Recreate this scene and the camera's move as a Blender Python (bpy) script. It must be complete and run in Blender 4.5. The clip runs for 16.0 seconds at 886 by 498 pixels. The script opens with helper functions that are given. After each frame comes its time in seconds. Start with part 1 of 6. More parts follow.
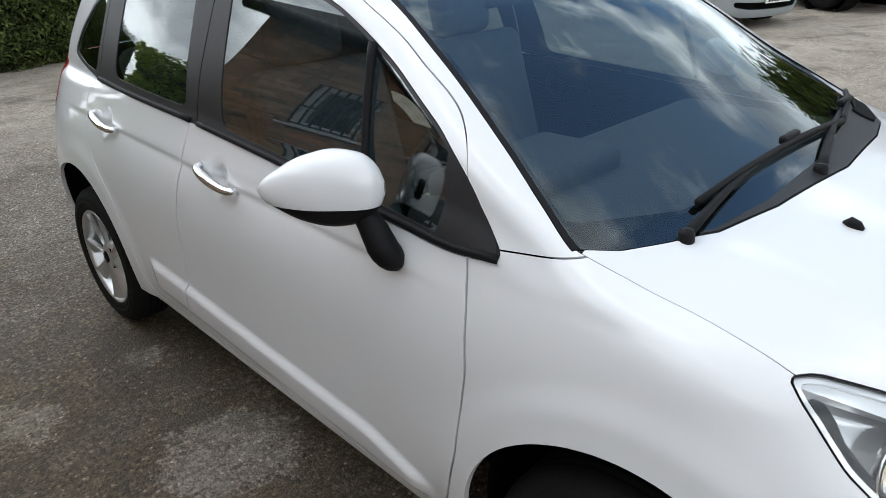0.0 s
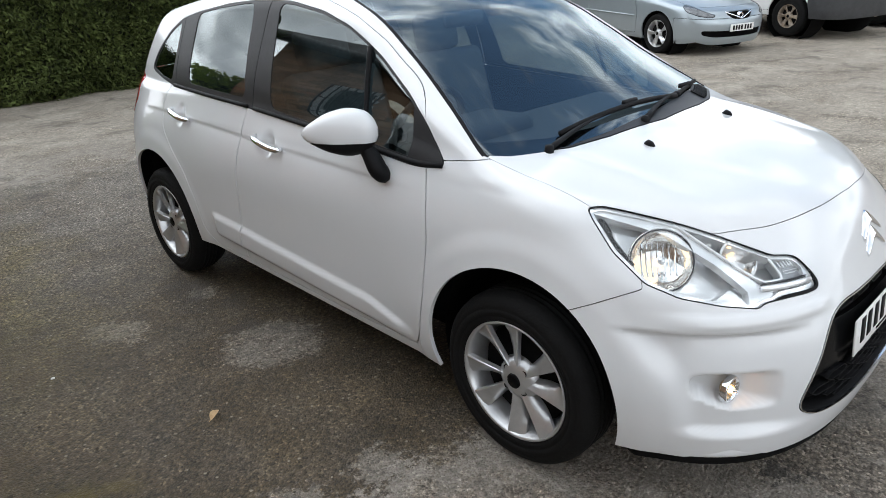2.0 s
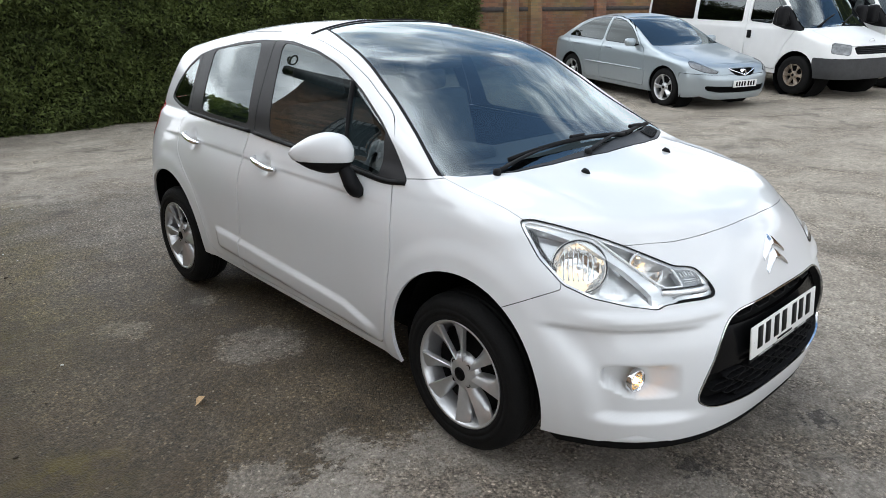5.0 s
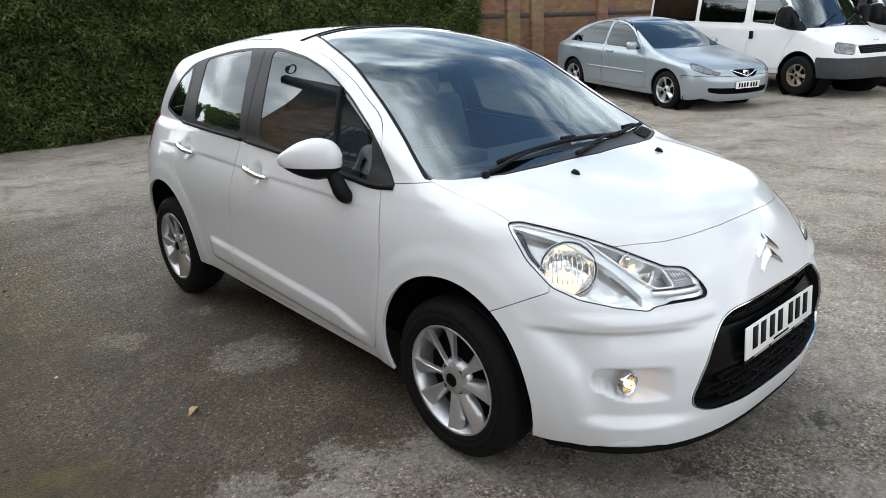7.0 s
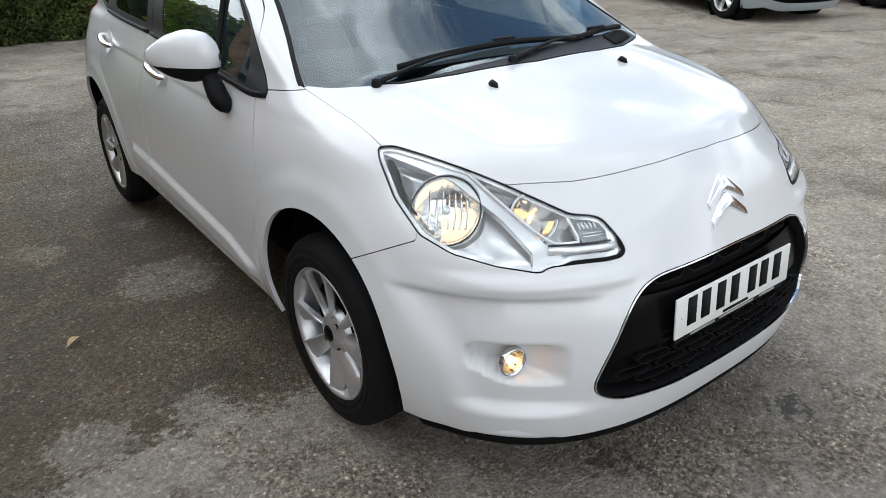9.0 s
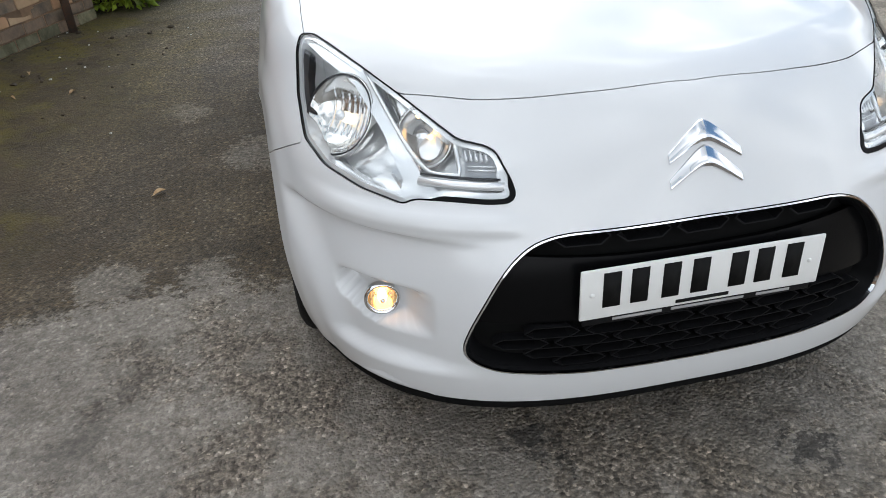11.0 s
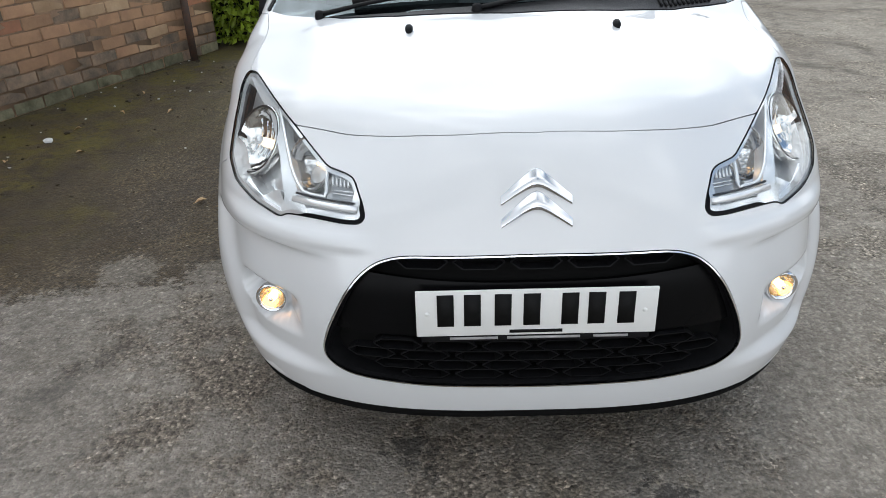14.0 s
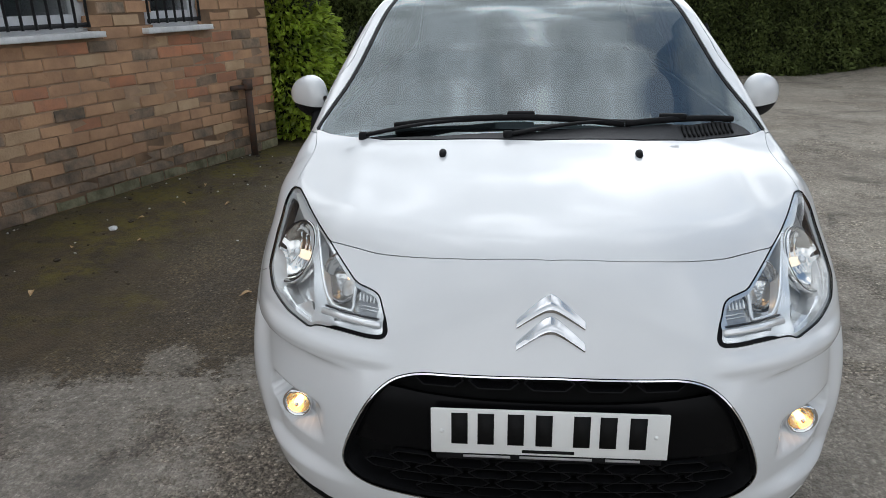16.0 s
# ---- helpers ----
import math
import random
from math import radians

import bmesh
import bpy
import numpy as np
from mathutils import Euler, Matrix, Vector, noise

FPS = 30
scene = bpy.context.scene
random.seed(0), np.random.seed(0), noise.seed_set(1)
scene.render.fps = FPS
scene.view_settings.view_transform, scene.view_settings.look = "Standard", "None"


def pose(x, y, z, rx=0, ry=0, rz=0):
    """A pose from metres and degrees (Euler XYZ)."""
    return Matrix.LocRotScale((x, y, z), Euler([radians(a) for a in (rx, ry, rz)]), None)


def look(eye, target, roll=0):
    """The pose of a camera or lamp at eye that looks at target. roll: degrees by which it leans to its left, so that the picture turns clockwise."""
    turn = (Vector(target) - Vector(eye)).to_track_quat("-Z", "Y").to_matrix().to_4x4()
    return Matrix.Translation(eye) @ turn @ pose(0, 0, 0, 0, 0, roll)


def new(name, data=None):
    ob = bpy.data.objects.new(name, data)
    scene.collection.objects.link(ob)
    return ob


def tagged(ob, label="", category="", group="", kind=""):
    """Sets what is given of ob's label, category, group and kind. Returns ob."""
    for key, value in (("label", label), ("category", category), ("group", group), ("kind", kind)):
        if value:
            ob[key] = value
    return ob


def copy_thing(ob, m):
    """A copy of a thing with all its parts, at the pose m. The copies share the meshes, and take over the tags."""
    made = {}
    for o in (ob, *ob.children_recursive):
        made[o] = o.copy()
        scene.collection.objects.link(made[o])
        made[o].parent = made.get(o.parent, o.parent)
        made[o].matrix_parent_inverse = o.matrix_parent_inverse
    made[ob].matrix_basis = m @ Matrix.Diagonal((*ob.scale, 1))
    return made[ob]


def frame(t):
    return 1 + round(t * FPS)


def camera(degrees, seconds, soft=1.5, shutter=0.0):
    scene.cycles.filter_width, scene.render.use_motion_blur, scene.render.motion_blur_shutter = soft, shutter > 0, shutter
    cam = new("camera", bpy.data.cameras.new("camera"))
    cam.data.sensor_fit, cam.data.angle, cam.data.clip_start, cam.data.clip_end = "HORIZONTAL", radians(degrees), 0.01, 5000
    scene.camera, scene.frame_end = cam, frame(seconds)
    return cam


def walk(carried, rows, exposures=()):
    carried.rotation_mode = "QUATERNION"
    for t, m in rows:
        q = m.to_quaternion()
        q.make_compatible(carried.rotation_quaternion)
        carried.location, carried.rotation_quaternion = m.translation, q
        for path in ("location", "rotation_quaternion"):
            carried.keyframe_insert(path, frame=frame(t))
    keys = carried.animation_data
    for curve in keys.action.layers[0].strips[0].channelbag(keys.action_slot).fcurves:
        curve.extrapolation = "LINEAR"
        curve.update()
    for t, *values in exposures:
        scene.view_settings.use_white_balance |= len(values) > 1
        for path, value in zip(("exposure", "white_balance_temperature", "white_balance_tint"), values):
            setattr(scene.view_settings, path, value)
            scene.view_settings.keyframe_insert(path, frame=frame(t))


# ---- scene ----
cam = camera(65.3, 16.0, soft=0.75)
PATH = [
    (0, (-1.632, -0.446, 1.508), (-0.37, 0.858, 0.667), -2.4),
    (0.5, (-1.802, -0.632, 1.528), (-0.505, 0.656, 0.716), -1.5),
    (1, (-1.92, -0.889, 1.518), (-0.614, 0.411, 0.741), 0.3),
    (1.5, (-2.052, -1.09, 1.536), (-0.809, 0.273, 0.763), -0.9),
    (2, (-2.248, -1.224, 1.537), (-0.968, 0.115, 0.783), -3.2),
    (2.5, (-2.356, -1.326, 1.559), (-1.057, 0.028, 0.866), -3.3),
    (3, (-2.359, -1.442, 1.549), (-1.013, -0.094, 0.941), -1.3),
    (3.5, (-2.355, -1.559, 1.531), (-1.067, -0.168, 0.893), -1.1),
    (6, (-2.335, -1.636, 1.521), (-1.063, -0.222, 0.902), -1.6),
    (6.5, (-2.326, -1.646, 1.516), (-1.058, -0.226, 0.903), -2.0),
    (7, (-2.275, -1.653, 1.501), (-1.012, -0.227, 0.893), -2.5),
    (7.5, (-2.141, -1.607, 1.462), (-0.868, -0.213, 0.803), -3.0),
    (8, (-1.924, -1.534, 1.43), (-0.665, -0.162, 0.702), -2.9),
    (8.5, (-1.753, -1.569, 1.405), (-0.548, -0.175, 0.626), -2.1),
    (11, (-0.719, -1.797, 1.293), (-0.391, -0.129, 0.238), -2.5),
    (11.5, (-0.541, -1.72, 1.246), (-0.292, -0.036, 0.195), -2.0),
    (12, (-0.401, -1.646, 1.232), (-0.216, 0.027, 0.152), -1.1),
    (12.5, (-0.269, -1.715, 1.236), (-0.219, -0.063, 0.11), 1.7),
    (13, (-0.2, -1.846, 1.277), (-0.281, -0.192, 0.155), -2.0),
    (13.5, (-0.206, -1.973, 1.29), (-0.234, -0.259, 0.259), -2.2),
    (14, (-0.186, -2.051, 1.327), (-0.202, -0.282, 0.393), -1.6),
    (14.5, (-0.123, -2.077, 1.357), (-0.163, -0.273, 0.495), -0.1),
    (15, (-0.113, -2.095, 1.384), (-0.216, -0.265, 0.583), -0.1),
    (15.5, (-0.116, -2.094, 1.405), (-0.267, -0.261, 0.619), -0.6),
    (16, (-0.121, -2.094, 1.424), (-0.274, -0.227, 0.724), -0.8),
]
EXPOSURES = [(0, -0.86), (3.5, -0.85), (7, -0.85), (8.5, -0.92), (11, -1.04), (12.5, -1.10), (14.5, -1.06), (15.2, -1.28), (16, -1.44)]
walk(cam, [(t, look(eye, target, roll)) for t, eye, target, roll in PATH], EXPOSURES)

# ---------------------------------------------------------------- sky and sun
world = bpy.data.worlds.new("sky")
scene.world = world
world.use_nodes = True
wn, wl = world.node_tree.nodes, world.node_tree.links
wn.clear()
SUN_UP, SUN_ROUND = radians(52), radians(-12)
sky = wn.new("ShaderNodeTexSky")
sky.sky_type, sky.sun_disc = "NISHITA", False
sky.sun_elevation, sky.sun_rotation = SUN_UP, SUN_ROUND
coord, squash = wn.new("ShaderNodeTexCoord"), wn.new("ShaderNodeMapping")
squash.inputs["Scale"].default_value = (1.0, 1.0, 1.5)
squash.inputs["Location"].default_value = (0.0, -0.5, 0.9)
clouds = wn.new("ShaderNodeTexNoise")
clouds.inputs["Scale"].default_value, clouds.inputs["Detail"].default_value = 2.2, 9.0
clouds.inputs["Roughness"].default_value = 0.62
cover = wn.new("ShaderNodeValToRGB")
cover.color_ramp.elements[0].position, cover.color_ramp.elements[1].position = 0.43, 0.55
grey = wn.new("ShaderNodeTexNoise")
grey.inputs["Scale"].default_value, grey.inputs["Detail"].default_value = 4.5, 6.0
tone = wn.new("ShaderNodeValToRGB")
tone.color_ramp.elements[0].position, tone.color_ramp.elements[0].color = 0.36, (0.96, 1.06, 1.16, 1)
tone.color_ramp.elements[1].position, tone.color_ramp.elements[1].color = 0.52, (1.84, 1.98, 2.14, 1)
crest = tone.color_ramp.elements.new(0.66)
crest.color = (4.4, 4.6, 4.85, 1)
blue = wn.new("ShaderNodeMix")
blue.data_type, blue.blend_type = "RGBA", "MULTIPLY"
blue.inputs[0].default_value, blue.inputs[7].default_value = 1.0, (0.28, 0.335, 0.345, 1)
both = wn.new("ShaderNodeMix")
both.data_type = "RGBA"
back = wn.new("ShaderNodeBackground")
back.inputs["Strength"].default_value = 1.0
wo = wn.new("ShaderNodeOutputWorld")
wl.new(coord.outputs["Generated"], squash.inputs["Vector"])
for tex in (clouds, grey):
    wl.new(squash.outputs[0], tex.inputs["Vector"])
# clouds close up towards the horizon
up, low, more = wn.new("ShaderNodeSeparateXYZ"), wn.new("ShaderNodeMapRange"), wn.new("ShaderNodeMath")
low.inputs["From Min"].default_value, low.inputs["From Max"].default_value = 0.12, 0.60
low.inputs["To Min"].default_value, low.inputs["To Max"].default_value = 0.22, 0.0
more.operation = "ADD"
wl.new(coord.outputs["Generated"], up.inputs[0])
wl.new(up.outputs["Z"], low.inputs["Value"])
wl.new(low.outputs[0], more.inputs[0])
wl.new(clouds.outputs["Fac"], more.inputs[1])
# and bank up over the building, breaking towards the open side of the yard
bank, thick = wn.new("ShaderNodeMapRange"), wn.new("ShaderNodeMath")
bank.inputs["From Min"].default_value, bank.inputs["From Max"].default_value = 0.22, 0.64
bank.inputs["To Min"].default_value, bank.inputs["To Max"].default_value = 0.12, -0.05
thick.operation = "ADD"
wl.new(up.outputs["X"], bank.inputs["Value"])
wl.new(bank.outputs[0], thick.inputs[0])
wl.new(more.outputs[0], thick.inputs[1])
wl.new(thick.outputs[0], cover.inputs[0])
bright = wn.new("ShaderNodeMath")
bright.operation = "MULTIPLY_ADD"
bright.inputs[1].default_value = 0.45
wl.new(low.outputs[0], bright.inputs[0])
wl.new(grey.outputs["Fac"], bright.inputs[2])
wl.new(bright.outputs[0], tone.inputs[0])
wl.new(sky.outputs[0], blue.inputs[6])
wl.new(cover.outputs[0], both.inputs[0])
wl.new(blue.outputs[2], both.inputs[6])
# thin cloud glows round the hidden sun
facing, halo, lit = wn.new("ShaderNodeVectorMath"), wn.new("ShaderNodeMapRange"), wn.new("ShaderNodeVectorMath")
facing.operation, lit.operation = "DOT_PRODUCT", "SCALE"
facing.inputs[1].default_value = (math.sin(SUN_ROUND) * math.cos(SUN_UP), math.cos(SUN_ROUND) * math.cos(SUN_UP), math.sin(SUN_UP))
halo.interpolation_type = "SMOOTHSTEP"
halo.inputs["From Min"].default_value, halo.inputs["From Max"].default_value = 0.55, 1.0
halo.inputs["To Min"].default_value, halo.inputs["To Max"].default_value = 1.0, 2.1
wl.new(coord.outputs["Generated"], facing.inputs[0])
wl.new(facing.outputs["Value"], halo.inputs["Value"])
wl.new(tone.outputs[0], lit.inputs[0])
wl.new(halo.outputs[0], lit.inputs["Scale"])
wl.new(lit.outputs[0], both.inputs[7])
wl.new(both.outputs[2], back.inputs["Color"])
wl.new(back.outputs[0], wo.inputs["Surface"])

sun = new("sun", bpy.data.lights.new("sun", "SUN"))
sun.data.energy, sun.data.angle, sun.data.color = 0.6, radians(60), (1.0, 0.97, 0.93)
sun.matrix_world = look((0, 0, 20), Vector((0, 0, 20)) - Vector((math.sin(SUN_ROUND) * math.cos(SUN_UP), math.cos(SUN_ROUND) * math.cos(SUN_UP), math.sin(SUN_UP))))


# ---------------------------------------------------------------- materials
def material(name, colour, rough=0.5, metal=0.0, vary=0.0, scale=8.0, colour2=None, bump=0.0, bump_scale=60.0, coat=0.0, each=0.0, emit=0.0, island=0.0, spec=0.5, runs_on=False):
    """A surface with two scales of variation: stains at `scale`, fine grain and relief at `bump_scale`, in metres."""
    m = bpy.data.materials.new(name)
    m.use_nodes = True
    n, l = m.node_tree.nodes, m.node_tree.links
    b = n["Principled BSDF"]
    b.inputs["Base Color"].default_value = (*colour, 1)
    b.inputs["Roughness"].default_value, b.inputs["Metallic"].default_value = rough, metal
    b.inputs["Coat Weight"].default_value, b.inputs["Coat Roughness"].default_value = coat, 0.03
    b.inputs["Specular IOR Level"].default_value = spec
    if emit:
        b.inputs["Emission Color"].default_value, b.inputs["Emission Strength"].default_value = (*colour, 1), emit
    at = n.new("ShaderNodeTexCoord")
    place = n.new("ShaderNodeNewGeometry").outputs["Position"] if runs_on else at.outputs["Object"]  # stains that run on from piece to piece
    if vary or colour2:
        tex = n.new("ShaderNodeTexNoise")
        tex.inputs["Scale"].default_value, tex.inputs["Detail"].default_value, tex.inputs["Roughness"].default_value = scale, 7.0, 0.65
        l.new(place, tex.inputs["Vector"])
        ramp = n.new("ShaderNodeValToRGB")
        other = colour2 or tuple(c * (1 - vary) for c in colour)
        ramp.color_ramp.elements[0].position, ramp.color_ramp.elements[1].position = 0.36, 0.64
        ramp.color_ramp.elements[0].color, ramp.color_ramp.elements[1].color = (*other, 1), (*colour, 1)
        l.new(tex.outputs["Fac"], ramp.inputs[0])
        last = ramp.outputs[0]
        if each or island:
            info = n.new("ShaderNodeObjectInfo" if each else "ShaderNodeNewGeometry")
            hue = n.new("ShaderNodeHueSaturation")
            span = n.new("ShaderNodeMapRange")
            amount = each or island
            span.inputs["To Min"].default_value, span.inputs["To Max"].default_value = 1 - amount, 1 + amount
            l.new(info.outputs["Random" if each else "Random Per Island"], span.inputs["Value"])
            l.new(span.outputs[0], hue.inputs["Value"])
            l.new(last, hue.inputs["Color"])
            last = hue.outputs[0]
        l.new(last, b.inputs["Base Color"])
    if bump:
        fine = n.new("ShaderNodeTexNoise")
        fine.inputs["Scale"].default_value, fine.inputs["Detail"].default_value = bump_scale, 5.0
        l.new(place, fine.inputs["Vector"])
        relief = n.new("ShaderNodeBump")
        relief.inputs["Strength"].default_value, relief.inputs["Distance"].default_value = bump, 0.01
        l.new(fine.outputs["Fac"], relief.inputs["Height"])
        l.new(relief.outputs[0], b.inputs["Normal"])
    return m


def glass(name, tint, gloss_ior=1.5, shade=(1, 1, 1)):
    """Thin tinted glass: clear through, mirror-like by Fresnel."""
    m = bpy.data.materials.new(name)
    m.use_nodes = True
    n, l = m.node_tree.nodes, m.node_tree.links
    n.clear()
    out, mix, see, shine, edge, power, span = (n.new("ShaderNode" + k) for k in ("OutputMaterial", "MixShader", "BsdfTransparent", "BsdfGlossy", "LayerWeight", "Math", "MapRange"))
    see.inputs["Color"].default_value = (*tint, 1)
    shine.inputs["Roughness"].default_value, shine.inputs["Color"].default_value = 0.0, (*shade, 1)
    edge.inputs["Blend"].default_value = 0.5
    power.operation, power.inputs[1].default_value = "POWER", 5.0
    span.inputs["To Min"].default_value = ((gloss_ior - 1) / (gloss_ior + 1)) ** 2
    l.new(edge.outputs["Facing"], power.inputs[0])
    l.new(power.outputs[0], span.inputs["Value"])
    l.new(span.outputs[0], mix.inputs[0])
    l.new(see.outputs[0], mix.inputs[1])
    l.new(shine.outputs[0], mix.inputs[2])
    l.new(mix.outputs[0], out.inputs["Surface"])
    return m


WHITE = material("white_paint", (0.70, 0.71, 0.72), 0.3, vary=0.02, scale=3, coat=0.9)
BLACK_PLASTIC = material("black_plastic", (0.008, 0.008, 0.009), 0.55, vary=0.25, scale=30, bump=0.15, bump_scale=400, spec=0.14)
GLOSS_BLACK = material("gloss_black", (0.004, 0.004, 0.0045), 0.25, vary=0.2, scale=10, spec=0.09)
DARK = material("dark_cavity", (0.006, 0.006, 0.006), 0.9, vary=0.3, scale=6, spec=0.1)
GREY_TRIM = material("charcoal_trim", (0.024, 0.024, 0.026), 0.45, vary=0.2, scale=20, bump=0.1, bump_scale=300, spec=0.3)
CHROME = material("chrome", (0.82, 0.83, 0.85), 0.09, 1.0, vary=0.05, scale=20)
SATIN = material("satin_reflector", (0.88, 0.89, 0.90), 0.16, 0.35, vary=0.06, scale=30, coat=0.6)
SILVERED = material("silvered_plastic", (0.92, 0.92, 0.92), 0.10, 0.5, vary=0.06, scale=30, bump=0.04, bump_scale=26)
# chrome with the fog bulb's amber light put into its colour
LAMPLIT_BOWL = material("lamplit_reflector", (0.97, 0.78, 0.52), 0.14, 1.0, vary=0.15, scale=60, bump=0.1, bump_scale=60)
BOWL = material("fluted_reflector", (0.84, 0.82, 0.79), 0.06, 1.0, vary=0.2, scale=45, bump=0.10, bump_scale=40)
SMOKED = material("smoked_reflector", (0.62, 0.61, 0.60), 0.10, 0.95, vary=0.25, scale=24, bump=0.05, bump_scale=30)
AMBER_GREY = material("grey_indicator", (0.40, 0.41, 0.43), 0.3, 0.3, vary=0.2, scale=60)
ALLOY = material("alloy", (0.56, 0.565, 0.57), 0.28, 0.72, vary=0.10, scale=25, bump=0.05, bump_scale=300)
RUBBER = material("tyre_rubber", (0.006, 0.006, 0.006), 0.8, vary=0.35, scale=12, bump=0.25, bump_scale=120, spec=0.2)
GLASS = glass("window_glass", (0.36, 0.42, 0.41), 2.15, (0.94, 1.0, 1.0))
DARK_GLASS = glass("dark_glass", (0.10, 0.12, 0.12), 1.9, (0.94, 1.0, 1.0))
SCREEN_GLASS = glass("windscreen_glass", (0.60, 0.69, 0.71), 2.15, (0.88, 0.97, 1.0))
LENS = glass("lamp_lens", (0.94, 0.96, 0.97), 1.45)
LAMP_GLOW = material("lamp_glow", (1.0, 0.66, 0.34), 0.4, emit=5.0)
HEAD_GLOW = material("headlamp_glow", (1.0, 0.80, 0.58), 0.4, emit=2.6)
FOG_GLOW = material("fog_glow", (1.0, 0.52, 0.18), 0.4, emit=16.0)
RED_LENS = material("red_lens", (0.45, 0.012, 0.015), 0.12, vary=0.2, scale=30, coat=0.5)
AMBER = material("clear_indicator", (0.6, 0.6, 0.58), 0.15, 0.6, vary=0.1, scale=60)
PLATE_WHITE = material("plate_white", (0.78, 0.78, 0.76), 0.35, vary=0.05, scale=12)
PRINT = material("print_black", (0.010, 0.010, 0.010), 0.6, vary=0.2, scale=40, spec=0.1)
PRINT_GREY = material("print_grey", (0.45, 0.45, 0.45), 0.5, vary=0.2, scale=40)
SEAT = material("seat_cloth", (0.11, 0.125, 0.14), 0.9, vary=0.3, scale=60, bump=0.3, bump_scale=500)
DASH = material("dashboard_plastic", (0.035, 0.037, 0.040), 0.6, vary=0.2, scale=40, bump=0.2, bump_scale=500)
SILVER = material("silver_paint", (0.37, 0.42, 0.45), 0.3, 0.5, vary=0.04, scale=4, coat=0.5)


# ---------------------------------------------------------------- building tools
def part(name, bm, mat, parent=None, label="", smooth=True):
    """Links a bmesh, or (vertices, faces), as ONE mesh object under its thing."""
    me = bpy.data.meshes.new(name)
    if isinstance(bm, tuple):
        me.from_pydata([tuple(v) for v in bm[0]], [], [tuple(f) for f in bm[1]])
    else:
        bm.to_mesh(me)
        bm.free()
    me.materials.append(mat)
    if smooth:
        me.shade_smooth()
    ob = new(name, me)
    if parent is not None:
        ob.parent = parent
    return tagged(ob, label)


def thing(name, label, category, group="", kind="", at=None):
    ob = new(name)
    ob.empty_display_size = 0.1
    if at is not None:
        ob.matrix_basis = at
    return tagged(ob, label, category, group, kind)


def box(size, at=(0, 0, 0), bevel=0.0, turn=None, seg=2):
    """A bevelled block about its centre."""
    bm = bmesh.new()
    bmesh.ops.create_cube(bm, size=1.0, matrix=Matrix.Diagonal((*size, 1)))
    if bevel:
        bmesh.ops.bevel(bm, geom=bm.edges[:], offset=bevel, segments=seg, affect="EDGES", profile=0.5)
    bmesh.ops.transform(bm, matrix=Matrix.Translation(at) @ (turn or Matrix()), verts=bm.verts)
    return bm


def join(*parts):
    out = bmesh.new()
    for p in parts:
        me = bpy.data.meshes.new("tmp")
        p.to_mesh(me)
        p.free()
        out.from_mesh(me)
        bpy.data.meshes.remove(me)
    return out


def lathe(profile, seg=48, axis="x"):
    """Turns (radius, along) pairs about an axis."""
    vs, fs = [], []
    for r, h in profile:
        for k in range(seg):
            a = 2 * math.pi * k / seg
            c, s = r * math.cos(a), r * math.sin(a)
            vs.append((h, c, s) if axis == "x" else (c, h, s) if axis == "y" else (c, s, h))
    for i in range(len(profile) - 1):
        for k in range(seg):
            q = (i * seg + k, i * seg + (k + 1) % seg, (i + 1) * seg + (k + 1) % seg, (i + 1) * seg + k)
            fs.append(q if axis != "y" else q[::-1])
    return vs, fs


def tube(points, radius, seg=8, flat=1.0):
    """A rod along points; radius may be a list; flat squashes it in z."""
    pts = [Vector(p) for p in points]
    rad = radius if isinstance(radius, (list, tuple)) else [radius] * len(pts)
    vs, fs = [], []
    for i, p in enumerate(pts):
        d = (pts[min(i + 1, len(pts) - 1)] - pts[max(i - 1, 0)]).normalized()
        u = d.cross(Vector((0, 0, 1)) if abs(d.z) < 0.9 else Vector((1, 0, 0))).normalized()
        w = u.cross(d)
        for k in range(seg):
            a = 2 * math.pi * k / seg
            vs.append(p + u * (math.cos(a) * rad[i]) + w * (math.sin(a) * rad[i] * flat))
    for i in range(len(pts) - 1):
        for k in range(seg):
            fs.append((i * seg + k, i * seg + (k + 1) % seg, (i + 1) * seg + (k + 1) % seg, (i + 1) * seg + k))
    fs += [tuple(range(seg))[::-1], tuple(range((len(pts) - 1) * seg, len(pts) * seg))]
    return vs, fs


def spline(points, n):
    """n points on a smooth line through the given ones."""
    p = np.array(points, float)
    s = np.r_[0, np.cumsum(np.linalg.norm(np.diff(p, axis=0), axis=1))]
    at = np.linspace(0, s[-1], n)
    return np.stack([curve(at, *zip(s, p[:, k])) for k in range(p.shape[1])], 1)


def move(mesh, m):
    return [m @ Vector(v) for v in mesh[0]], mesh[1]


def merge(*meshes):
    vs, fs = [], []
    for v, f in meshes:
        fs += [tuple(i + len(vs) for i in q) for q in f]
        vs += [tuple(p) for p in v]
    return vs, fs


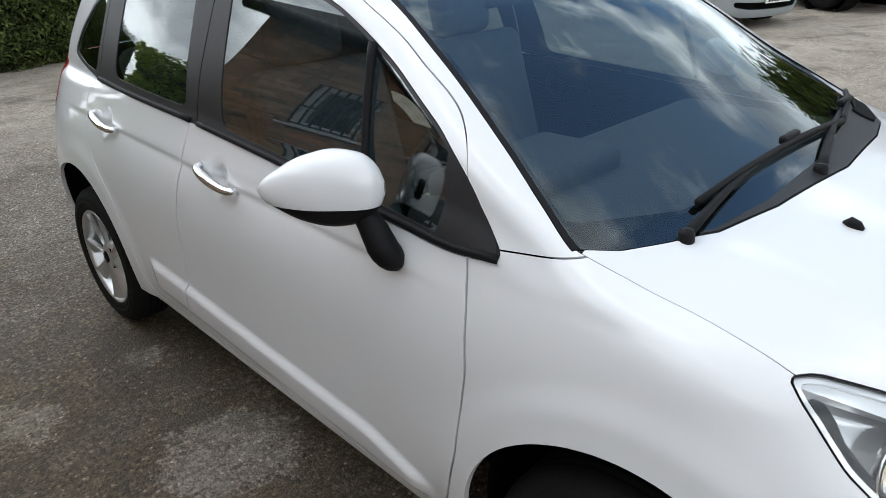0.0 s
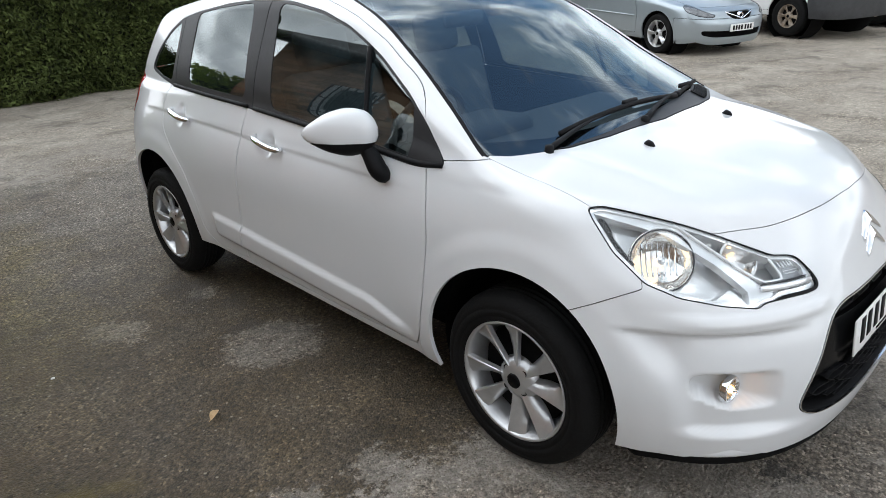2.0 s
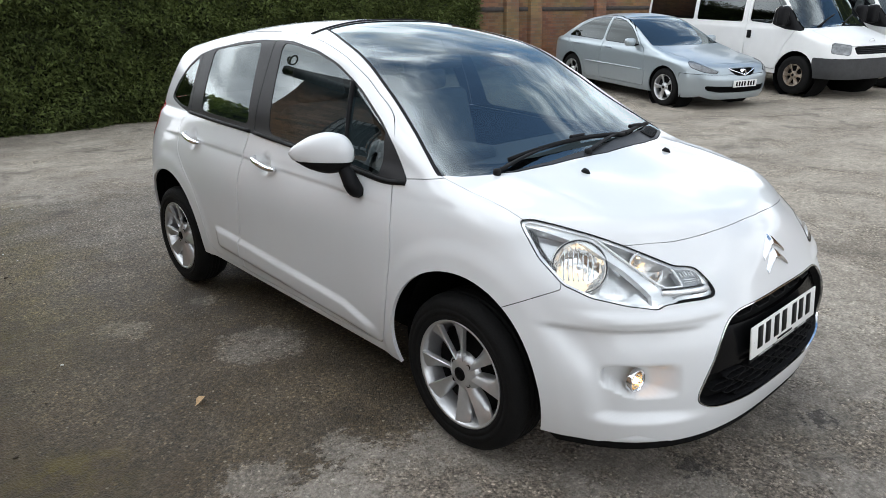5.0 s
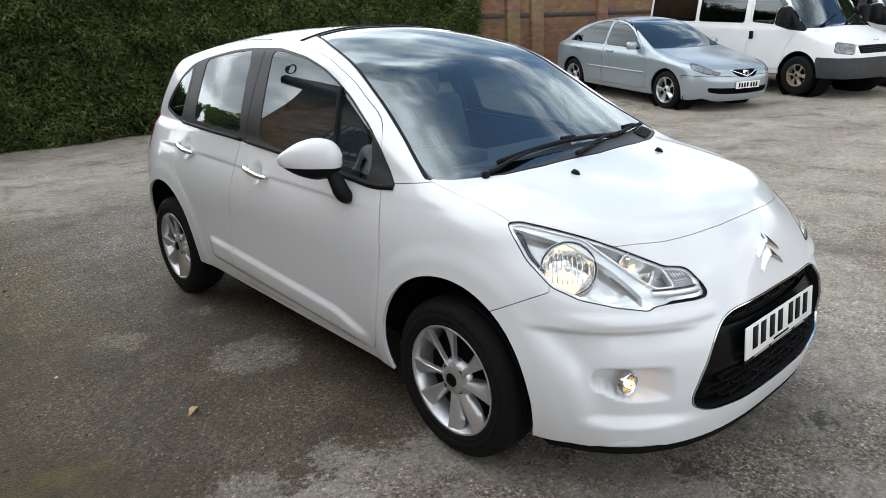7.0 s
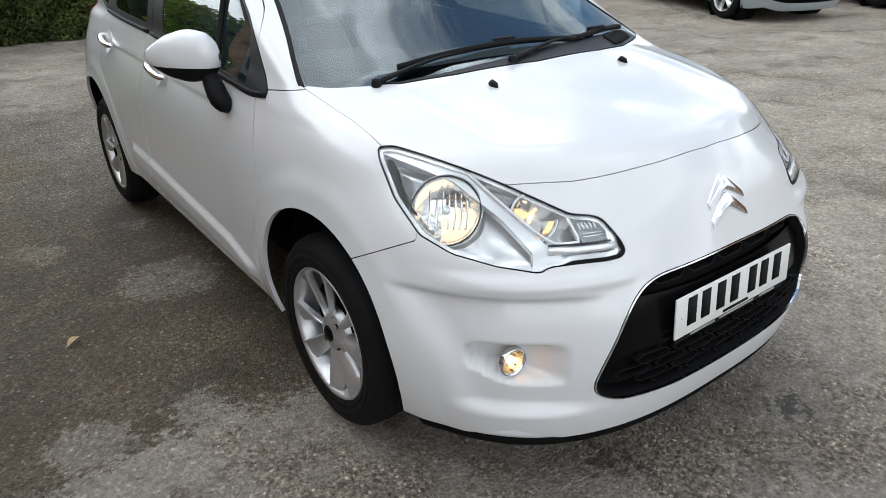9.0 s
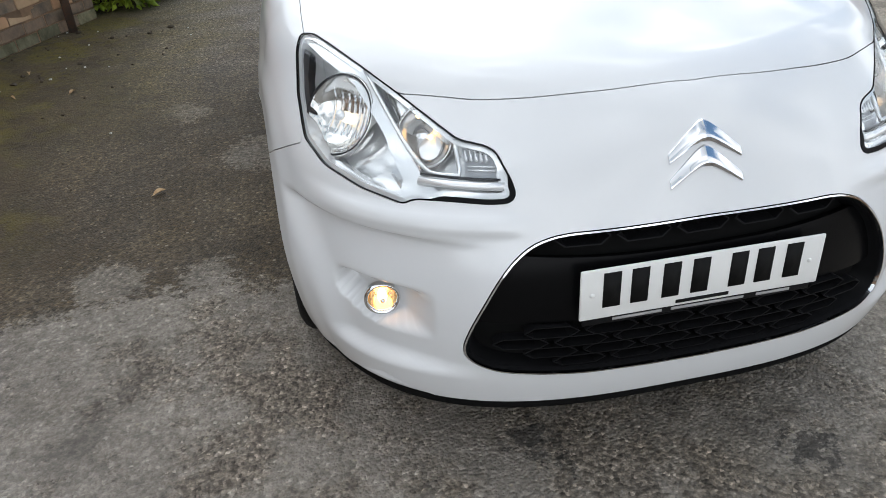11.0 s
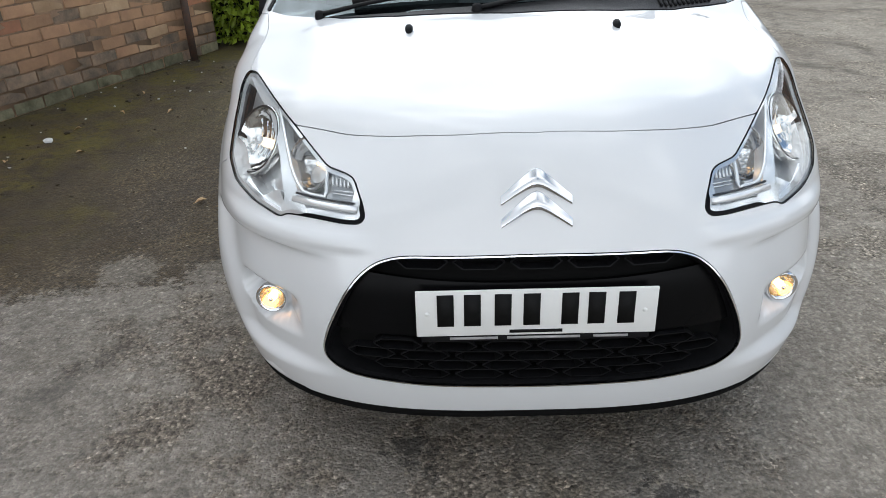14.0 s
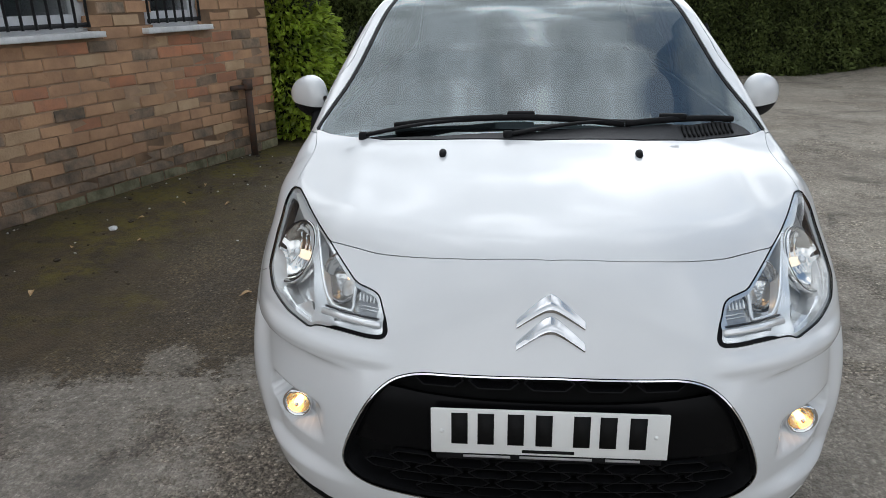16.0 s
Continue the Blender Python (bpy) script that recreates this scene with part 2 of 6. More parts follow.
# ---------------------------------------------------------------- skins grown from a field, cut into panels
def skin(field, lo, hi, mid, step):
    """The half with x > 0 of the surface field = 0, as (vertices, faces). lo, hi: the box round it; mid: (y from, y to, z) of the axis inside it."""
    verts, faces, index = [], [], {}
    y0, y1, zc = mid

    def face(targets, flip=False):
        a, b = targets.shape[:2]
        t = targets.reshape(-1, 3)
        base = np.stack([0 * t[:, 0], y0 + (t[:, 1] - lo[1]) / (hi[1] - lo[1]) * (y1 - y0), 0 * t[:, 0] + zc], 1)
        way = t - base
        ks = np.linspace(1.0, 0.12, 45)
        near, far, found = np.full(len(t), 0.12), np.full(len(t), 1.0), np.zeros(len(t), bool)
        for k0, k1 in zip(ks[:-1], ks[1:]):
            p = base + k1 * way
            hit = ~found & (field(*p.T) < 0)
            near[hit], far[hit] = k1, k0
            found |= hit
        for _ in range(16):
            m = (near + far) / 2
            p = base + m[:, None] * way
            inside = field(*p.T) < 0
            near, far = np.where(inside, m, near), np.where(inside, far, m)
        p = base + near[:, None] * way
        ids = []
        for q in p:
            key = (round(q[0], 5), round(q[1], 5), round(q[2], 5))
            if key not in index:
                index[key] = len(verts)
                verts.append(q)
            ids.append(index[key])
        ids = np.array(ids).reshape(a, b)
        for i in range(a - 1):
            for j in range(b - 1):
                faces.append((ids[i, j], ids[i + 1, j], ids[i + 1, j + 1], ids[i, j + 1]))

    steps = step if isinstance(step, tuple) else (step,) * 3
    nx, ny, nz = (max(4, round((hi[k] - lo[k]) / steps[k])) for k in range(3))
    xs, ys, zs = np.linspace(0, hi[0], nx), np.linspace(lo[1], hi[1], ny), np.linspace(lo[2], hi[2], nz)
    g = lambda a, b: np.meshgrid(a, b, indexing="ij")  # noqa: E731
    u, v = g(ys, zs)
    face(np.stack([0 * u + hi[0], u, v], -1))
    u, v = g(xs, zs)
    face(np.stack([u, 0 * u + lo[1], v], -1))
    u, v = g(xs, ys)
    face(np.stack([u, v, 0 * u + hi[2]], -1))
    u, v = g(zs, xs)
    face(np.stack([v, 0 * u + hi[1], u], -1))
    return np.array(verts), [f for f in faces if len(set(f)) == 4]


def cut(mesh, d):
    """What of the mesh has d < 0, cut cleanly along d = 0."""
    V, F = mesh
    if not len(F):
        return mesh
    inside = d < 0
    ins = inside.tolist()
    out, extra, cache = [], [], {}
    n0 = len(V)
    for f in F:
        k = sum([ins[i] for i in f])
        if k == 0:
            continue
        if k == len(f):
            out.append(f)
            continue
        poly = []
        for a, b in zip(f, f[1:] + f[:1]):
            if ins[a]:
                poly.append(a)
            if ins[a] != ins[b]:
                key = (a, b) if a < b else (b, a)
                if key not in cache:
                    t = d[key[0]] / (d[key[0]] - d[key[1]])
                    cache[key] = n0 + len(extra)
                    extra.append(V[key[0]] + t * (V[key[1]] - V[key[0]]))
                poly.append(cache[key])
        if len(poly) > 2:
            out.append(tuple(poly))
    allv = np.vstack([V, np.array(extra)]) if extra else V
    used = sorted({i for f in out for i in f})
    new_id = {i: k for k, i in enumerate(used)}
    return allv[used] if used else np.zeros((0, 3)), [tuple(new_id[i] for i in f) for f in out]


def take(mesh, region, gap=0.0):
    """The part of the mesh inside the region (a function of x, y, z) and the rest, with a gap between them."""
    d = region(*mesh[0].T)
    return cut(mesh, d + gap), cut(mesh, gap - d)


def within(a, b, poly):
    """Signed distance of the points (a, b) to a closed outline, negative inside."""
    p = np.array(poly, float)
    best, odd = np.full(a.shape, 9.0), np.zeros(a.shape, bool)
    for (x0, y0), (x1, y1) in zip(p, np.roll(p, -1, 0)):
        ex, ey = x1 - x0, y1 - y0
        t = np.clip(((a - x0) * ex + (b - y0) * ey) / (ex * ex + ey * ey + 1e-12), 0, 1)
        best = np.minimum(best, np.hypot(a - x0 - t * ex, b - y0 - t * ey))
        if y0 != y1:
            odd ^= ((y0 > b) != (y1 > b)) & (a < (x1 - x0) * (b - y0) / (y1 - y0) + x0)
    return np.where(odd, -best, best)


def rounded(poly, r=0.022, loops=2):
    """An outline with its corners softened by corner cutting, by r at most."""
    p = np.array(poly, float)
    for _ in range(loops):
        q = np.roll(p, -1, 0)
        k = np.minimum(0.22, r / np.maximum(np.linalg.norm(q - p, axis=1, keepdims=True), 1e-9))
        p = np.stack([p + k * (q - p), q + k * (p - q)], 1).reshape(-1, 2)
        r *= 0.5
    return p


def normals(field, V):
    e = 1e-4
    x, y, z = np.asarray(V).T
    g = np.stack([field(x + e, y, z) - field(x - e, y, z), field(x, y + e, z) - field(x, y - e, z), field(x, y, z + e) - field(x, y, z - e)], 1)
    return g / (np.linalg.norm(g, axis=1, keepdims=True) + 1e-9)


def panel(field, mesh, sides=(1, -1), lift=0.0, lip=0.014):
    """A sheet panel from a cut skin: moved out by lift, its edges turned in by lip; sides: which halves of the car (or both, joined)."""
    V, F = mesh
    if not len(F):
        return [], []
    N = normals(field, np.where(np.arange(3) == 0, np.maximum(V, 2e-4), V))
    N[V[:, 0] < 1e-4, 0] = 0.0
    V = V + lift * N
    count = {}
    for f in F:
        for a, b in zip(f, f[1:] + f[:1]):
            count[(a, b)] = count.get((a, b), 0) + 1
    edge = [(a, b) for a, b in count if (b, a) not in count and not (V[a][0] < 2e-3 and V[b][0] < 2e-3)] if lip else []
    vs, fs = [tuple(v) for v in V], list(F)
    ring = {}
    for a, b in edge:
        for i in (a, b):
            if i not in ring:
                ring[i] = len(vs)
                vs += [tuple(V[i]), tuple(V[i] - 0.35 * lip * N[i]), tuple(V[i] - lip * N[i])]
        fs += [(ring[b], ring[a], ring[a] + 1, ring[b] + 1), (ring[b] + 1, ring[a] + 1, ring[a] + 2, ring[b] + 2)]
    out = []
    for s in sides:
        w = [(s * x, y, z) for x, y, z in vs]
        out.append((w, [q if s > 0 else q[::-1] for q in fs]))
    if len(out) == 1:
        return out[0]
    v, f = merge(*out)
    n = len(vs)
    remap, keep = [], []
    for i, p in enumerate(v):  # weld the two halves along the middle
        if i >= n and abs(p[0]) < 1e-5:
            remap.append(remap[i - n])
            continue
        remap.append(len(keep))
        keep.append(p)
    return keep, [t for t in (tuple(dict.fromkeys(remap[i] for i in q)) for q in f) if len(t) > 2]


def front_y(field, x, z):
    """How far forward the skin lies at (x, z)."""
    x, z = np.broadcast_arrays(np.asarray(x, float), np.asarray(z, float))
    a, b = np.full(x.shape, -1.2), np.full(x.shape, 0.2)
    for _ in range(26):
        m = (a + b) / 2
        inside = field(x, m, z) < 0
        a, b = np.where(inside, a, m), np.where(inside, m, b)
    return b


def side_x(field, y, z):
    y, z = np.broadcast_arrays(np.asarray(y, float), np.asarray(z, float))
    a, b = np.full(y.shape, 0.2), np.full(y.shape, 1.2)
    for _ in range(26):
        m = (a + b) / 2
        inside = field(m, y, z) < 0
        a, b = np.where(inside, m, a), np.where(inside, b, m)
    return a


def top_z(field, x, y):
    x, y = np.broadcast_arrays(np.asarray(x, float), np.asarray(y, float))
    a, b = np.full(x.shape, 0.6), np.full(x.shape, 1.8)
    for _ in range(26):
        m = (a + b) / 2
        inside = field(x, y, m) < 0
        a, b = np.where(inside, m, a), np.where(inside, b, m)
    return a


# ---------------------------------------------------------------- shape of the hatchback

def curve(v, *knots):
    """A smooth profile through (position, value) knots."""
    k = np.array(knots, float)
    p, q = k[:, 0], k[:, 1]
    d = np.diff(q) / np.diff(p)
    h = np.diff(p)
    m = np.empty(len(p))
    m[0], m[-1] = d[0], d[-1]
    w1, w2 = 2 * h[1:] + h[:-1], h[1:] + 2 * h[:-1]
    same = d[:-1] * d[1:] > 0
    m[1:-1] = np.where(same, (w1 + w2) / (w1 / np.where(same, d[:-1], 1) + w2 / np.where(same, d[1:], 1)), 0)
    v = np.asarray(v, float)
    i = np.clip(np.searchsorted(p, v) - 1, 0, len(p) - 2)
    s = (v - p[i]) / h[i]
    low, high = s < 0, s > 1
    s2, s3 = s * s, s * s * s
    out = q[i] * (2 * s3 - 3 * s2 + 1) + h[i] * m[i] * (s3 - 2 * s2 + s) + q[i + 1] * (3 * s2 - 2 * s3) + h[i] * m[i + 1] * (s3 - s2)
    out = np.where(low, q[0] + m[0] * (v - p[0]), out)
    return np.where(high, q[-1] + m[-1] * (v - p[-1]), out)


def fair(v, *knots):
    """A fair line (natural cubic) through (position, value) knots, for large smooth panels."""
    k = np.array(knots, float)
    p, q = k[:, 0], k[:, 1]
    n, h, d = len(p), np.diff(p), np.diff(q) / np.diff(p)
    a = np.eye(n)
    r = np.zeros(n)
    for i in range(1, n - 1):
        a[i, i - 1 : i + 2] = h[i - 1], 2 * (h[i - 1] + h[i]), h[i]
        r[i] = 6 * (d[i] - d[i - 1])
    m = np.linalg.solve(a, r)
    v = np.asarray(v, float)
    w = np.clip(v, p[0], p[-1])
    i = np.clip(np.searchsorted(p, w) - 1, 0, n - 2)
    s, t = w - p[i], p[i + 1] - w
    out = (m[i] * t ** 3 + m[i + 1] * s ** 3) / (6 * h[i]) + (q[i] / h[i] - m[i] * h[i] / 6) * t + (q[i + 1] / h[i] - m[i + 1] * h[i] / 6) * s
    first, last = d[0] - h[0] * (2 * m[0] + m[1]) / 6, d[-1] + h[-1] * (m[-2] + 2 * m[-1]) / 6
    return out + np.where(v < p[0], first * (v - p[0]), 0) + np.where(v > p[-1], last * (v - p[-1]), 0)


def smax(a, b, k):
    h = np.clip(0.5 - 0.5 * (b - a) / k, 0, 1)
    return b + (a - b) * h + k * h * (1 - h)


def smin(a, b, k):
    return -smax(-a, -b, k)


def bump(v, a, b, soft):
    """1 between a and b, falling smoothly to 0 over soft on both sides."""
    r = np.clip((v - a) / soft + 0.5, 0, 1)
    f = np.clip((b - v) / soft + 0.5, 0, 1)
    return r * r * (3 - 2 * r) * f * f * (3 - 2 * f)


def car_field(x, y, z):
    """Negative inside the hatchback's painted skin, positive outside. The front axle is y = 0, the nose points to -y."""
    x, z = np.abs(x), np.clip(z, 0.0, 1.8)
    # lower body: plan outline that changes with height
    width = fair(z, (0.15, 0.764), (0.25, 0.796), (0.4, 0.822), (0.6, 0.830), (0.76, 0.824), (0.88, 0.798), (1.0, 0.752), (1.15, 0.70))
    width = width - 0.008 * np.exp(-((y - 1.2) / 0.6) ** 4) * np.exp(-((z - 0.58) / 0.2) ** 2) - 0.02 * np.clip((y - 1.9) / 1.0, 0, 1) ** 2
    # door mouldings: a bulge low on the doors and a soft crease under the handles
    rise = np.interp(y, [0.45, 0.68, 1.88], [0.33, 0.40, 0.492])
    foot = np.interp(y, [0.45, 0.68, 1.88], [0.30, 0.32, 0.40])
    width = width + 0.017 * bump(z, foot - 0.02, 9.0, 0.035) * bump(z, -9.0, rise - 0.008, 0.025) * bump(y, 0.5, 1.86, 0.08)
    crease = np.interp(y, [-0.2, 0.3, 1.2, 2.2, 2.8], [0.83, 0.862, 0.888, 0.925, 0.94])
    under = crease - z
    width = width - 0.0065 * np.clip(under / 0.012 + 0.5, 0, 1) * np.exp(-np.clip(under, 0, None) / 0.045) * bump(y, 0.55, 2.45, 0.5)
    # cupped hollows behind the door handles
    for a, b in ((1.315, 0.897), (2.135, 0.930)):
        width = width - 0.02 * np.clip(1 - ((y - a) / 0.052) ** 2 - ((z - b) / 0.06) ** 2, 0, None) ** 1.5
    # flared lips round the wheels
    for axle, low, r in ((-0.015, 0.335, 0.365), (2.455, 0.335, 0.385)):
        ring = np.hypot(y - axle, z - low) - r
        width = width + (0.006 * np.exp(-np.clip(ring, 0, None) / 0.04) + 0.008 * bump(ring, -1.0, 0.085, 0.07)) * (z > 0.2)
    nose = fair(z, (0.15, -0.765), (0.22, -0.79), (0.33, -0.812), (0.45, -0.815), (0.56, -0.80), (0.68, -0.754), (0.80, -0.70), (0.88, -0.645), (1.0, -0.53))
    tail = curve(z, (0.15, 3.02), (0.35, 3.13), (0.6, 3.14), (0.9, 3.08), (1.1, 3.0))
    n = curve(z, (0.0, 2.9), (0.42, 2.9), (0.68, 2.62), (0.85, 1.85), (1.8, 1.85))
    n = np.where(y < 0.5, n, 3.0)
    front, back = np.clip(-0.05 - y, 0, None) / np.clip(-0.05 - nose, 0.2, None), np.clip(y - 2.5, 0, None) / (tail - 2.5)
    # the wings draw in ahead of the doors
    draw = np.clip((0.22 - y) / 0.4, 0, 1)
    width = width - 0.021 * draw * draw * (3 - 2 * draw) * bump(z, 0.56, 1.3, 0.32)
    # bumper: a scooped cheek with a deeper pocket for the fog lamp
    cheek = bump(z, 0.325, 9.0, 0.04) * bump(z, -9.0, 0.612, 0.020) * bump(x, 0.50, 0.716 + 0.20 * (z - 0.352), 0.085 + 0.105 * (x < 0.62)) * (y < -0.2)
    pocket = bump(z, 0.405 + 0.04 * np.clip((x - 0.63) / 0.07, 0, 1), 0.49, 0.03) * bump(x, 0.55, 0.685, 0.055) * (y < -0.3)
    shelf = bump(z, 0.632, 0.664, 0.022) * bump(x, 0.37, 0.72, 0.1) * (y < -0.3)
    dent = 0.025 * cheek + 0.045 * pocket - 0.009 * shelf
    side = (((x / width) ** n + front ** n + back ** n) ** (1 / n) - 1) * 0.78 + dent
    top = curve(y, (-2.0, 0.5), (-0.85, 0.70), (-0.72, 0.835), (-0.6, 0.892), (-0.4, 0.945), (-0.14, 0.988), (0.1, 1.018), (0.4, 1.04), (3.2, 1.08))
    top = top + 0.007 * np.exp(-((x - 0.535 - 0.06 * np.clip(y, -0.6, 0.1)) / 0.055) ** 2) * bump(y, -0.42, 0.06, 0.25)
    drop = curve(y, (-3, 0.07), (-0.8, 0.07), (-0.4, 0.085), (-0.15, 0.065), (0.18, 0.05), (0.5, 0.03), (3.2, 0.03))
    roll = curve(y, (-3, 0.05), (-0.8, 0.05), (-0.3, 0.07), (0.2, 0.05), (0.5, 0.03), (3.2, 0.03))
    low = smax(side, (z - top + drop * (x / 0.7) ** 2.2) * 0.95, roll)
    # cabin
    glass = fair(z, (0.9, 0.778), (0.97, 0.757), (1.1, 0.728), (1.25, 0.672), (1.42, 0.595), (1.5, 0.555), (1.6, 0.49))
    glass = glass - 0.07 * np.clip((y - 1.7) / 1.0, 0, None) ** 2
    screen = curve(z, (0.95, -0.115), (1.04, 0.07), (1.14, 0.265), (1.26, 0.475), (1.37, 0.69), (1.45, 0.93), (1.5, 1.12), (1.53, 1.3)) + 0.34 * x ** 2
    roof = fair(y, (0.2, 1.40), (0.6, 1.45), (0.95, 1.488), (1.3, 1.523), (1.6, 1.533), (2.0, 1.522), (2.4, 1.48), (2.8, 1.41), (3.4, 1.2)) - 0.062 * (x / 0.55) ** 2.4
    hatch = curve(z, (1.0, 3.05), (1.1, 3.0), (1.25, 2.9), (1.38, 2.78), (1.5, 2.62)) - 0.45 * x ** 2
    cabin = smax(smax((x - glass) * 0.92, z - roof, 0.05), smax((screen - y) * 0.5, (y - hatch) * 0.8, 0.02), 0.045)
    cabin = smax(cabin, 0.93 - z, 0.02)
    return smin(low, cabin, 0.025)


# ---------------------------------------------------------------- wheels
def wheel(parent, at, face, radius=0.30, rim=0.205, wide=0.185, spokes=8, twist=0.05, rust=None):
    """A road wheel; `face` is -1 where its outer side looks to -x. Built in its parent's space."""
    hub = new("wheel")
    hub.parent = parent
    hub.matrix_basis = Matrix.Translation(at) @ (Matrix.Rotation(math.pi, 4, "Z") if face > 0 else Matrix())
    w = wide / 2
    tyre = [(rim - 0.004, -w + 0.012), (rim + 0.006, -w + 0.002), (rim + 0.022, -w - 0.005), (rim + 0.024, -w - 0.0015), (rim + 0.028, -w - 0.006), (rim + 0.046, -w - 0.0085), (rim + 0.048, -w - 0.005), (rim + 0.052, -w - 0.008), (radius - 0.022, -w + 0.002), (radius - 0.006, -w + 0.02), (radius, -w + 0.045)]
    for k in range(4):  # grooves round the tread
        c = -w + 0.06 + k * (wide - 0.12) / 3
        tyre += [(radius, c - 0.006), (radius - 0.008, c - 0.004), (radius - 0.008, c + 0.004), (radius, c + 0.006)]
    tyre += [(radius, w - 0.045), (radius - 0.02, w), (rim, w - 0.01)]
    part("tyre", lathe(tyre, 72), RUBBER, hub, "black rubber tyre")
    barrel = [(rim - 0.004, -w + 0.012), (rim + 0.003, -w + 0.004), (rim + 0.001, -w), (rim - 0.005, -w + 0.003), (rim - 0.010, -w + 0.014), (rim - 0.028, -w + 0.06), (rim - 0.03, w - 0.02)]
    rim_ob = part("rim", lathe(barrel, 64), rust or ALLOY, hub, "silver alloy rim")
    part("brake_drum", lathe([(0.0, -w + 0.06), (rim - 0.05, -w + 0.062), (rim - 0.035, -w + 0.08), (rim - 0.035, w - 0.03)], 32), DARK, rim_ob)
    vs, fs = [], []
    for k in range(spokes):  # broad twisted paddles
        a0 = 2 * math.pi * k / spokes + twist * (1 if k % 2 else -1)
        rows = []
        for i in range(9):
            s = i / 8
            r = 0.044 + s * (rim - 0.047)
            half = (0.013 + 0.023 * s ** 1.2) * (8 / spokes) ** 0.5
            lift = -w + 0.021 - 0.013 * s
            deep = 0.008 + 0.044 * math.sin(math.pi * min(s * 0.9 + 0.1, 1.0))
            row = [(-half, lift + 0.6 * deep + 0.010), (-half * 0.98, lift + 0.6 * deep), (-half * 0.45, lift + 0.25 * deep), (half * 0.35, lift + 0.02 * deep), (half * 0.86, lift - 0.004), (half, lift - 0.001), (half * 1.02, lift + 0.016)]
            rows.append([(h, r, o) for o, h in row])
        base = len(vs)
        for row in rows:
            for h, r, o in row:
                c, s2 = math.cos(a0), math.sin(a0)
                vs.append((h, r * c - o * s2, r * s2 + o * c))
        for i in range(8):
            for j in range(6):
                q = base + i * 7 + j
                fs.append((q, q + 1, q + 8, q + 7))
    ob = part("spokes", (vs, fs), rust or ALLOY, rim_ob, "twisted silver paddle spokes")
    ob.data.set_sharp_from_angle(angle=radians(35))
    disc = lathe([(0.0, -w + 0.012), (0.030, -w + 0.012), (0.052, -w + 0.018), (0.070, -w + 0.030), (0.078, -w + 0.05)], 32)
    part("hub", disc, rust or ALLOY, rim_ob)
    part("hub_cap", lathe([(0.0, -w + 0.005), (0.020, -w + 0.006), (0.026, -w + 0.010), (0.027, -w + 0.016)], 24), GLOSS_BLACK, rim_ob, "round black hub cap")
    # bolt holes: shallow cups, coloured near-black for the shade inside them
    for k in range(4):
        a = math.pi / 4 + k * math.pi / 2
        bolt = lathe([(0.0, 0.010), (0.006, 0.010), (0.0085, 0.006), (0.0105, 0.003), (0.0105, 0.012)], 12)
        part("bolt_hole", move(bolt, Matrix.Translation((-w + 0.014, 0.049 * math.cos(a), 0.049 * math.sin(a)))), DARK, rim_ob)
    return hub


# ---------------------------------------------------------------- the white hatchback
FRONT_WINDOW = rounded([(1.398, 1.433), (1.33, 1.432), (1.09, 1.397), (0.90, 1.348), (0.781, 1.300), (0.67, 1.247), (0.559, 1.180), (0.50, 1.143), (0.42, 1.075), (0.345, 1.0), (0.315, 0.968), (0.42, 0.960), (0.65, 0.980), (1.0, 1.006), (1.335, 1.032), (1.362, 1.2)])
REAR_WINDOW = rounded([(2.118, 1.390), (1.95, 1.412), (1.72, 1.432), (1.600, 1.437), (1.545, 1.056), (1.8, 1.066), (2.105, 1.080), (2.113, 1.26)])
QUARTER_WINDOW = rounded([(2.300, 1.355), (2.44, 1.293), (2.555, 1.202), (2.612, 1.125), (2.46, 1.088), (2.312, 1.074), (2.295, 1.2)])
GLAZING = rounded([(0.283, 0.954), (0.367, 0.941), (0.442, 0.938), (0.545, 0.947), (0.65, 0.956), (1.11, 0.992), (1.56, 1.022), (2.27, 1.048), (2.45, 1.072), (2.60, 1.103), (2.629, 1.122), (2.566, 1.210), (2.449, 1.303), (2.305, 1.366), (2.121, 1.399), (1.83, 1.435), (1.627, 1.447), (1.405, 1.444), (1.336, 1.442), (1.091, 1.406), (0.90, 1.357), (0.781, 1.309), (0.67, 1.256), (0.559, 1.188), (0.503, 1.154), (0.403, 1.076), (0.347, 1.013)])
FRONT_DOOR = rounded([(1.52, 1.482), *(tuple(q) for q in spline([(1.447, 1.481), (1.164, 1.450), (0.913, 1.394), (0.827, 1.364), (0.707, 1.311), (0.618, 1.260), (0.521, 1.203), (0.472, 1.168), (0.425, 1.118), (0.400, 1.057), (0.373, 0.95)], 40)), (0.35, 0.85), (0.338, 0.72), (0.365, 0.51), (0.41, 0.34), (0.45, 0.272), (0.8, 0.275), (1.62, 0.30), (1.61, 0.4), (1.585, 0.7), (1.52, 1.0), (1.49, 1.2)], 0.012)
REAR_DOOR = rounded([(1.52, 1.482), (1.49, 1.2), (1.52, 1.0), (1.585, 0.7), (1.61, 0.4), (1.62, 0.30), (1.92, 0.312), (1.99, 0.36), (2.03, 0.52), (2.11, 0.665), (2.22, 0.76), (2.32, 0.85), (2.345, 0.97), (2.305, 1.06), (2.275, 1.2), (2.262, 1.405), (2.226, 1.42), (2.06, 1.466), (1.82, 1.484), (1.62, 1.485)])
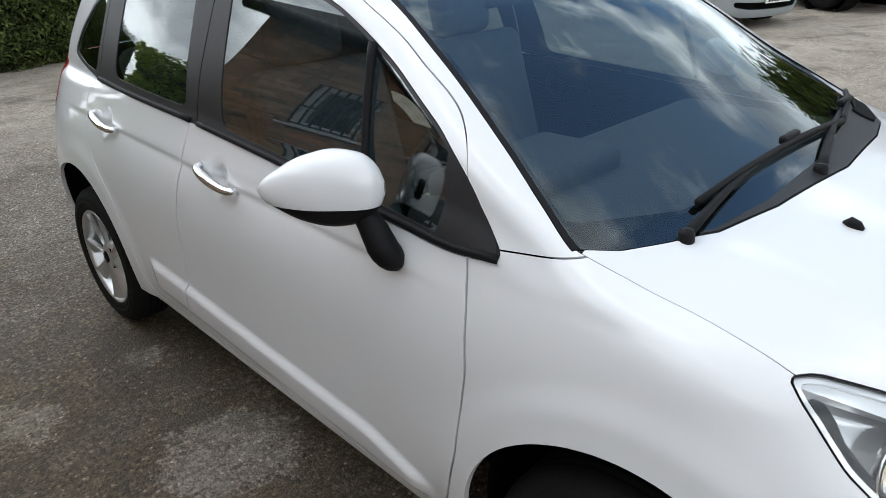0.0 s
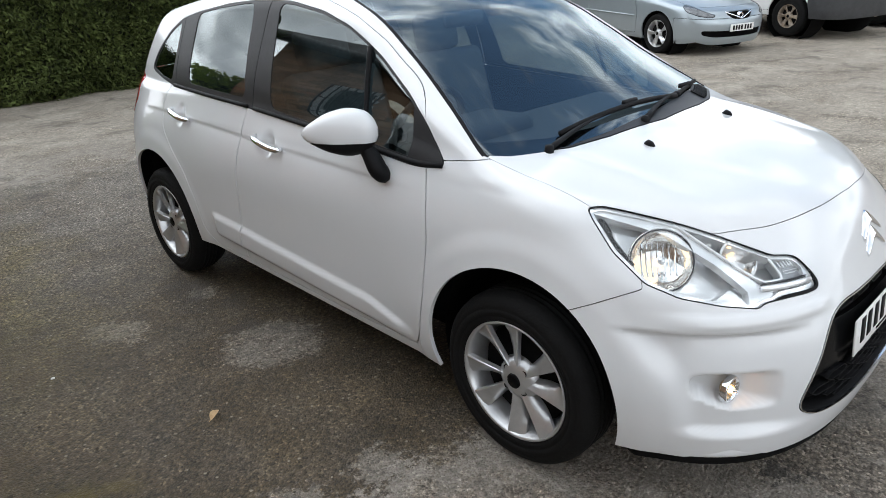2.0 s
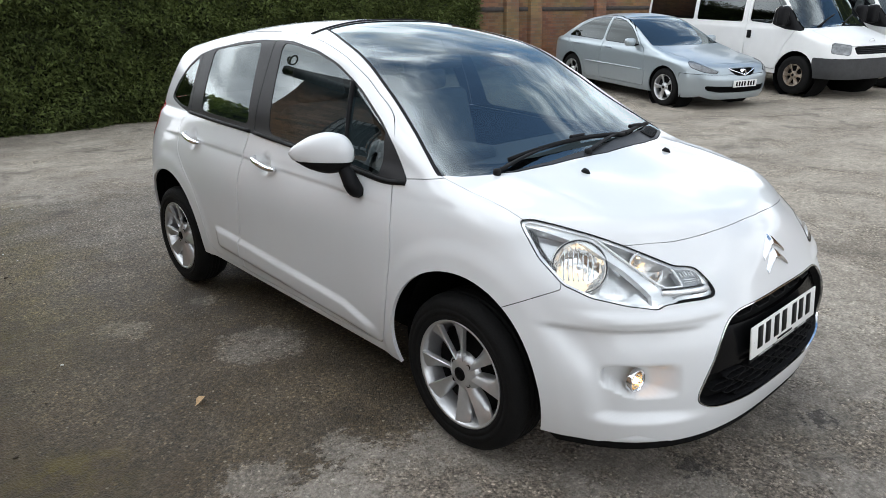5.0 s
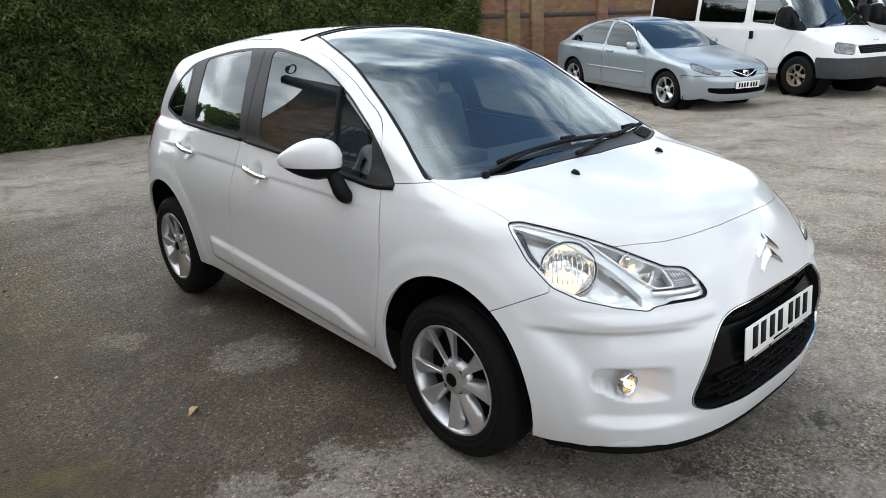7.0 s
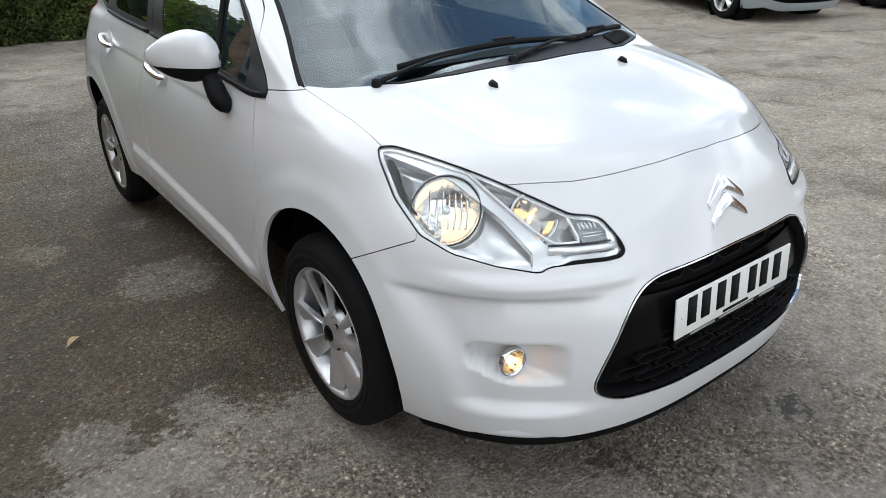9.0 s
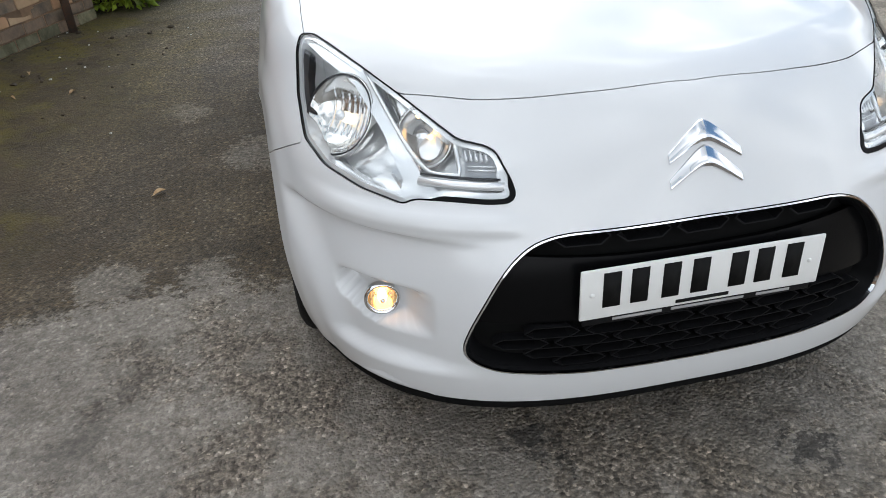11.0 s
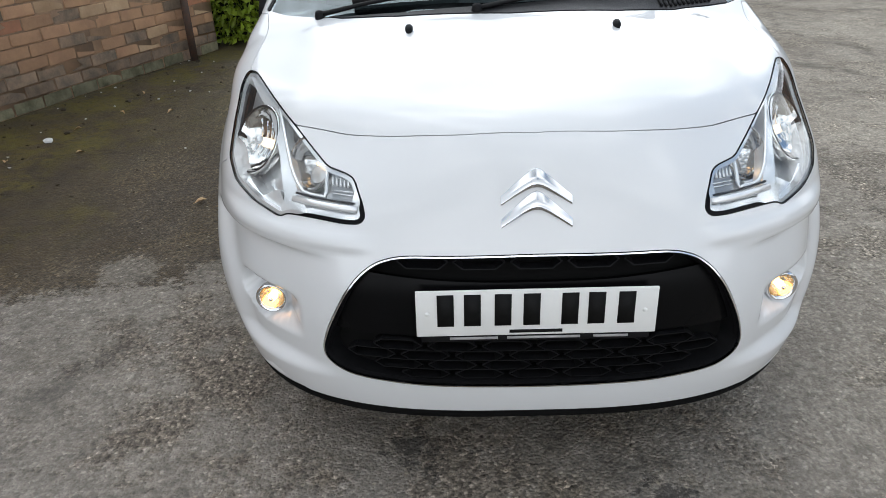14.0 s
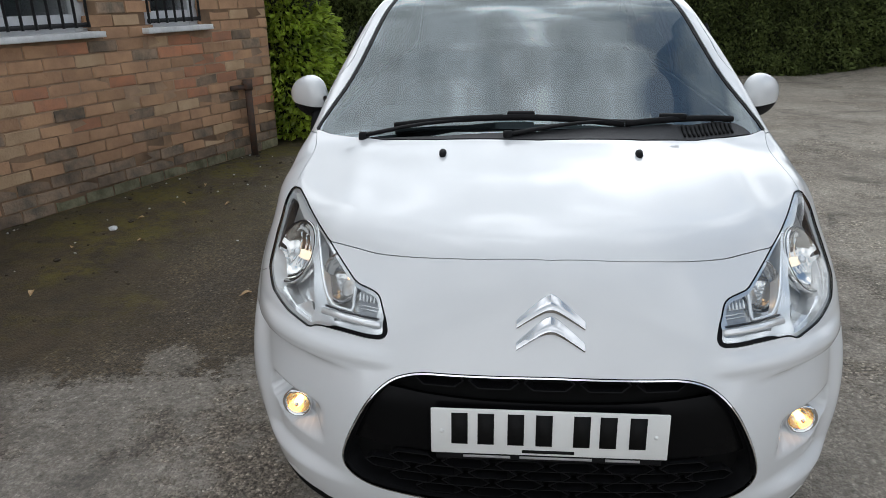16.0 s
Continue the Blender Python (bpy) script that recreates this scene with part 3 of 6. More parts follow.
HEADLIGHT = rounded([(0.361, 0.461), (0.32, 0.464), (0.253, 0.443), (0.135, 0.402), (0.036, 0.364), (-0.075, 0.318), (-0.114, 0.302), (-0.168, 0.302), (-0.190, 0.295), (-0.231, 0.251), (-0.246, 0.226), (-0.240, 0.208), (-0.205, 0.196), (-0.136, 0.184), (-0.072, 0.172), (-0.050, 0.157), (0.047, 0.167), (0.153, 0.193), (0.235, 0.237), (0.306, 0.328), (0.352, 0.425)], 0.008, 1)
LEAD = [tuple(q) for q in spline([(0.0, -0.65), (0.135, -0.642), (0.26, -0.62), (0.39, -0.576), (0.467, -0.532), (0.53, -0.49)], 24)]
BONNET = [(-0.3, -0.61), (-0.135, -0.642), *LEAD, (0.58, -0.44), (0.695, -0.235), *(tuple(q) for q in spline([(0.700, -0.20), (0.699, -0.12), (0.697, -0.05), (0.701, 0.05), (0.722, 0.165)], 16)), (0.66, 0.115), (0.57, 0.068), (0.48, 0.025), (0.31, -0.012), (0.0, -0.04), (-0.3, -0.012)]
GRILLE = rounded([(-0.3, 0.634), (0.0, 0.636), (0.29, 0.632), (0.345, 0.616), (0.385, 0.585), (0.42, 0.54), (0.46, 0.46), (0.482, 0.395), (0.477, 0.362), (0.45, 0.342), (0.40, 0.327), (0.26, 0.315), (0.0, 0.311), (-0.3, 0.315)])
TAIL_LIGHT = rounded([(2.84, 0.86), (2.72, 0.95), (2.735, 1.05), (2.80, 1.09), (3.3, 1.09), (3.3, 0.84)])


def screen_edge(y):
    return curve(y, (-0.2, 0.76), (0.17, 0.727), (0.25, 0.702), (0.371, 0.659), (0.472, 0.630), (0.567, 0.608), (0.666, 0.588), (0.8, 0.559), (1.04, 0.50), (1.2, 0.445), (1.4, 0.38))


def lamp_zone(x, y, z):
    """Signed distance to the headlight's outline, seen obliquely from ahead and above."""
    return within((x + y) * 0.7071, 0.866 * z + 0.3536 * (y - x), HEADLIGHT)


def cowl_line(x):
    """The bonnet's rear edge."""
    return np.interp(np.abs(x), [0.0, 0.31, 0.48, 0.57, 0.66, 0.722], [-0.04, -0.012, 0.025, 0.068, 0.115, 0.165]) + 0.002


def cowl_wide(x):
    """Depth of the scuttle panel, widest towards the passenger side (+x)."""
    return np.interp(x, [-0.56, -0.5, -0.26, 0.0, 0.4, 0.56, 0.62, 0.655, 0.67], [-0.01, 0.006, 0.024, 0.052, 0.085, 0.08, 0.062, 0.03, -0.01])


def build_hatchback():
    car = thing("hatchback", "glossy white five-door hatchback parked on tarmac, lamps lit", "car")
    f = car_field
    R = lambda m, **k: panel(f, m, (-1,), **k)  # noqa: E731  right-hand half
    L = lambda m, **k: panel(f, m, (1,), **k)  # noqa: E731
    rest = skin(f, (0, -1.0, 0.05), (1.0, 3.4, 1.72), (0.0, 2.4, 0.65), (0.009, 0.0115, 0.0095))
    hem = lambda x, y, z: np.interp(y, [-0.8, 0.3, 1.9, 2.9], [0.231, 0.224, 0.29, 0.30]) - z  # noqa: E731
    rest = cut(rest, hem(*rest[0].T))
    for axle, low, r in ((-0.015, 0.335, 0.365), (2.455, 0.335, 0.385)):
        rest = cut(rest, np.where(rest[0][:, 0] > 0.45, r - np.hypot(rest[0][:, 1] - axle, rest[0][:, 2] - low), -1))
    whole = rest
    far = lambda ok, d: np.where(ok, d, np.maximum(d, 0.05))  # noqa: E731
    hole, rest = take(rest, lambda x, y, z: far(y < -0.55, within(x, z, GRILLE)))
    lamp, rest = take(rest, lambda x, y, z: far((y < 0.0) & (x > 0.3), lamp_zone(x, y, z)), 0.0008)
    screen, rest = take(rest, lambda x, y, z: np.maximum.reduce([x - screen_edge(y), cowl_line(x) - y, y - 1.34 + 0.3 * x * x, 0.95 - z]), 0.0015)
    bonnet, rest = take(rest, lambda x, y, z: far(z > 0.76, within(x, y, BONNET)), 0.0008)
    glazed = lambda o: lambda x, y, z: far((x > 0.4) & (y > 0.2), within(y, z, o))  # noqa: E731
    glazing, rest = take(rest, glazed(GLAZING), 0.001)
    front_door, rest = take(rest, lambda x, y, z: glazed(FRONT_DOOR)(x, y, z) * (1 + 3.2 * bump(z, 1.0, 9.0, 0.1)), 0.0030)
    rear_door, rest = take(rest, glazed(REAR_DOOR), 0.0016)
    hatch, rest = take(rest, lambda x, y, z: np.maximum.reduce([2.45 - y, x - 0.56 + 0.25 * (z - 1.1), 1.09 - z, z - 1.37]), 0.001)
    tail, rest = take(rest, lambda x, y, z: far((y > 2.5) & (x > 0.45), within(y, z, TAIL_LIGHT)), 0.002)
    bumper, rest = take(rest, lambda x, y, z: np.maximum(y + 0.0, np.where(y < -0.19, z - (0.63 + (-0.21 - y) * 0.5) - np.clip((0.74 - x) * 3, 0, 1), 0.2)), 0.0015)
    wing, rest = take(rest, lambda x, y, z: np.maximum.reduce([y - 0.42, 0.3 - x, np.where(y > 0.1, z - 0.972 - 0.12 * (0.3 - y), -0.1)]), 0.0015)

    body = part("body_shell", panel(f, rest), WHITE, car, "white roof, pillars, sills and rear quarters")
    part("bonnet", panel(f, bonnet), WHITE, car, "smooth white bonnet")
    front = part("front_bumper", panel(f, bumper), WHITE, car, "white moulded front bumper")
    halves = []
    for s in (1, -1):
        strip = cut(screen, screen[0][:, 1] - cowl_line(screen[0][:, 0]) - cowl_wide(s * screen[0][:, 0]))
        halves.append(panel(f, strip, (s,), lift=0.002, lip=0.012))
    part("cowl_panel", merge(*halves), GREY_TRIM, car, "charcoal plastic scuttle panel")
    wind = part("windscreen", panel(f, screen, lift=-0.003, lip=0.0), SCREEN_GLASS, car, "curved tinted windscreen reflecting clouds")
    wind.visible_shadow = False
    rear_glass = part("rear_window", panel(f, hatch, lift=-0.004, lip=0.0), GLASS, car, "dark tinted rear window")
    rear_glass.visible_shadow = False
    # dark band round the windscreen
    band = cut(screen, -np.maximum.reduce([screen[0][:, 0] - screen_edge(screen[0][:, 1]) + 0.028, cowl_line(screen[0][:, 0]) + 0.075 - screen[0][:, 1], screen[0][:, 1] - 1.26 + 0.3 * screen[0][:, 0] ** 2]))
    seal = cut(screen, -np.maximum(screen[0][:, 0] - screen_edge(screen[0][:, 1]) + 0.014, screen[0][:, 1] - 1.325 + 0.3 * screen[0][:, 0] ** 2))
    part("screen_seal", panel(f, seal, lift=-0.001, lip=0.004), BLACK_PLASTIC, wind, "black rubber seal round the windscreen")
    part("screen_border", panel(f, band, lift=-0.007, lip=0.0), GLOSS_BLACK, wind, "black printed screen border")
    # the lining that closes the gaps between panels, open behind the glass
    lining = whole
    for reg in (lambda x, y, z: far(y < -0.5, within(x, z, GRILLE)), glazed(GLAZING), lambda x, y, z: np.maximum.reduce([x - screen_edge(y), cowl_line(x) - y, y - 1.34 + 0.3 * x * x, 0.95 - z]), lambda x, y, z: far((y < 0.0) & (x > 0.3), lamp_zone(x, y, z)), lambda x, y, z: np.maximum.reduce([2.45 - y, x - 0.56 + 0.25 * (z - 1.1), 1.09 - z, z - 1.37]), lambda x, y, z: np.where((y < -0.4) & (np.abs(z - 0.445) < 0.09) & (np.abs(x - 0.62) < 0.13), -0.1, 0.1)):
        lining = take(lining, reg, -0.006)[1]
    part("inner_lining", panel(f, lining, lift=-0.016, lip=0.0), DARK, body)

    for s, H in ((-1, R), (1, L)):
        door = part("front_door", H(front_door), WHITE, car, "white front door with dark window")
        rear = part("rear_door", H(rear_door), WHITE, car, "white rear door with dark window")
        part("wing", H(wing), WHITE, car, "white front wing round the wheel arch")
        part("tail_light", H(tail, lift=0.002), RED_LENS, car, "red tail light")
        for owner, outline in ((door, FRONT_WINDOW), (rear, REAR_WINDOW), (body, QUARTER_WINDOW)):
            pane, glazing_left = take(glazing, glazed(outline))
            w = part("side_window", H(pane, lift=-0.003, lip=0.0), GLASS, owner, "dark tinted side window")
            w.visible_shadow = False
        trim = glazing
        for outline in (FRONT_WINDOW, REAR_WINDOW, QUARTER_WINDOW):
            trim = take(trim, glazed(outline))[1]
        for a, b, owner in ((0.0, 1.475, door), (1.48, 2.262, rear), (2.267, 3.0, body)):
            piece = cut(trim, a - trim[0][:, 1])
            piece = cut(piece, piece[0][:, 1] - b)
            part("window_trim", H(piece, lift=-0.0005, lip=0.004), GREY_TRIM, owner, "charcoal window surround")
        # belt seal standing proud under the windows
        ys = np.linspace(0.3, 2.27, 40)
        zs = np.interp(ys, [0.285, 0.42, 0.65, 1.11, 1.56, 2.27], [0.958, 0.949, 0.966, 1.0, 1.028, 1.056])
        xs = side_x(f, ys, zs) + 0.002
        for a, b, owner in ((0, 24, door), (24, 40, rear)):
            part("belt_seal", tube([(s * x, y, z) for x, y, z in zip(xs[a:b], ys[a:b], zs[a:b])], 0.0095, 8), BLACK_PLASTIC, owner)
        # bar dividing the front window, and the black corner ahead of it
        ks = np.linspace(0, 1, 12)
        out = np.polyval(np.polyfit(ks[::3], [float(side_x(f, 0.690 + 0.058 * k, 0.99 + 0.302 * k)) for k in ks[::3]], 2), ks)
        bar = [(s * (x + 0.004), 0.690 + 0.058 * k, 0.99 + 0.302 * k) for x, k in zip(out, ks)]
        part("window_bar", tube(bar, [0.008 + 0.003 * i / 11 for i in range(12)], 8), BLACK_PLASTIC, door, "black window divider")
        corner = cut(glazing, glazed(rounded([(0.29, 0.945), (0.47, 0.945), (0.455, 1.0), (0.47, 1.14), (0.39, 1.09)]))(*glazing[0].T))
        part("mirror_corner", H(corner, lift=0.002, lip=0.01), GREY_TRIM, door, "charcoal mirror corner trim")
        # door handles over their cupped recesses
        for owner, y0, z0 in ((door, 1.315, 0.897), (rear, 2.135, 0.930)):
            line = spline([(-0.118, 0.018, 0.0), (-0.110, 0.017, 0.022), (-0.06, 0.010, 0.034), (0.0, 0.002, 0.036), (0.06, -0.006, 0.033), (0.110, -0.012, 0.020), (0.118, -0.013, 0.0)], 18)
            ends = [float(side_x(f, y0 - a, z0 + b)) for a, b in ((-0.13, 0.03), (0.13, -0.02))]
            pts = [(s * (np.interp(a, [-0.1, 0.1], ends) + c), y0 - a, z0 + b) for a, b, c in line * (0.86, 1, 1)]
            part("door_handle", tube(pts, [0.010 + 0.004 * math.sin(math.pi * i / 17) for i in range(18)], 12, 1.0), CHROME, owner, "chrome pull handle")
    return car, front, hole, lamp, body


def build_lamps(car, front, lamp):
    f = car_field
    for s in (-1, 1):
        H = lambda m, **k: panel(f, m, (s,), **k)  # noqa: E731, B023
        inside = lambda e: lambda x, y, z: lamp_zone(x, y, z) + e  # noqa: E731
        core, seal = take(lamp, lambda x, y, z: lamp_zone(x, y, z) + 0.0025 + 0.007 * bump(x, 0.3, 0.505, 0.03) * bump(z, 0.6, 0.722, 0.02))
        head = part("headlight", H(seal, lift=0.001, lip=0.012), GLOSS_BLACK, car, "lit clear headlight with chrome reflectors and black seal")
        inner, rim = take(core, lambda x, y, z: lamp_zone(x, y, z) + 0.011 + 0.010 * bump(x, 0.3, 0.505, 0.03) * bump(z, 0.6, 0.735, 0.02))
        part("chrome_edge", H(rim, lift=-0.006, lip=0.075), SILVERED, head, "silvered lamp wall")
        part("housing", H(core, lift=-0.075, lip=0.0), SILVERED, head, "silvered lamp housing")
        part("lens", H(core, lift=0.0, lip=0.0), LENS, head, "clear lens").visible_shadow = False
        # reflector bowls, each with its bulb
        for x, y, z, r, yaw in ((0.652, -0.455, 0.776, 0.084, 47), (0.500, -0.590, 0.762, 0.056, 30)):
            at = Matrix.Translation((s * x, y, z)) @ Matrix.Rotation(s * radians(yaw), 4, "Z") @ Matrix.Rotation(radians(-31 if x > 0.6 else -20), 4, "X")
            ring = [at @ Vector((1.08 * r * math.cos(k), -0.004, 1.12 * r * math.sin(k))) for k in np.linspace(0, 6.28, 24)]
            sink = next(d for d in np.arange(0.0, 0.09, 0.003) if max(float(f(p.x, p.y + d, p.z)) for p in ring) < -0.006)
            at = Matrix.Translation((0, float(sink), 0)) @ at @ Matrix.Diagonal((1, 1, 1 if x > 0.6 else 1.06, 1))
            bowl = [(r + 0.004, 0.016), (r + 0.005, -0.004), (r + 0.002, -0.007), (r - 0.003, -0.004), (r * 0.90, 0.010), (r * 0.72, 0.026), (r * 0.48, 0.038), (r * 0.25, 0.044), (0.0, 0.046)]
            refl = part("reflector", move(lathe(bowl, 40, "y"), at), BOWL if x > 0.6 else SMOKED, head, "round chrome reflector")
            part("reflector_rim", move(lathe([(r + 0.0045, -0.003), (r + 0.0015, -0.0085), (r - 0.0035, -0.003)], 40, "y"), at), GREY_TRIM if x > 0.6 else SMOKED, refl)
            part("bulb", move(lathe([(0.0, 0.002), (0.008, 0.005), (0.012, 0.018), (0.012, 0.045)] if x > 0.6 else [(0.0, 0.024), (0.004, 0.026), (0.005, 0.034), (0.005, 0.045)], 16, "y"), at), HEAD_GLOW if x > 0.6 else LAMP_GLOW, refl)
            if x > 0.6:
                part("bulb_cap", move(lathe([(0.0, -0.006), (0.009, -0.004), (0.011, 0.004), (0.010, 0.006)], 16, "y"), at), SATIN, refl)
                deep = sorted((q, d) for q, d in bowl[4:])
                for k in range(7):  # upright flutes of the bowl
                    u = r * (-0.54 + 0.18 * k)
                    rib = [(u, float(np.interp(math.hypot(u, w * r), *zip(*deep))) - 0.001, w * r) for w in np.linspace(-0.45, 0.6, 8)]
                    part("flute", move(tube(rib, 0.0026, 6), at), CHROME, refl)
        # the broad silver blade between the bowls, and the rim of the inner chamber
        blade = [(0.716, 0.90), (0.623, 0.844), (0.583, 0.781), (0.563, 0.715), (0.578, 0.675), (0.50, 0.695), (0.529, 0.730), (0.556, 0.786), (0.594, 0.864), (0.668, 0.918)]
        piece = cut(core, within(core[0][:, 0], core[0][:, 2], blade))
        part("divider", H(piece, lift=-0.014, lip=0.03), SATIN, head, "silver divider blade")
        cup = [(0.590, 0.862), (0.554, 0.786), (0.530, 0.745), (0.50, 0.722), (0.455, 0.722), (0.452, 0.775)]
        pts = [(s * x, float(front_y(f, x, z)) + 0.016, z) for x, z in spline(cup, 16)]
        part("chamber_rim", tube(pts, 0.0045, 8), SILVERED, head)
        # smoky floor of the inner chamber and the ribbed side light at its end
        floor = [(0.585, 0.850), (0.545, 0.785), (0.515, 0.735), (0.448, 0.728), (0.448, 0.790), (0.49, 0.815)]
        part("chamber", H(cut(inner, np.maximum(within(inner[0][:, 0], inner[0][:, 2], floor), np.maximum(0.062 - np.hypot(inner[0][:, 0] - 0.502, inner[0][:, 2] - 0.765), 0.502 - inner[0][:, 0]))), lift=-0.058, lip=0.0), SMOKED, head, "smoky inner chamber")
        end = [(0.447, 0.725), (0.380, 0.722), (0.388, 0.762), (0.40, 0.782), (0.447, 0.790)]
        part("side_light", H(cut(inner, within(inner[0][:, 0], inner[0][:, 2], end)), lift=-0.020, lip=0.03), AMBER_GREY, head, "grey ribbed side light")
        for k in range(5):
            x = 0.402 + 0.009 * k
            part("light_rib", tube([(s * x, float(front_y(f, x, z)) + 0.017, z) for z in (0.744, 0.752, 0.760)], [0.0036, 0.0028, 0.001], 6), SATIN, head)
        for z in (0.730, 0.736):
            part("light_rib", tube([(s * x, float(front_y(f, x, z)) + 0.018, z) for x in (0.388, 0.41, 0.438)], 0.0016, 6), SATIN, head)
        strip = [(s * x, float(front_y(f, x, z)) + 0.008, z) for x, z in ((0.380, 0.709), (0.42, 0.709), (0.47, 0.710), (0.53, 0.712))]
        part("strip", tube(strip, 0.0085, 10), SATIN, head, "pale bar along the lamp's foot")
        groove = [(s * x, float(front_y(f, x, z)) + 0.009, z) for x, z in ((0.385, 0.7195), (0.42, 0.7195), (0.47, 0.7205), (0.525, 0.7225))]
        part("groove", tube(groove, 0.0028, 6), GREY_TRIM, head)
        for x, z, deep in ((0.505, 0.800, 0.034),):
            at = Matrix.Translation((s * x, float(front_y(f, x, z)) + deep, z))
            part("position_bulb", move(lathe([(0.0, -0.007), (0.005, -0.005), (0.006, 0.002), (0.004, 0.012)], 12, "y"), at), LAMP_GLOW, head, "small warm bulb")
        # added bright panel in place of the low beam's spill below the bowl
        low = [(0.700, 0.715), (0.640, 0.688), (0.585, 0.672), (0.572, 0.690), (0.590, 0.728), (0.640, 0.700), (0.690, 0.722)]
        part("spill_panel", H(cut(inner, within(inner[0][:, 0], inner[0][:, 2], low)), lift=-0.030, lip=0.02), SILVERED, head, "bright added panel standing for light spilled under the bowl")
        # dark brow over the main bowl, down the lamp's outer wall
        brow = [(0.735, 0.775), (0.728, 0.835), (0.708, 0.885), (0.700, 0.880), (0.713, 0.835), (0.718, 0.780)]
        part("brow", H(cut(inner, within(inner[0][:, 0], inner[0][:, 2], brow)), lift=-0.012, lip=0.02), GREY_TRIM, head, "dark brow beside the bowl")

        # fog lamp in its pocket
        x, y, z = 0.620, -0.612, 0.444
        at = Matrix.Translation((s * x, y, z)) @ Matrix.Rotation(s * radians(4), 4, "Z")
        fog = part("fog_lamp", move(lathe([(0.030, 0.002), (0.034, -0.006), (0.038, -0.004), (0.039, 0.0), (0.0385, 0.012)], 36, "y"), at), CHROME, front, "lit round fog lamp in a chrome ring")
        part("fog_reflector", move(lathe([(0.031, 0.0), (0.026, 0.016), (0.016, 0.026), (0.0, 0.028)], 32, "y"), at), LAMPLIT_BOWL, fog)
        part("fog_bulb", move(lathe([(0.0, -0.008), (0.008, -0.006), (0.011, 0.008), (0.008, 0.027)], 16, "y"), at), FOG_GLOW, fog)
        part("fog_cap", move(lathe([(0.0, -0.013), (0.004, -0.012), (0.006, -0.009), (0.005, -0.006)], 16, "y"), at), CHROME, fog)
        part("fog_lens", move(lathe([(0.0, -0.019), (0.018, -0.014), (0.033, -0.002)], 32, "y"), at), LENS, fog).visible_shadow = False


def build_grille(car, hole):
    f = car_field
    band = lambda e: lambda x, y, z: within(x, z, GRILLE) + e  # noqa: E731
    inside, joint = take(hole, band(0.0022))
    core, edge = take(inside, band(0.0052))
    grille = part("grille", panel(f, core, lift=-0.055, lip=0.0), DARK, car, "black honeycomb grille with thin chrome surround")
    part("joint", panel(f, joint, lift=-0.004, lip=0.01), DARK, grille)
    part("chrome_surround", panel(f, edge, lift=0.0015, lip=0.008), CHROME, grille, "thin chrome surround")
    part("grille_wall", panel(f, edge, lift=-0.004, lip=0.055), BLACK_PLASTIC, grille)
    low = lambda x: 0.435 + 0.02 * x * x  # noqa: E731
    up = lambda x: 0.572 + 0.16 * np.abs(x) ** 2.2  # noqa: E731
    middle = cut(core, np.maximum(low(core[0][:, 0]) - core[0][:, 2], core[0][:, 2] - up(core[0][:, 0])))
    part("plate_panel", panel(f, middle, lift=-0.030, lip=0.02), GLOSS_BLACK, grille, "smooth gloss black plate panel")
    # honeycomb: long six-sided cells, recessed
    cells = []
    for row, z in enumerate((0.612, 0.418, 0.392, 0.366, 0.340)):
        for k in range(-5, 6):
            x = 0.122 * (k + (0.5 if row % 2 else 0.0))
            if float(within(np.array([abs(x) + 0.035]), np.array([z]), GRILLE)[0]) < -0.012:
                cells.append((x, z, 0.030 if row == 0 else 0.027))
    for x0, z0, h in cells:
        w, d = 0.112, h / 2
        outer = [(-w / 2, 0), (-w / 2 + 0.02, d), (w / 2 - 0.02, d), (w / 2, 0), (w / 2 - 0.02, -d), (-w / 2 + 0.02, -d)]
        vs, fs = [], []
        for k, depth in ((1.0, 0.026), (1.0, 0.018), (0.86, 0.018), (0.80, 0.045)):
            for a, b in outer:
                x, z = x0 + a * (1 - (1 - k) * 0.4), z0 + b * k
                vs.append((x, float(front_y(f, abs(x), z)) + depth, z))
        for r in range(3):
            fs += [(r * 6 + i, (r + 1) * 6 + i, (r + 1) * 6 + (i + 1) % 6, r * 6 + (i + 1) % 6) for i in range(6)]
        part("grille_cell", (vs, fs), BLACK_PLASTIC, grille, smooth=False)

    plate = part("number_plate", box((0.52, 0.006, 0.111), (0.0, -0.797, 0.507), 0.0025, Matrix.Rotation(radians(-4), 4, "X")), PLATE_WHITE, car, "white number plate with plain black bars")
    tilt = Matrix.Translation((0, -0.797, 0.507)) @ Matrix.Rotation(radians(-4), 4, "X")
    for x in (-0.196, -0.138, -0.072, -0.010, 0.072, 0.129, 0.193):
        part("bar", box((0.036, 0.002, 0.076), tilt @ Vector((x, -0.0036, 0.008)), 0.0, tilt.to_3x3().to_4x4()), PRINT, plate)
    part("bar", box((0.115, 0.002, 0.007), tilt @ Vector((0.0, -0.0036, -0.045)), 0.0, tilt.to_3x3().to_4x4()), PRINT, plate)
    for x in (-0.236, 0.233):
        part("screw_cap", move(lathe([(0.0, -0.0055), (0.004, -0.005), (0.0055, -0.003)], 12, "y"), tilt @ Matrix.Translation((x, 0, 0))), PLATE_WHITE, plate)
    holder = part("plate_holder", box((0.50, 0.006, 0.016), (0.0, -0.795, 0.441), 0.002), BLACK_PLASTIC, plate)
    for x, w in ((-0.135, 0.105), (0.018, 0.16), (0.165, 0.075)):
        part("bar", box((w, 0.002, 0.006), (x, -0.7990, 0.4425)), PRINT_GREY, plate)

    emblem = tagged(new("emblem"), "two stacked chrome chevrons")
    emblem.parent = car
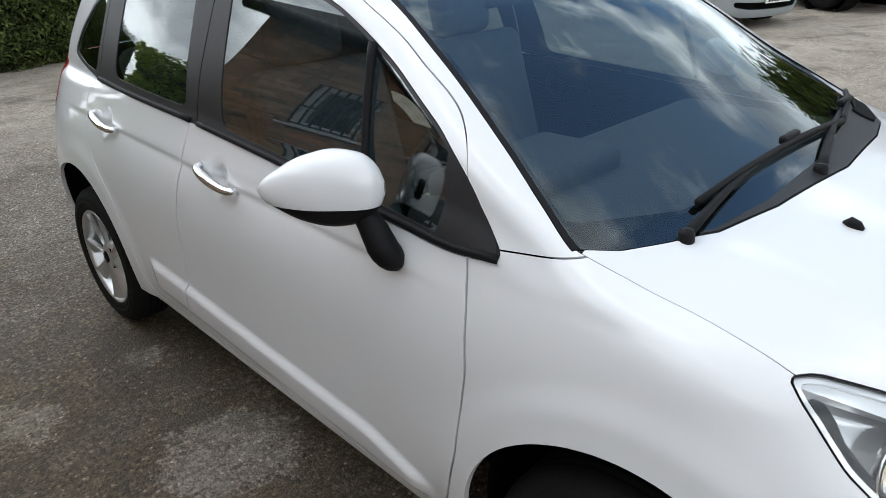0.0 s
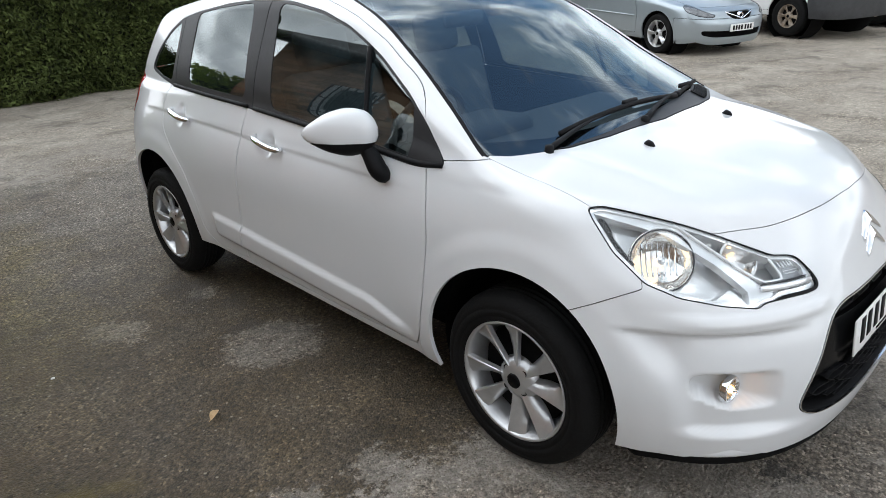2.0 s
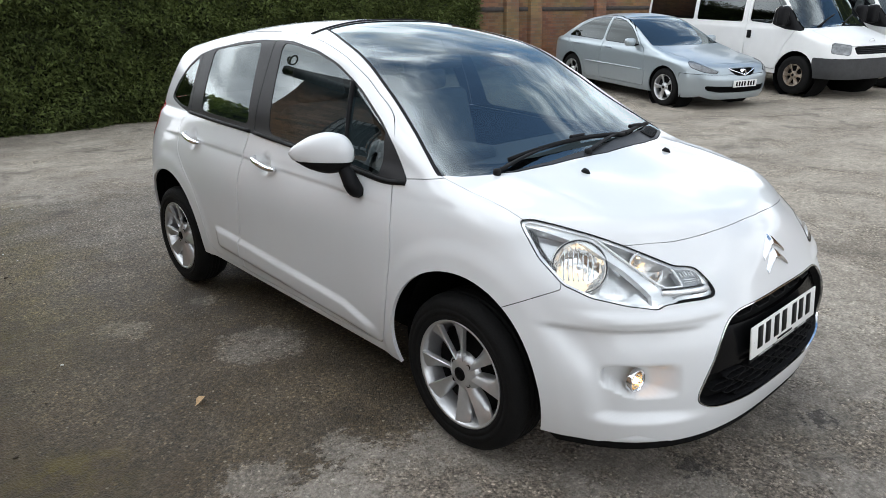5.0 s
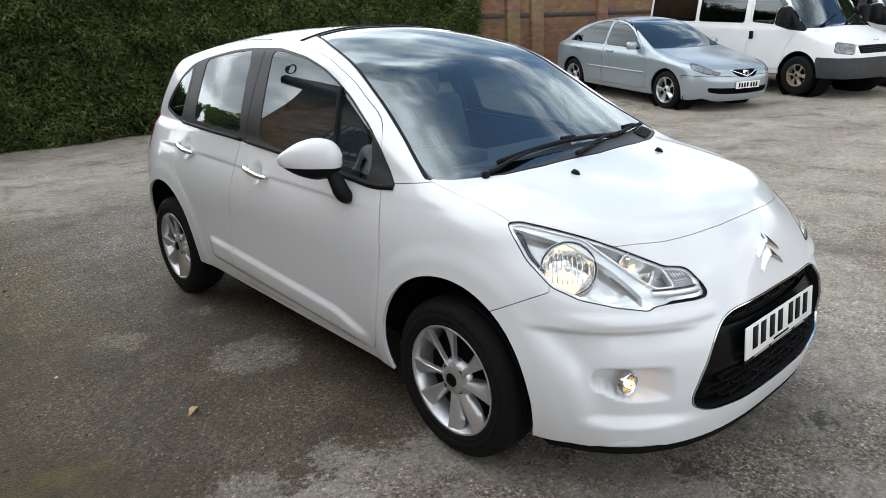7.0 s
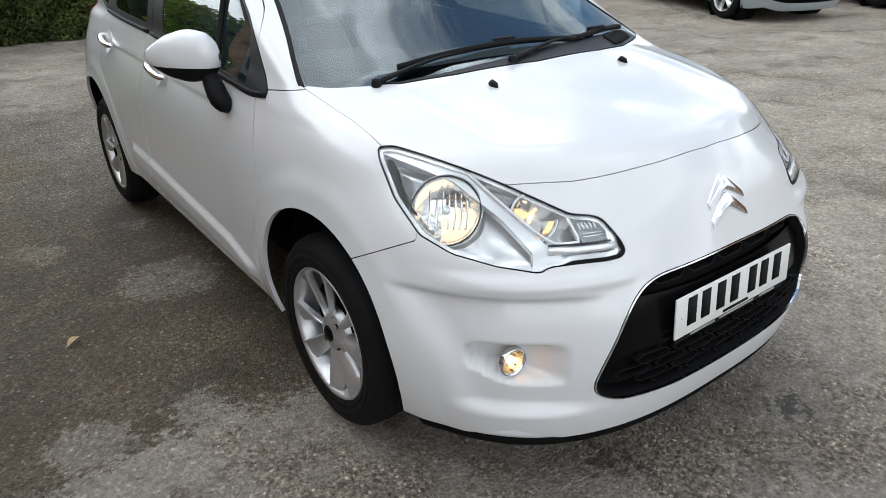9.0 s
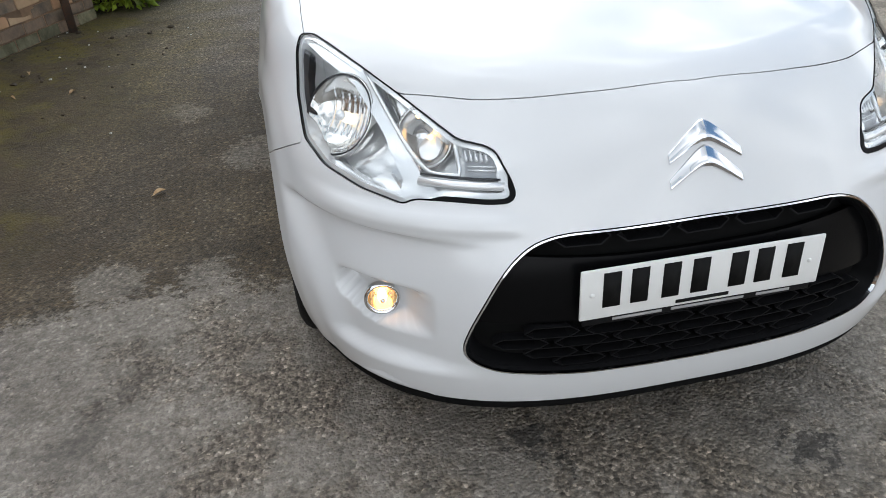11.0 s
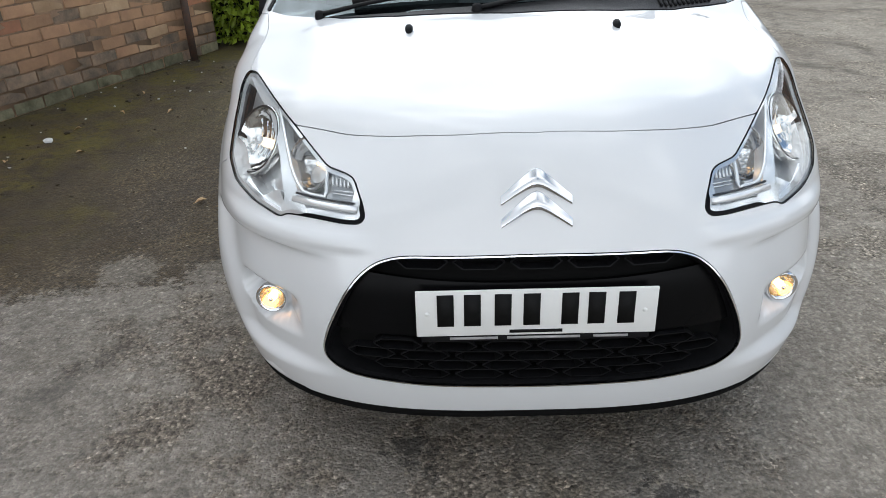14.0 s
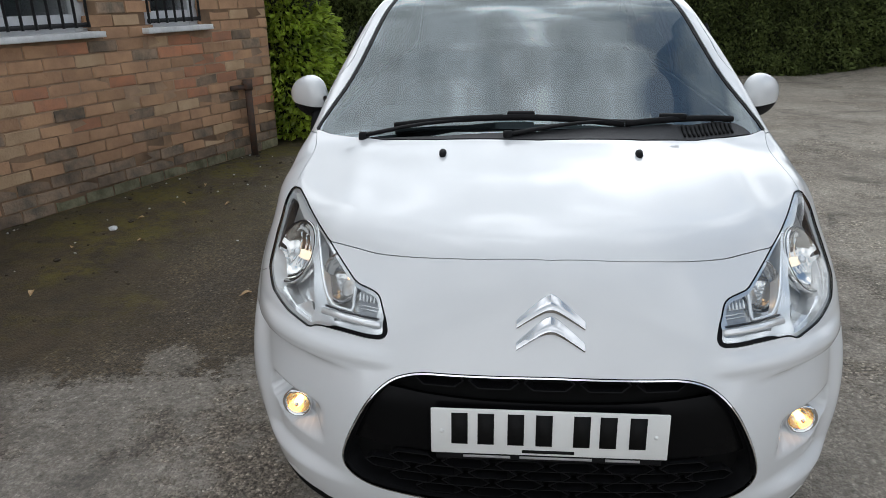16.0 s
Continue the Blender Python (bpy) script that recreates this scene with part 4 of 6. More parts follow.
    for top, drop in ((0.801, 0.044), (0.758, 0.045)):
        for s in (-1, 1):
            vs, fs = [], []
            for i in range(9):
                k = i / 8
                x = 0.074 * k
                zc = top - 0.018 - drop * (math.sqrt(k * k + 0.04) - 0.2) / 0.8198
                h = 0.0182 * (1 - 0.52 * k)
                for dz, out in ((h, -0.001), (0.94 * h, 0.004), (0.30 * h, 0.0085), (-0.38 * h, 0.0125), (-0.50 * h, 0.0122), (-0.95 * h, 0.006), (-h, -0.001)):
                    z = zc + dz
                    vs.append((s * x, float(front_y(f, x, z)) - out * (1 - 0.55 * k), z))
            for i in range(8):
                for j in range(6):
                    q = (i * 7 + j, i * 7 + j + 1, i * 7 + j + 8, i * 7 + j + 7)
                    fs.append(q if s > 0 else q[::-1])
            end = tuple(range(56, 63))
            fs.append(end if s < 0 else end[::-1])
            part("chevron", (vs, fs), CHROME, emblem).data.set_sharp_from_angle(angle=radians(24))


def build_fittings(car):
    f = car_field
    top = lambda x, y, up=0.0: (x, y, float(top_z(f, abs(x), y)) + up)  # noqa: E731
    # mirrors
    for s in (-1, 1):
        a, b = Vector((0.790, 0.585, 1.034)), Vector((0.965, 0.785, 1.038))
        d = (b - a).normalized()
        side = Vector((d.y, -d.x, 0))
        us = np.linspace(0, 1, 26)
        hz = 1.1 * curve(us, (0, 0.012), (0.05, 0.042), (0.18, 0.068), (0.38, 0.076), (0.62, 0.064), (0.85, 0.036), (0.96, 0.017), (1, 0.003))
        hd = 1.1 * curve(us, (0, 0.010), (0.05, 0.034), (0.2, 0.050), (0.5, 0.056), (0.8, 0.040), (0.95, 0.02), (1, 0.003))
        vs, fs, seg = [], [], 28
        for i, u in enumerate(us):
            for k in range(seg):
                t = 2 * math.pi * k / seg
                c, q = math.cos(t), math.sin(t)
                c, q = math.copysign(abs(c) ** 0.8, c), math.copysign(abs(q) ** 0.85, q)
                p = a + (b - a) * u + side * (hd[i] * c * (1.0 if c > 0 else 0.55)) + Vector((0, 0, hz[i] * (q if q > 0 else q * 0.95) - 0.004 * (u - 0.4)))
                vs.append((s * p.x, p.y, p.z))
        for i in range(25):
            for k in range(seg):
                q = (i * seg + k, (i + 1) * seg + k, (i + 1) * seg + (k + 1) % seg, i * seg + (k + 1) % seg)
                fs.append(q if s < 0 else q[::-1])
        mesh = (np.array(vs), fs)
        line = lambda V: 1.003 + 0.04 * (np.abs(V[:, 0]) - 0.80) - V[:, 2]  # noqa: E731
        cap, base = cut(mesh, line(mesh[0]) + 0.0015), cut(mesh, 0.0015 - line(mesh[0]))
        mirror = part("door_mirror", (cap[0].tolist(), cap[1]), WHITE, car, "white door mirror cap on a black base")
        mid = (a + b) / 2
        base_v = [tuple(np.array((s * mid.x, mid.y, 1.03)) + 0.985 * (v - np.array((s * mid.x, mid.y, 1.03)))) for v in base[0]]
        part("mirror_base", (base_v, base[1]), BLACK_PLASTIC, mirror, "black lower mirror shell")
        arm = spline([(0.826, 0.618, 0.985), (0.824, 0.592, 0.955), (0.822, 0.57, 0.92), (0.806, 0.552, 0.885), (0.80, 0.545, 0.872)], 10)
        part("mirror_arm", tube([(s * x, y, z) for x, y, z in arm], [0.026, 0.027, 0.029, 0.031, 0.032, 0.033, 0.033, 0.031, 0.026, 0.012], 14), BLACK_PLASTIC, mirror, "black mirror arm")
        part("mirror_indicator", tube([(s * x, y - 0.024, z) for x, y, z in arm[1:6]], [0.004, 0.009, 0.010, 0.009, 0.004], 8), AMBER, mirror, "clear side indicator")
        glass_at = Matrix.Translation((s * (mid.x + 0.012), mid.y + 0.02, 1.035)) @ Matrix.Rotation(s * radians(28), 4, "Z")
        part("mirror_glass", box((0.11, 0.006, 0.07), (0, 0, 0), 0.002), CHROME, mirror).matrix_basis = glass_at
        # washer jet
        jx, jy = s * 0.278, -0.138
        jet = [top(jx, jy - 0.018, 0.000), top(jx, jy - 0.008, 0.004), top(jx, jy + 0.006, 0.006), top(jx, jy + 0.018, 0.001)]
        part("washer_jet", tube(jet, [0.004, 0.010, 0.011, 0.003], 10), BLACK_PLASTIC, car, "small black washer jet")
    # wipers
    for pivot, clip, tip0, tip1 in (((-0.545, 0.055), (-0.05, 0.075), (-0.45, 0.085), (0.265, 0.060)), ((-0.09, -0.012), (0.42, 0.108), (0.27, 0.062), (0.62, 0.165))):
        g = lambda k: (pivot[0] + k * (clip[0] - pivot[0]), pivot[1] + k * (clip[1] - pivot[1]) + 0.004 * math.sin(math.pi * k))  # noqa: E731, B023
        arm = [top(*g(k), 0.007 + 0.008 * math.sin(math.pi * min(k * 1.2, 1))) for k in np.linspace(0, 1, 9)]
        wiper = part("wiper", tube(arm, [0.012, 0.011, 0.010, 0.009, 0.008, 0.007, 0.006, 0.006, 0.005], 10, 0.6), BLACK_PLASTIC, car, "black windscreen wiper")
        part("wiper_cap", move(lathe([(0.0, 0.02), (0.012, 0.018), (0.015, 0.010), (0.016, -0.01)], 16, "z"), Matrix.Translation(top(*pivot, 0.0))), BLACK_PLASTIC, wiper)
        line = spline([(*tip0, 0), ((tip0[0] + tip1[0]) / 2, (tip0[1] + tip1[1]) / 2 - 0.006, 0), (*tip1, 0)], 15)
        part("wiper_blade", tube([top(x, y, 0.009 + 0.007 * math.sin(math.pi * i / 14)) for i, (x, y, _) in enumerate(line)], 0.007, 8, 1.4), BLACK_PLASTIC, wiper, "rubber wiper blade")
        part("wiper_clip", box((0.085, 0.018, 0.018), top(*clip, 0.020), 0.005), BLACK_PLASTIC, wiper)
    # slats of the air intake by the passenger side
    for k in range(12):
        x = 0.445 + 0.0145 * k
        y0, y1 = float(cowl_line(x)) + 0.014, float(cowl_line(x) + cowl_wide(x)) - 0.012
        part("intake_slat", tube([top(x, y0 + (y1 - y0) * i / 4, 0.005) for i in range(5)], 0.0042, 6), BLACK_PLASTIC, car)
    # floor, wheel housings, lower lip
    part("underbody", box((1.2, 3.5, 0.06), (0, 1.2, 0.27), 0.02), DARK, car, "dark underbody")
    for y in (0.0, 2.466):
        for s in (-1, 1):
            shell = lathe([(0.05, s * 0.50), (0.375, s * 0.50), (0.38, s * 0.55), (0.38, s * 0.735)], 48)
            vs = [(x, b + y - 0.012, c + 0.335) for x, b, c in shell[0]]
            keep = cut((np.array(vs), shell[1]), 0.24 - np.array(vs)[:, 2])
            part("wheel_housing", (keep[0].tolist(), keep[1]), DARK, car, "black plastic wheel-arch liner")
    lip, edge = [], []
    for t in np.radians(np.linspace(-63, 63, 70)):
        a, b = 0.3, 1.2
        for _ in range(24):
            m = (a + b) / 2
            a, b = (m, b) if float(f(abs(m * math.sin(t)), -m * math.cos(t), 0.25)) < 0 else (a, m)
        lip.append(((a - 0.03) * math.sin(t), -(a - 0.03) * math.cos(t), 0.214))
        edge.append(((a - 0.021) * math.sin(t), -(a - 0.021) * math.cos(t), 0.2455))
    part("bumper_edge", tube(edge, [0.004] + [0.0195] * 68 + [0.004], 10), WHITE, car, "rounded lower edge of the bumper")
    part("bumper_lip", tube(lip, [0.004] + [0.018] * 68 + [0.004], 8), DARK, car, "black flexible lip under the bumper")
    for y in (0.0, 2.466):
        for s in (-1, 1):
            wheel(car, (s * 0.7175, y, 0.30), s)
    # roof trim at the top of the windscreen
    seam = [top(x, 1.352 - 0.3 * x * x, 0.001) for x in np.linspace(-0.50, 0.50, 31)]
    part("roof_seal", tube(seam, 0.012, 6, 0.5), BLACK_PLASTIC, car, "black seal along the screen top")


def build_cabin(car):
    """What shows dimly through the glass."""
    def seat(x, y, wide, back_z=1.08):
        s = part("seat", box((wide, 0.50, 0.16), (x, y, 0.58), 0.05, Matrix.Rotation(radians(4), 4, "X"), 3), SEAT, car, "dark grey cloth seat")
        part("seat_back", box((wide, 0.14, 0.62), (x, y + 0.30, 0.84), 0.05, Matrix.Rotation(radians(-16), 4, "X"), 3), SEAT, s)
        return s
    for x in (-0.36, 0.36):
        s = seat(x, 1.05, 0.50)
        part("headrest", box((0.27, 0.10, 0.19), (x, 1.47, 1.23), 0.045, Matrix.Rotation(radians(-12), 4, "X"), 3), SEAT, s)
        for dx in (-0.06, 0.06):
            part("headrest_post", tube([(x + dx, 1.44, 1.08), (x + dx, 1.46, 1.18)], 0.006), CHROME, s)
    s = seat(0.0, 1.95, 1.22)
    for x in (-0.38, 0.0, 0.38):
        part("headrest", box((0.25, 0.08, 0.13), (x, 2.37, 1.15), 0.035, Matrix.Rotation(radians(-12), 4, "X"), 3), SEAT, s)
    dash = join(box((1.36, 0.55, 0.22), (0, 0.42, 0.84), 0.06, None, 3), box((0.46, 0.26, 0.08), (-0.36, 0.56, 0.96), 0.03, None, 3), box((0.30, 0.36, 0.40), (0, 0.66, 0.66), 0.05, None, 3))
    part("dashboard", dash, DASH, car, "dark grey moulded dashboard")
    ring = [(-0.36 + 0.185 * math.cos(t), 0.80 - 0.07 * math.sin(t), 0.93 + 0.17 * math.sin(t)) for t in np.linspace(0, 2 * math.pi, 33)]
    wheel_ob = part("steering_wheel", tube(ring, 0.016, 8), DASH, car, "black steering wheel")
    part("steering_hub", box((0.15, 0.07, 0.12), (-0.36, 0.78, 0.93), 0.03, Matrix.Rotation(radians(-22), 4, "X"), 3), DASH, wheel_ob)
    part("steering_spoke", box((0.34, 0.02, 0.035), (-0.36, 0.80, 0.93), 0.008), DASH, wheel_ob)
    part("rear_view_mirror", box((0.23, 0.04, 0.065), (0, 0.92, 1.33), 0.02, None, 3), DASH, car)


hatchback, bumper_part, grille_hole, lamp_skin, shell_part = build_hatchback()
build_lamps(hatchback, bumper_part, lamp_skin)
build_grille(hatchback, grille_hole)
build_fittings(hatchback)
build_cabin(hatchback)


# ---------------------------------------------------------------- the vehicles parked across the yard
def plain_field(width, nose, tail, top, drop, glass_w, screen, bow, roof, crown, hatch, front_from, back_from, waist, n=2.8, k=0.05):
    """A vehicle's skin from its profiles, as car_field."""
    def field(x, y, z):
        x, z = np.abs(x), np.clip(z, 0.0, 2.6)
        w = curve(z, *width)
        fr = np.clip(front_from - y, 0, None) / np.clip(front_from - curve(z, *nose), 0.2, None)
        ba = np.clip(y - back_from, 0, None) / np.clip(curve(z, *tail) - back_from, 0.2, None)
        low = ((np.clip(x / w, 0, 9) ** n + fr ** n + ba ** n) ** (1 / n) - 1) * 0.85
        low = smax(low, (z - curve(y, *top) + drop * (x / 0.75) ** 2.2) * 0.95, 0.06)
        cabin = smax(smax((x - curve(z, *glass_w)) * 0.93, z - curve(y, *roof) + crown * (x / 0.6) ** 2.4, k), smax((curve(z, *screen) + bow * x * x - y) * 0.55, (y - curve(z, *hatch) + 0.12 * x * x) * 0.7, 0.03), k)
        return smin(low, smax(cabin, waist - z, 0.02), 0.025)
    return field


saloon_field = plain_field(
    ((0.1, 0.78), (0.3, 0.86), (0.55, 0.89), (0.75, 0.885), (0.88, 0.862), (0.95, 0.83), (1.1, 0.77)),
    ((0.1, -0.84), (0.3, -0.94), (0.5, -0.95), (0.65, -0.90), (0.75, -0.80), (0.9, -0.5)),
    ((0.1, 3.55), (0.4, 3.70), (0.7, 3.71), (0.95, 3.69), (1.1, 3.62)),
    ((-2.0, 0.3), (-0.95, 0.62), (-0.8, 0.72), (-0.5, 0.815), (0.0, 0.90), (0.45, 0.95), (1.0, 0.955), (2.8, 0.975), (3.3, 0.97), (3.8, 0.90)), 0.055,
    ((0.9, 0.84), (1.0, 0.80), (1.2, 0.72), (1.35, 0.64), (1.5, 0.54)),
    ((0.9, 0.12), (0.96, 0.34), (1.1, 0.66), (1.25, 0.99), (1.36, 1.28), (1.43, 1.6)), 0.2,
    ((-2.0, 1.0), (0.6, 1.34), (1.2, 1.42), (1.7, 1.435), (2.2, 1.415), (2.8, 1.31), (3.4, 1.1)), 0.06,
    ((0.9, 3.30), (1.02, 3.10), (1.15, 2.88), (1.3, 2.60), (1.42, 2.25)), -0.1, 2.7, 0.86)
van_field = plain_field(
    ((0.1, 0.90), (0.5, 0.965), (1.2, 0.965), (1.6, 0.93), (2.0, 0.87), (2.4, 0.80)),
    ((0.1, -0.82), (0.4, -0.92), (0.7, -0.90), (0.95, -0.80), (1.15, -0.55)),
    ((0.1, 4.2), (0.5, 4.25), (2.4, 4.2)),
    ((-2.0, 0.4), (-0.9, 0.93), (-0.7, 1.03), (-0.4, 1.13), (0.0, 1.24), (0.4, 1.30), (4.5, 1.3)), 0.07,
    ((0.9, 0.95), (1.2, 0.955), (1.6, 0.925), (2.0, 0.865), (2.4, 0.78)),
    ((1.0, -0.32), (1.2, -0.08), (1.45, 0.18), (1.8, 0.50), (2.05, 0.75), (2.25, 1.05)), 0.16,
    ((-2.0, 2.0), (0.5, 2.16), (1.2, 2.25), (4.5, 2.27)), 0.05,
    ((0.9, 4.24), (2.4, 4.15)), -0.1, 3.7, 1.05, 4.0, 0.07)
RUST_STEEL = material("rusty_steel", (0.22, 0.15, 0.09), 0.6, 0.4, scale=30.0, colour2=(0.34, 0.31, 0.27), bump=0.3, bump_scale=120)
VAN_WHITE = material("van_white", (0.80, 0.80, 0.79), 0.35, vary=0.06, scale=2.5, coat=0.3)
LAMP_GREY = material("lamp_interior", (0.26, 0.27, 0.28), 0.18, 0.5, vary=0.5, scale=18)
BUMPER_GREY = material("grey_bumper_plastic", (0.035, 0.036, 0.038), 0.6, vary=0.3, scale=8, bump=0.2, bump_scale=200)


def vehicle_panels(car, field, paint, lo, hi, mid, step, hem, axles, regions):
    """Cuts the skin into named panels. regions: (name, material, label, lift, test, both halves in one?)."""
    rest = skin(field, lo, hi, mid, step)
    rest = cut(rest, hem - rest[0][:, 2])
    for y, z, r in axles:
        rest = cut(rest, np.where(rest[0][:, 0] > 0.45, r - np.hypot(rest[0][:, 1] - y, rest[0][:, 2] - z), -1))
    whole = rest
    for name, mat, label, lift, test, joined in regions:
        piece, rest = take(rest, test, 0.004)
        for sides in ((1, -1),) if joined else ((1,), (-1,)):
            ob = part(name, panel(field, piece, sides, lift=lift, lip=0.02), mat, car, label)
            if mat in (DARK_GLASS, SCREEN_GLASS):
                ob.visible_shadow = False
    part("body_shell", panel(field, rest, lip=0.02), paint, car)
    part("inner_lining", panel(field, whole, lift=-0.03, lip=0.0), DARK, car)


def build_saloon():
    f = saloon_field
    turn = Matrix.Rotation(-SLOPE, 4, "Z")
    at = Matrix.Translation(Vector((8.74, 4.79, 0.018)) - turn @ Vector((-0.80, 0, 0))) @ turn @ Matrix.Rotation(math.atan(0.06), 4, "X")
    car = thing("saloon_car", "metallic silver-blue saloon parked in the yard", "car", at=at)
    far = lambda ok, d: np.where(ok, d, np.maximum(d, 0.05))  # noqa: E731
    side = lambda poly: lambda x, y, z: far(x > 0.4, within(y, z, rounded(poly)))  # noqa: E731
    nose = lambda poly: lambda x, y, z: far(y < -0.4, within(x, z, rounded(poly)))  # noqa: E731
    regions = (
        ("headlight", LAMP_GREY, "clear swept-back headlight", 0.002, lambda x, y, z: far((y < 0) & (x > 0.3), within((x + y) * 0.7071, z, rounded([(-0.26, 0.645), (-0.12, 0.69), (0.10, 0.765), (0.26, 0.79), (0.20, 0.70), (0.0, 0.64), (-0.2, 0.615)]))), False),
        ("grille", GLOSS_BLACK, "black grille", -0.03, nose([(-0.2, 0.69), (0.22, 0.69), (0.29, 0.665), (0.17, 0.585), (-0.2, 0.565)]), True),
        ("lower_intake", DARK, "black lower air intake", -0.03, nose([(-0.2, 0.40), (0.52, 0.415), (0.68, 0.42), (0.66, 0.35), (0.48, 0.32), (-0.2, 0.31)]), True),
        ("windscreen", SCREEN_GLASS, "windscreen", -0.004, lambda x, y, z: np.maximum.reduce([x - curve(z, (0.9, 0.78), (1.0, 0.745), (1.2, 0.67), (1.38, 0.58), (1.5, 0.5)), 0.35 + 0.2 * x * x - y, y - 1.42, 0.945 - z]), True),
        ("front_window", DARK_GLASS, "dark side window", -0.004, side([(0.74, 0.945), (0.95, 1.12), (1.12, 1.235), (1.35, 1.325), (1.60, 1.36), (1.74, 1.366), (1.735, 0.962)]), False),
        ("rear_window", DARK_GLASS, "dark side window", -0.004, side([(1.80, 0.965), (1.80, 1.366), (2.05, 1.362), (2.30, 1.31), (2.55, 1.20), (2.80, 1.05), (2.90, 0.985)]), False),
        ("bonnet", SILVER, "", 0.0, lambda x, y, z: np.maximum.reduce([x - 0.70 - 0.05 * np.clip(y, -1, 0.4), -0.72 + 0.3 * x * x - y, y - 0.34 - 0.2 * x * x, 0.6 - z]), True),
        ("front_door", SILVER, "", 0.0, side([(0.52, 0.28), (0.48, 0.6), (0.60, 0.90), (0.70, 0.955), (0.93, 1.145), (1.10, 1.26), (1.34, 1.352), (1.6, 1.39), (1.765, 1.395), (1.76, 0.28)]), False),
        ("rear_door", SILVER, "", 0.0, side([(1.765, 0.28), (1.765, 1.395), (2.1, 1.392), (2.33, 1.33), (2.60, 1.20), (2.80, 1.06), (2.84, 0.9), (2.62, 0.72), (2.40, 0.62), (2.26, 0.4), (2.22, 0.28)]), False),
        ("front_bumper", SILVER, "", 0.0, lambda x, y, z: np.maximum(y + 0.35, z - 0.60), True),
    )
    vehicle_panels(car, f, SILVER, (0, -1.15, 0.05), (1.1, 4.0, 1.62), (0.1, 2.8, 0.6), 0.03, 0.20, ((0.0, 0.32, 0.36), (2.675, 0.32, 0.36)), regions)
    for y in (0.0, 2.675):
        for s in (-1, 1):
            wheel(car, (s * 0.765, y, 0.316), s, 0.316, 0.215, 0.205, 5, 0.0)
            shell = lathe([(0.02, s * 0.50), (0.40, s * 0.50), (0.40, s * 0.84)], 32)
            part("wheel_housing", ([(a, b + y, c + 0.32) for a, b, c in shell[0]], shell[1]), DARK, car)
    part("underbody", box((1.3, 3.5, 0.06), (0, 1.45, 0.26), 0.01), DARK, car)
    for s in (-1, 1):
        part("door_mirror", box((0.20, 0.12, 0.13), (s * 0.96, 0.84, 1.0), 0.045, None, 3), SILVER, car)
        part("mirror_arm", box((0.14, 0.05, 0.04), (s * 0.86, 0.84, 0.95), 0.012), BLACK_PLASTIC, car)
        for y in (1.55, 2.52):
            part("door_handle", box((0.03, 0.19, 0.03), (s * (float(side_x(f, y, 0.86)) + 0.012), y, 0.86), 0.011, None, 2), SILVER, car)
        strip = [(s * (float(side_x(f, y, 0.56)) + 0.004), y, 0.56) for y in np.linspace(0.55, 2.2, 12)]
        part("rubbing_strip", tube(strip, 0.012, 6), SILVER, car)
    part("grille_wing", tube([(x, float(front_y(f, abs(x), 0.685 - 0.35 * (0.29 - abs(x)) ** 1.0 * (abs(x) < 0.29))) - 0.008, 0.685 - 0.35 * (0.29 - abs(x))) for x in np.linspace(-0.29, 0.29, 17)], 0.011, 6), CHROME, car, "chrome grille wing")
    badge = lathe([(0.026, -0.012), (0.045, -0.016), (0.052, -0.010), (0.052, 0.03)], 24, "y")
    part("badge", move(badge, Matrix.Translation((0, float(front_y(f, 0, 0.63)), 0.63))), CHROME, car, "round chrome badge")
    plate = part("number_plate", box((0.52, 0.01, 0.111), (0.0, -0.965, 0.455), 0.003), PLATE_WHITE, car, "white number plate with plain bars")
    for x in (-0.19, -0.13, -0.07, -0.01, 0.07, 0.13, 0.19):
        part("bar", box((0.036, 0.004, 0.072), (x, -0.971, 0.455)), PRINT, plate)
    dash = part("dashboard", box((1.3, 0.5, 0.15), (0, 0.75, 0.88), 0.04, None, 2), DASH, car)
    for x in (-0.36, 0.36):
        part("seat", join(box((0.48, 0.14, 0.62), (x, 1.75, 0.85), 0.05, Matrix.Rotation(radians(-14), 4, "X"), 2), box((0.26, 0.1, 0.17), (x, 1.9, 1.2), 0.04, None, 2)), SEAT, car)


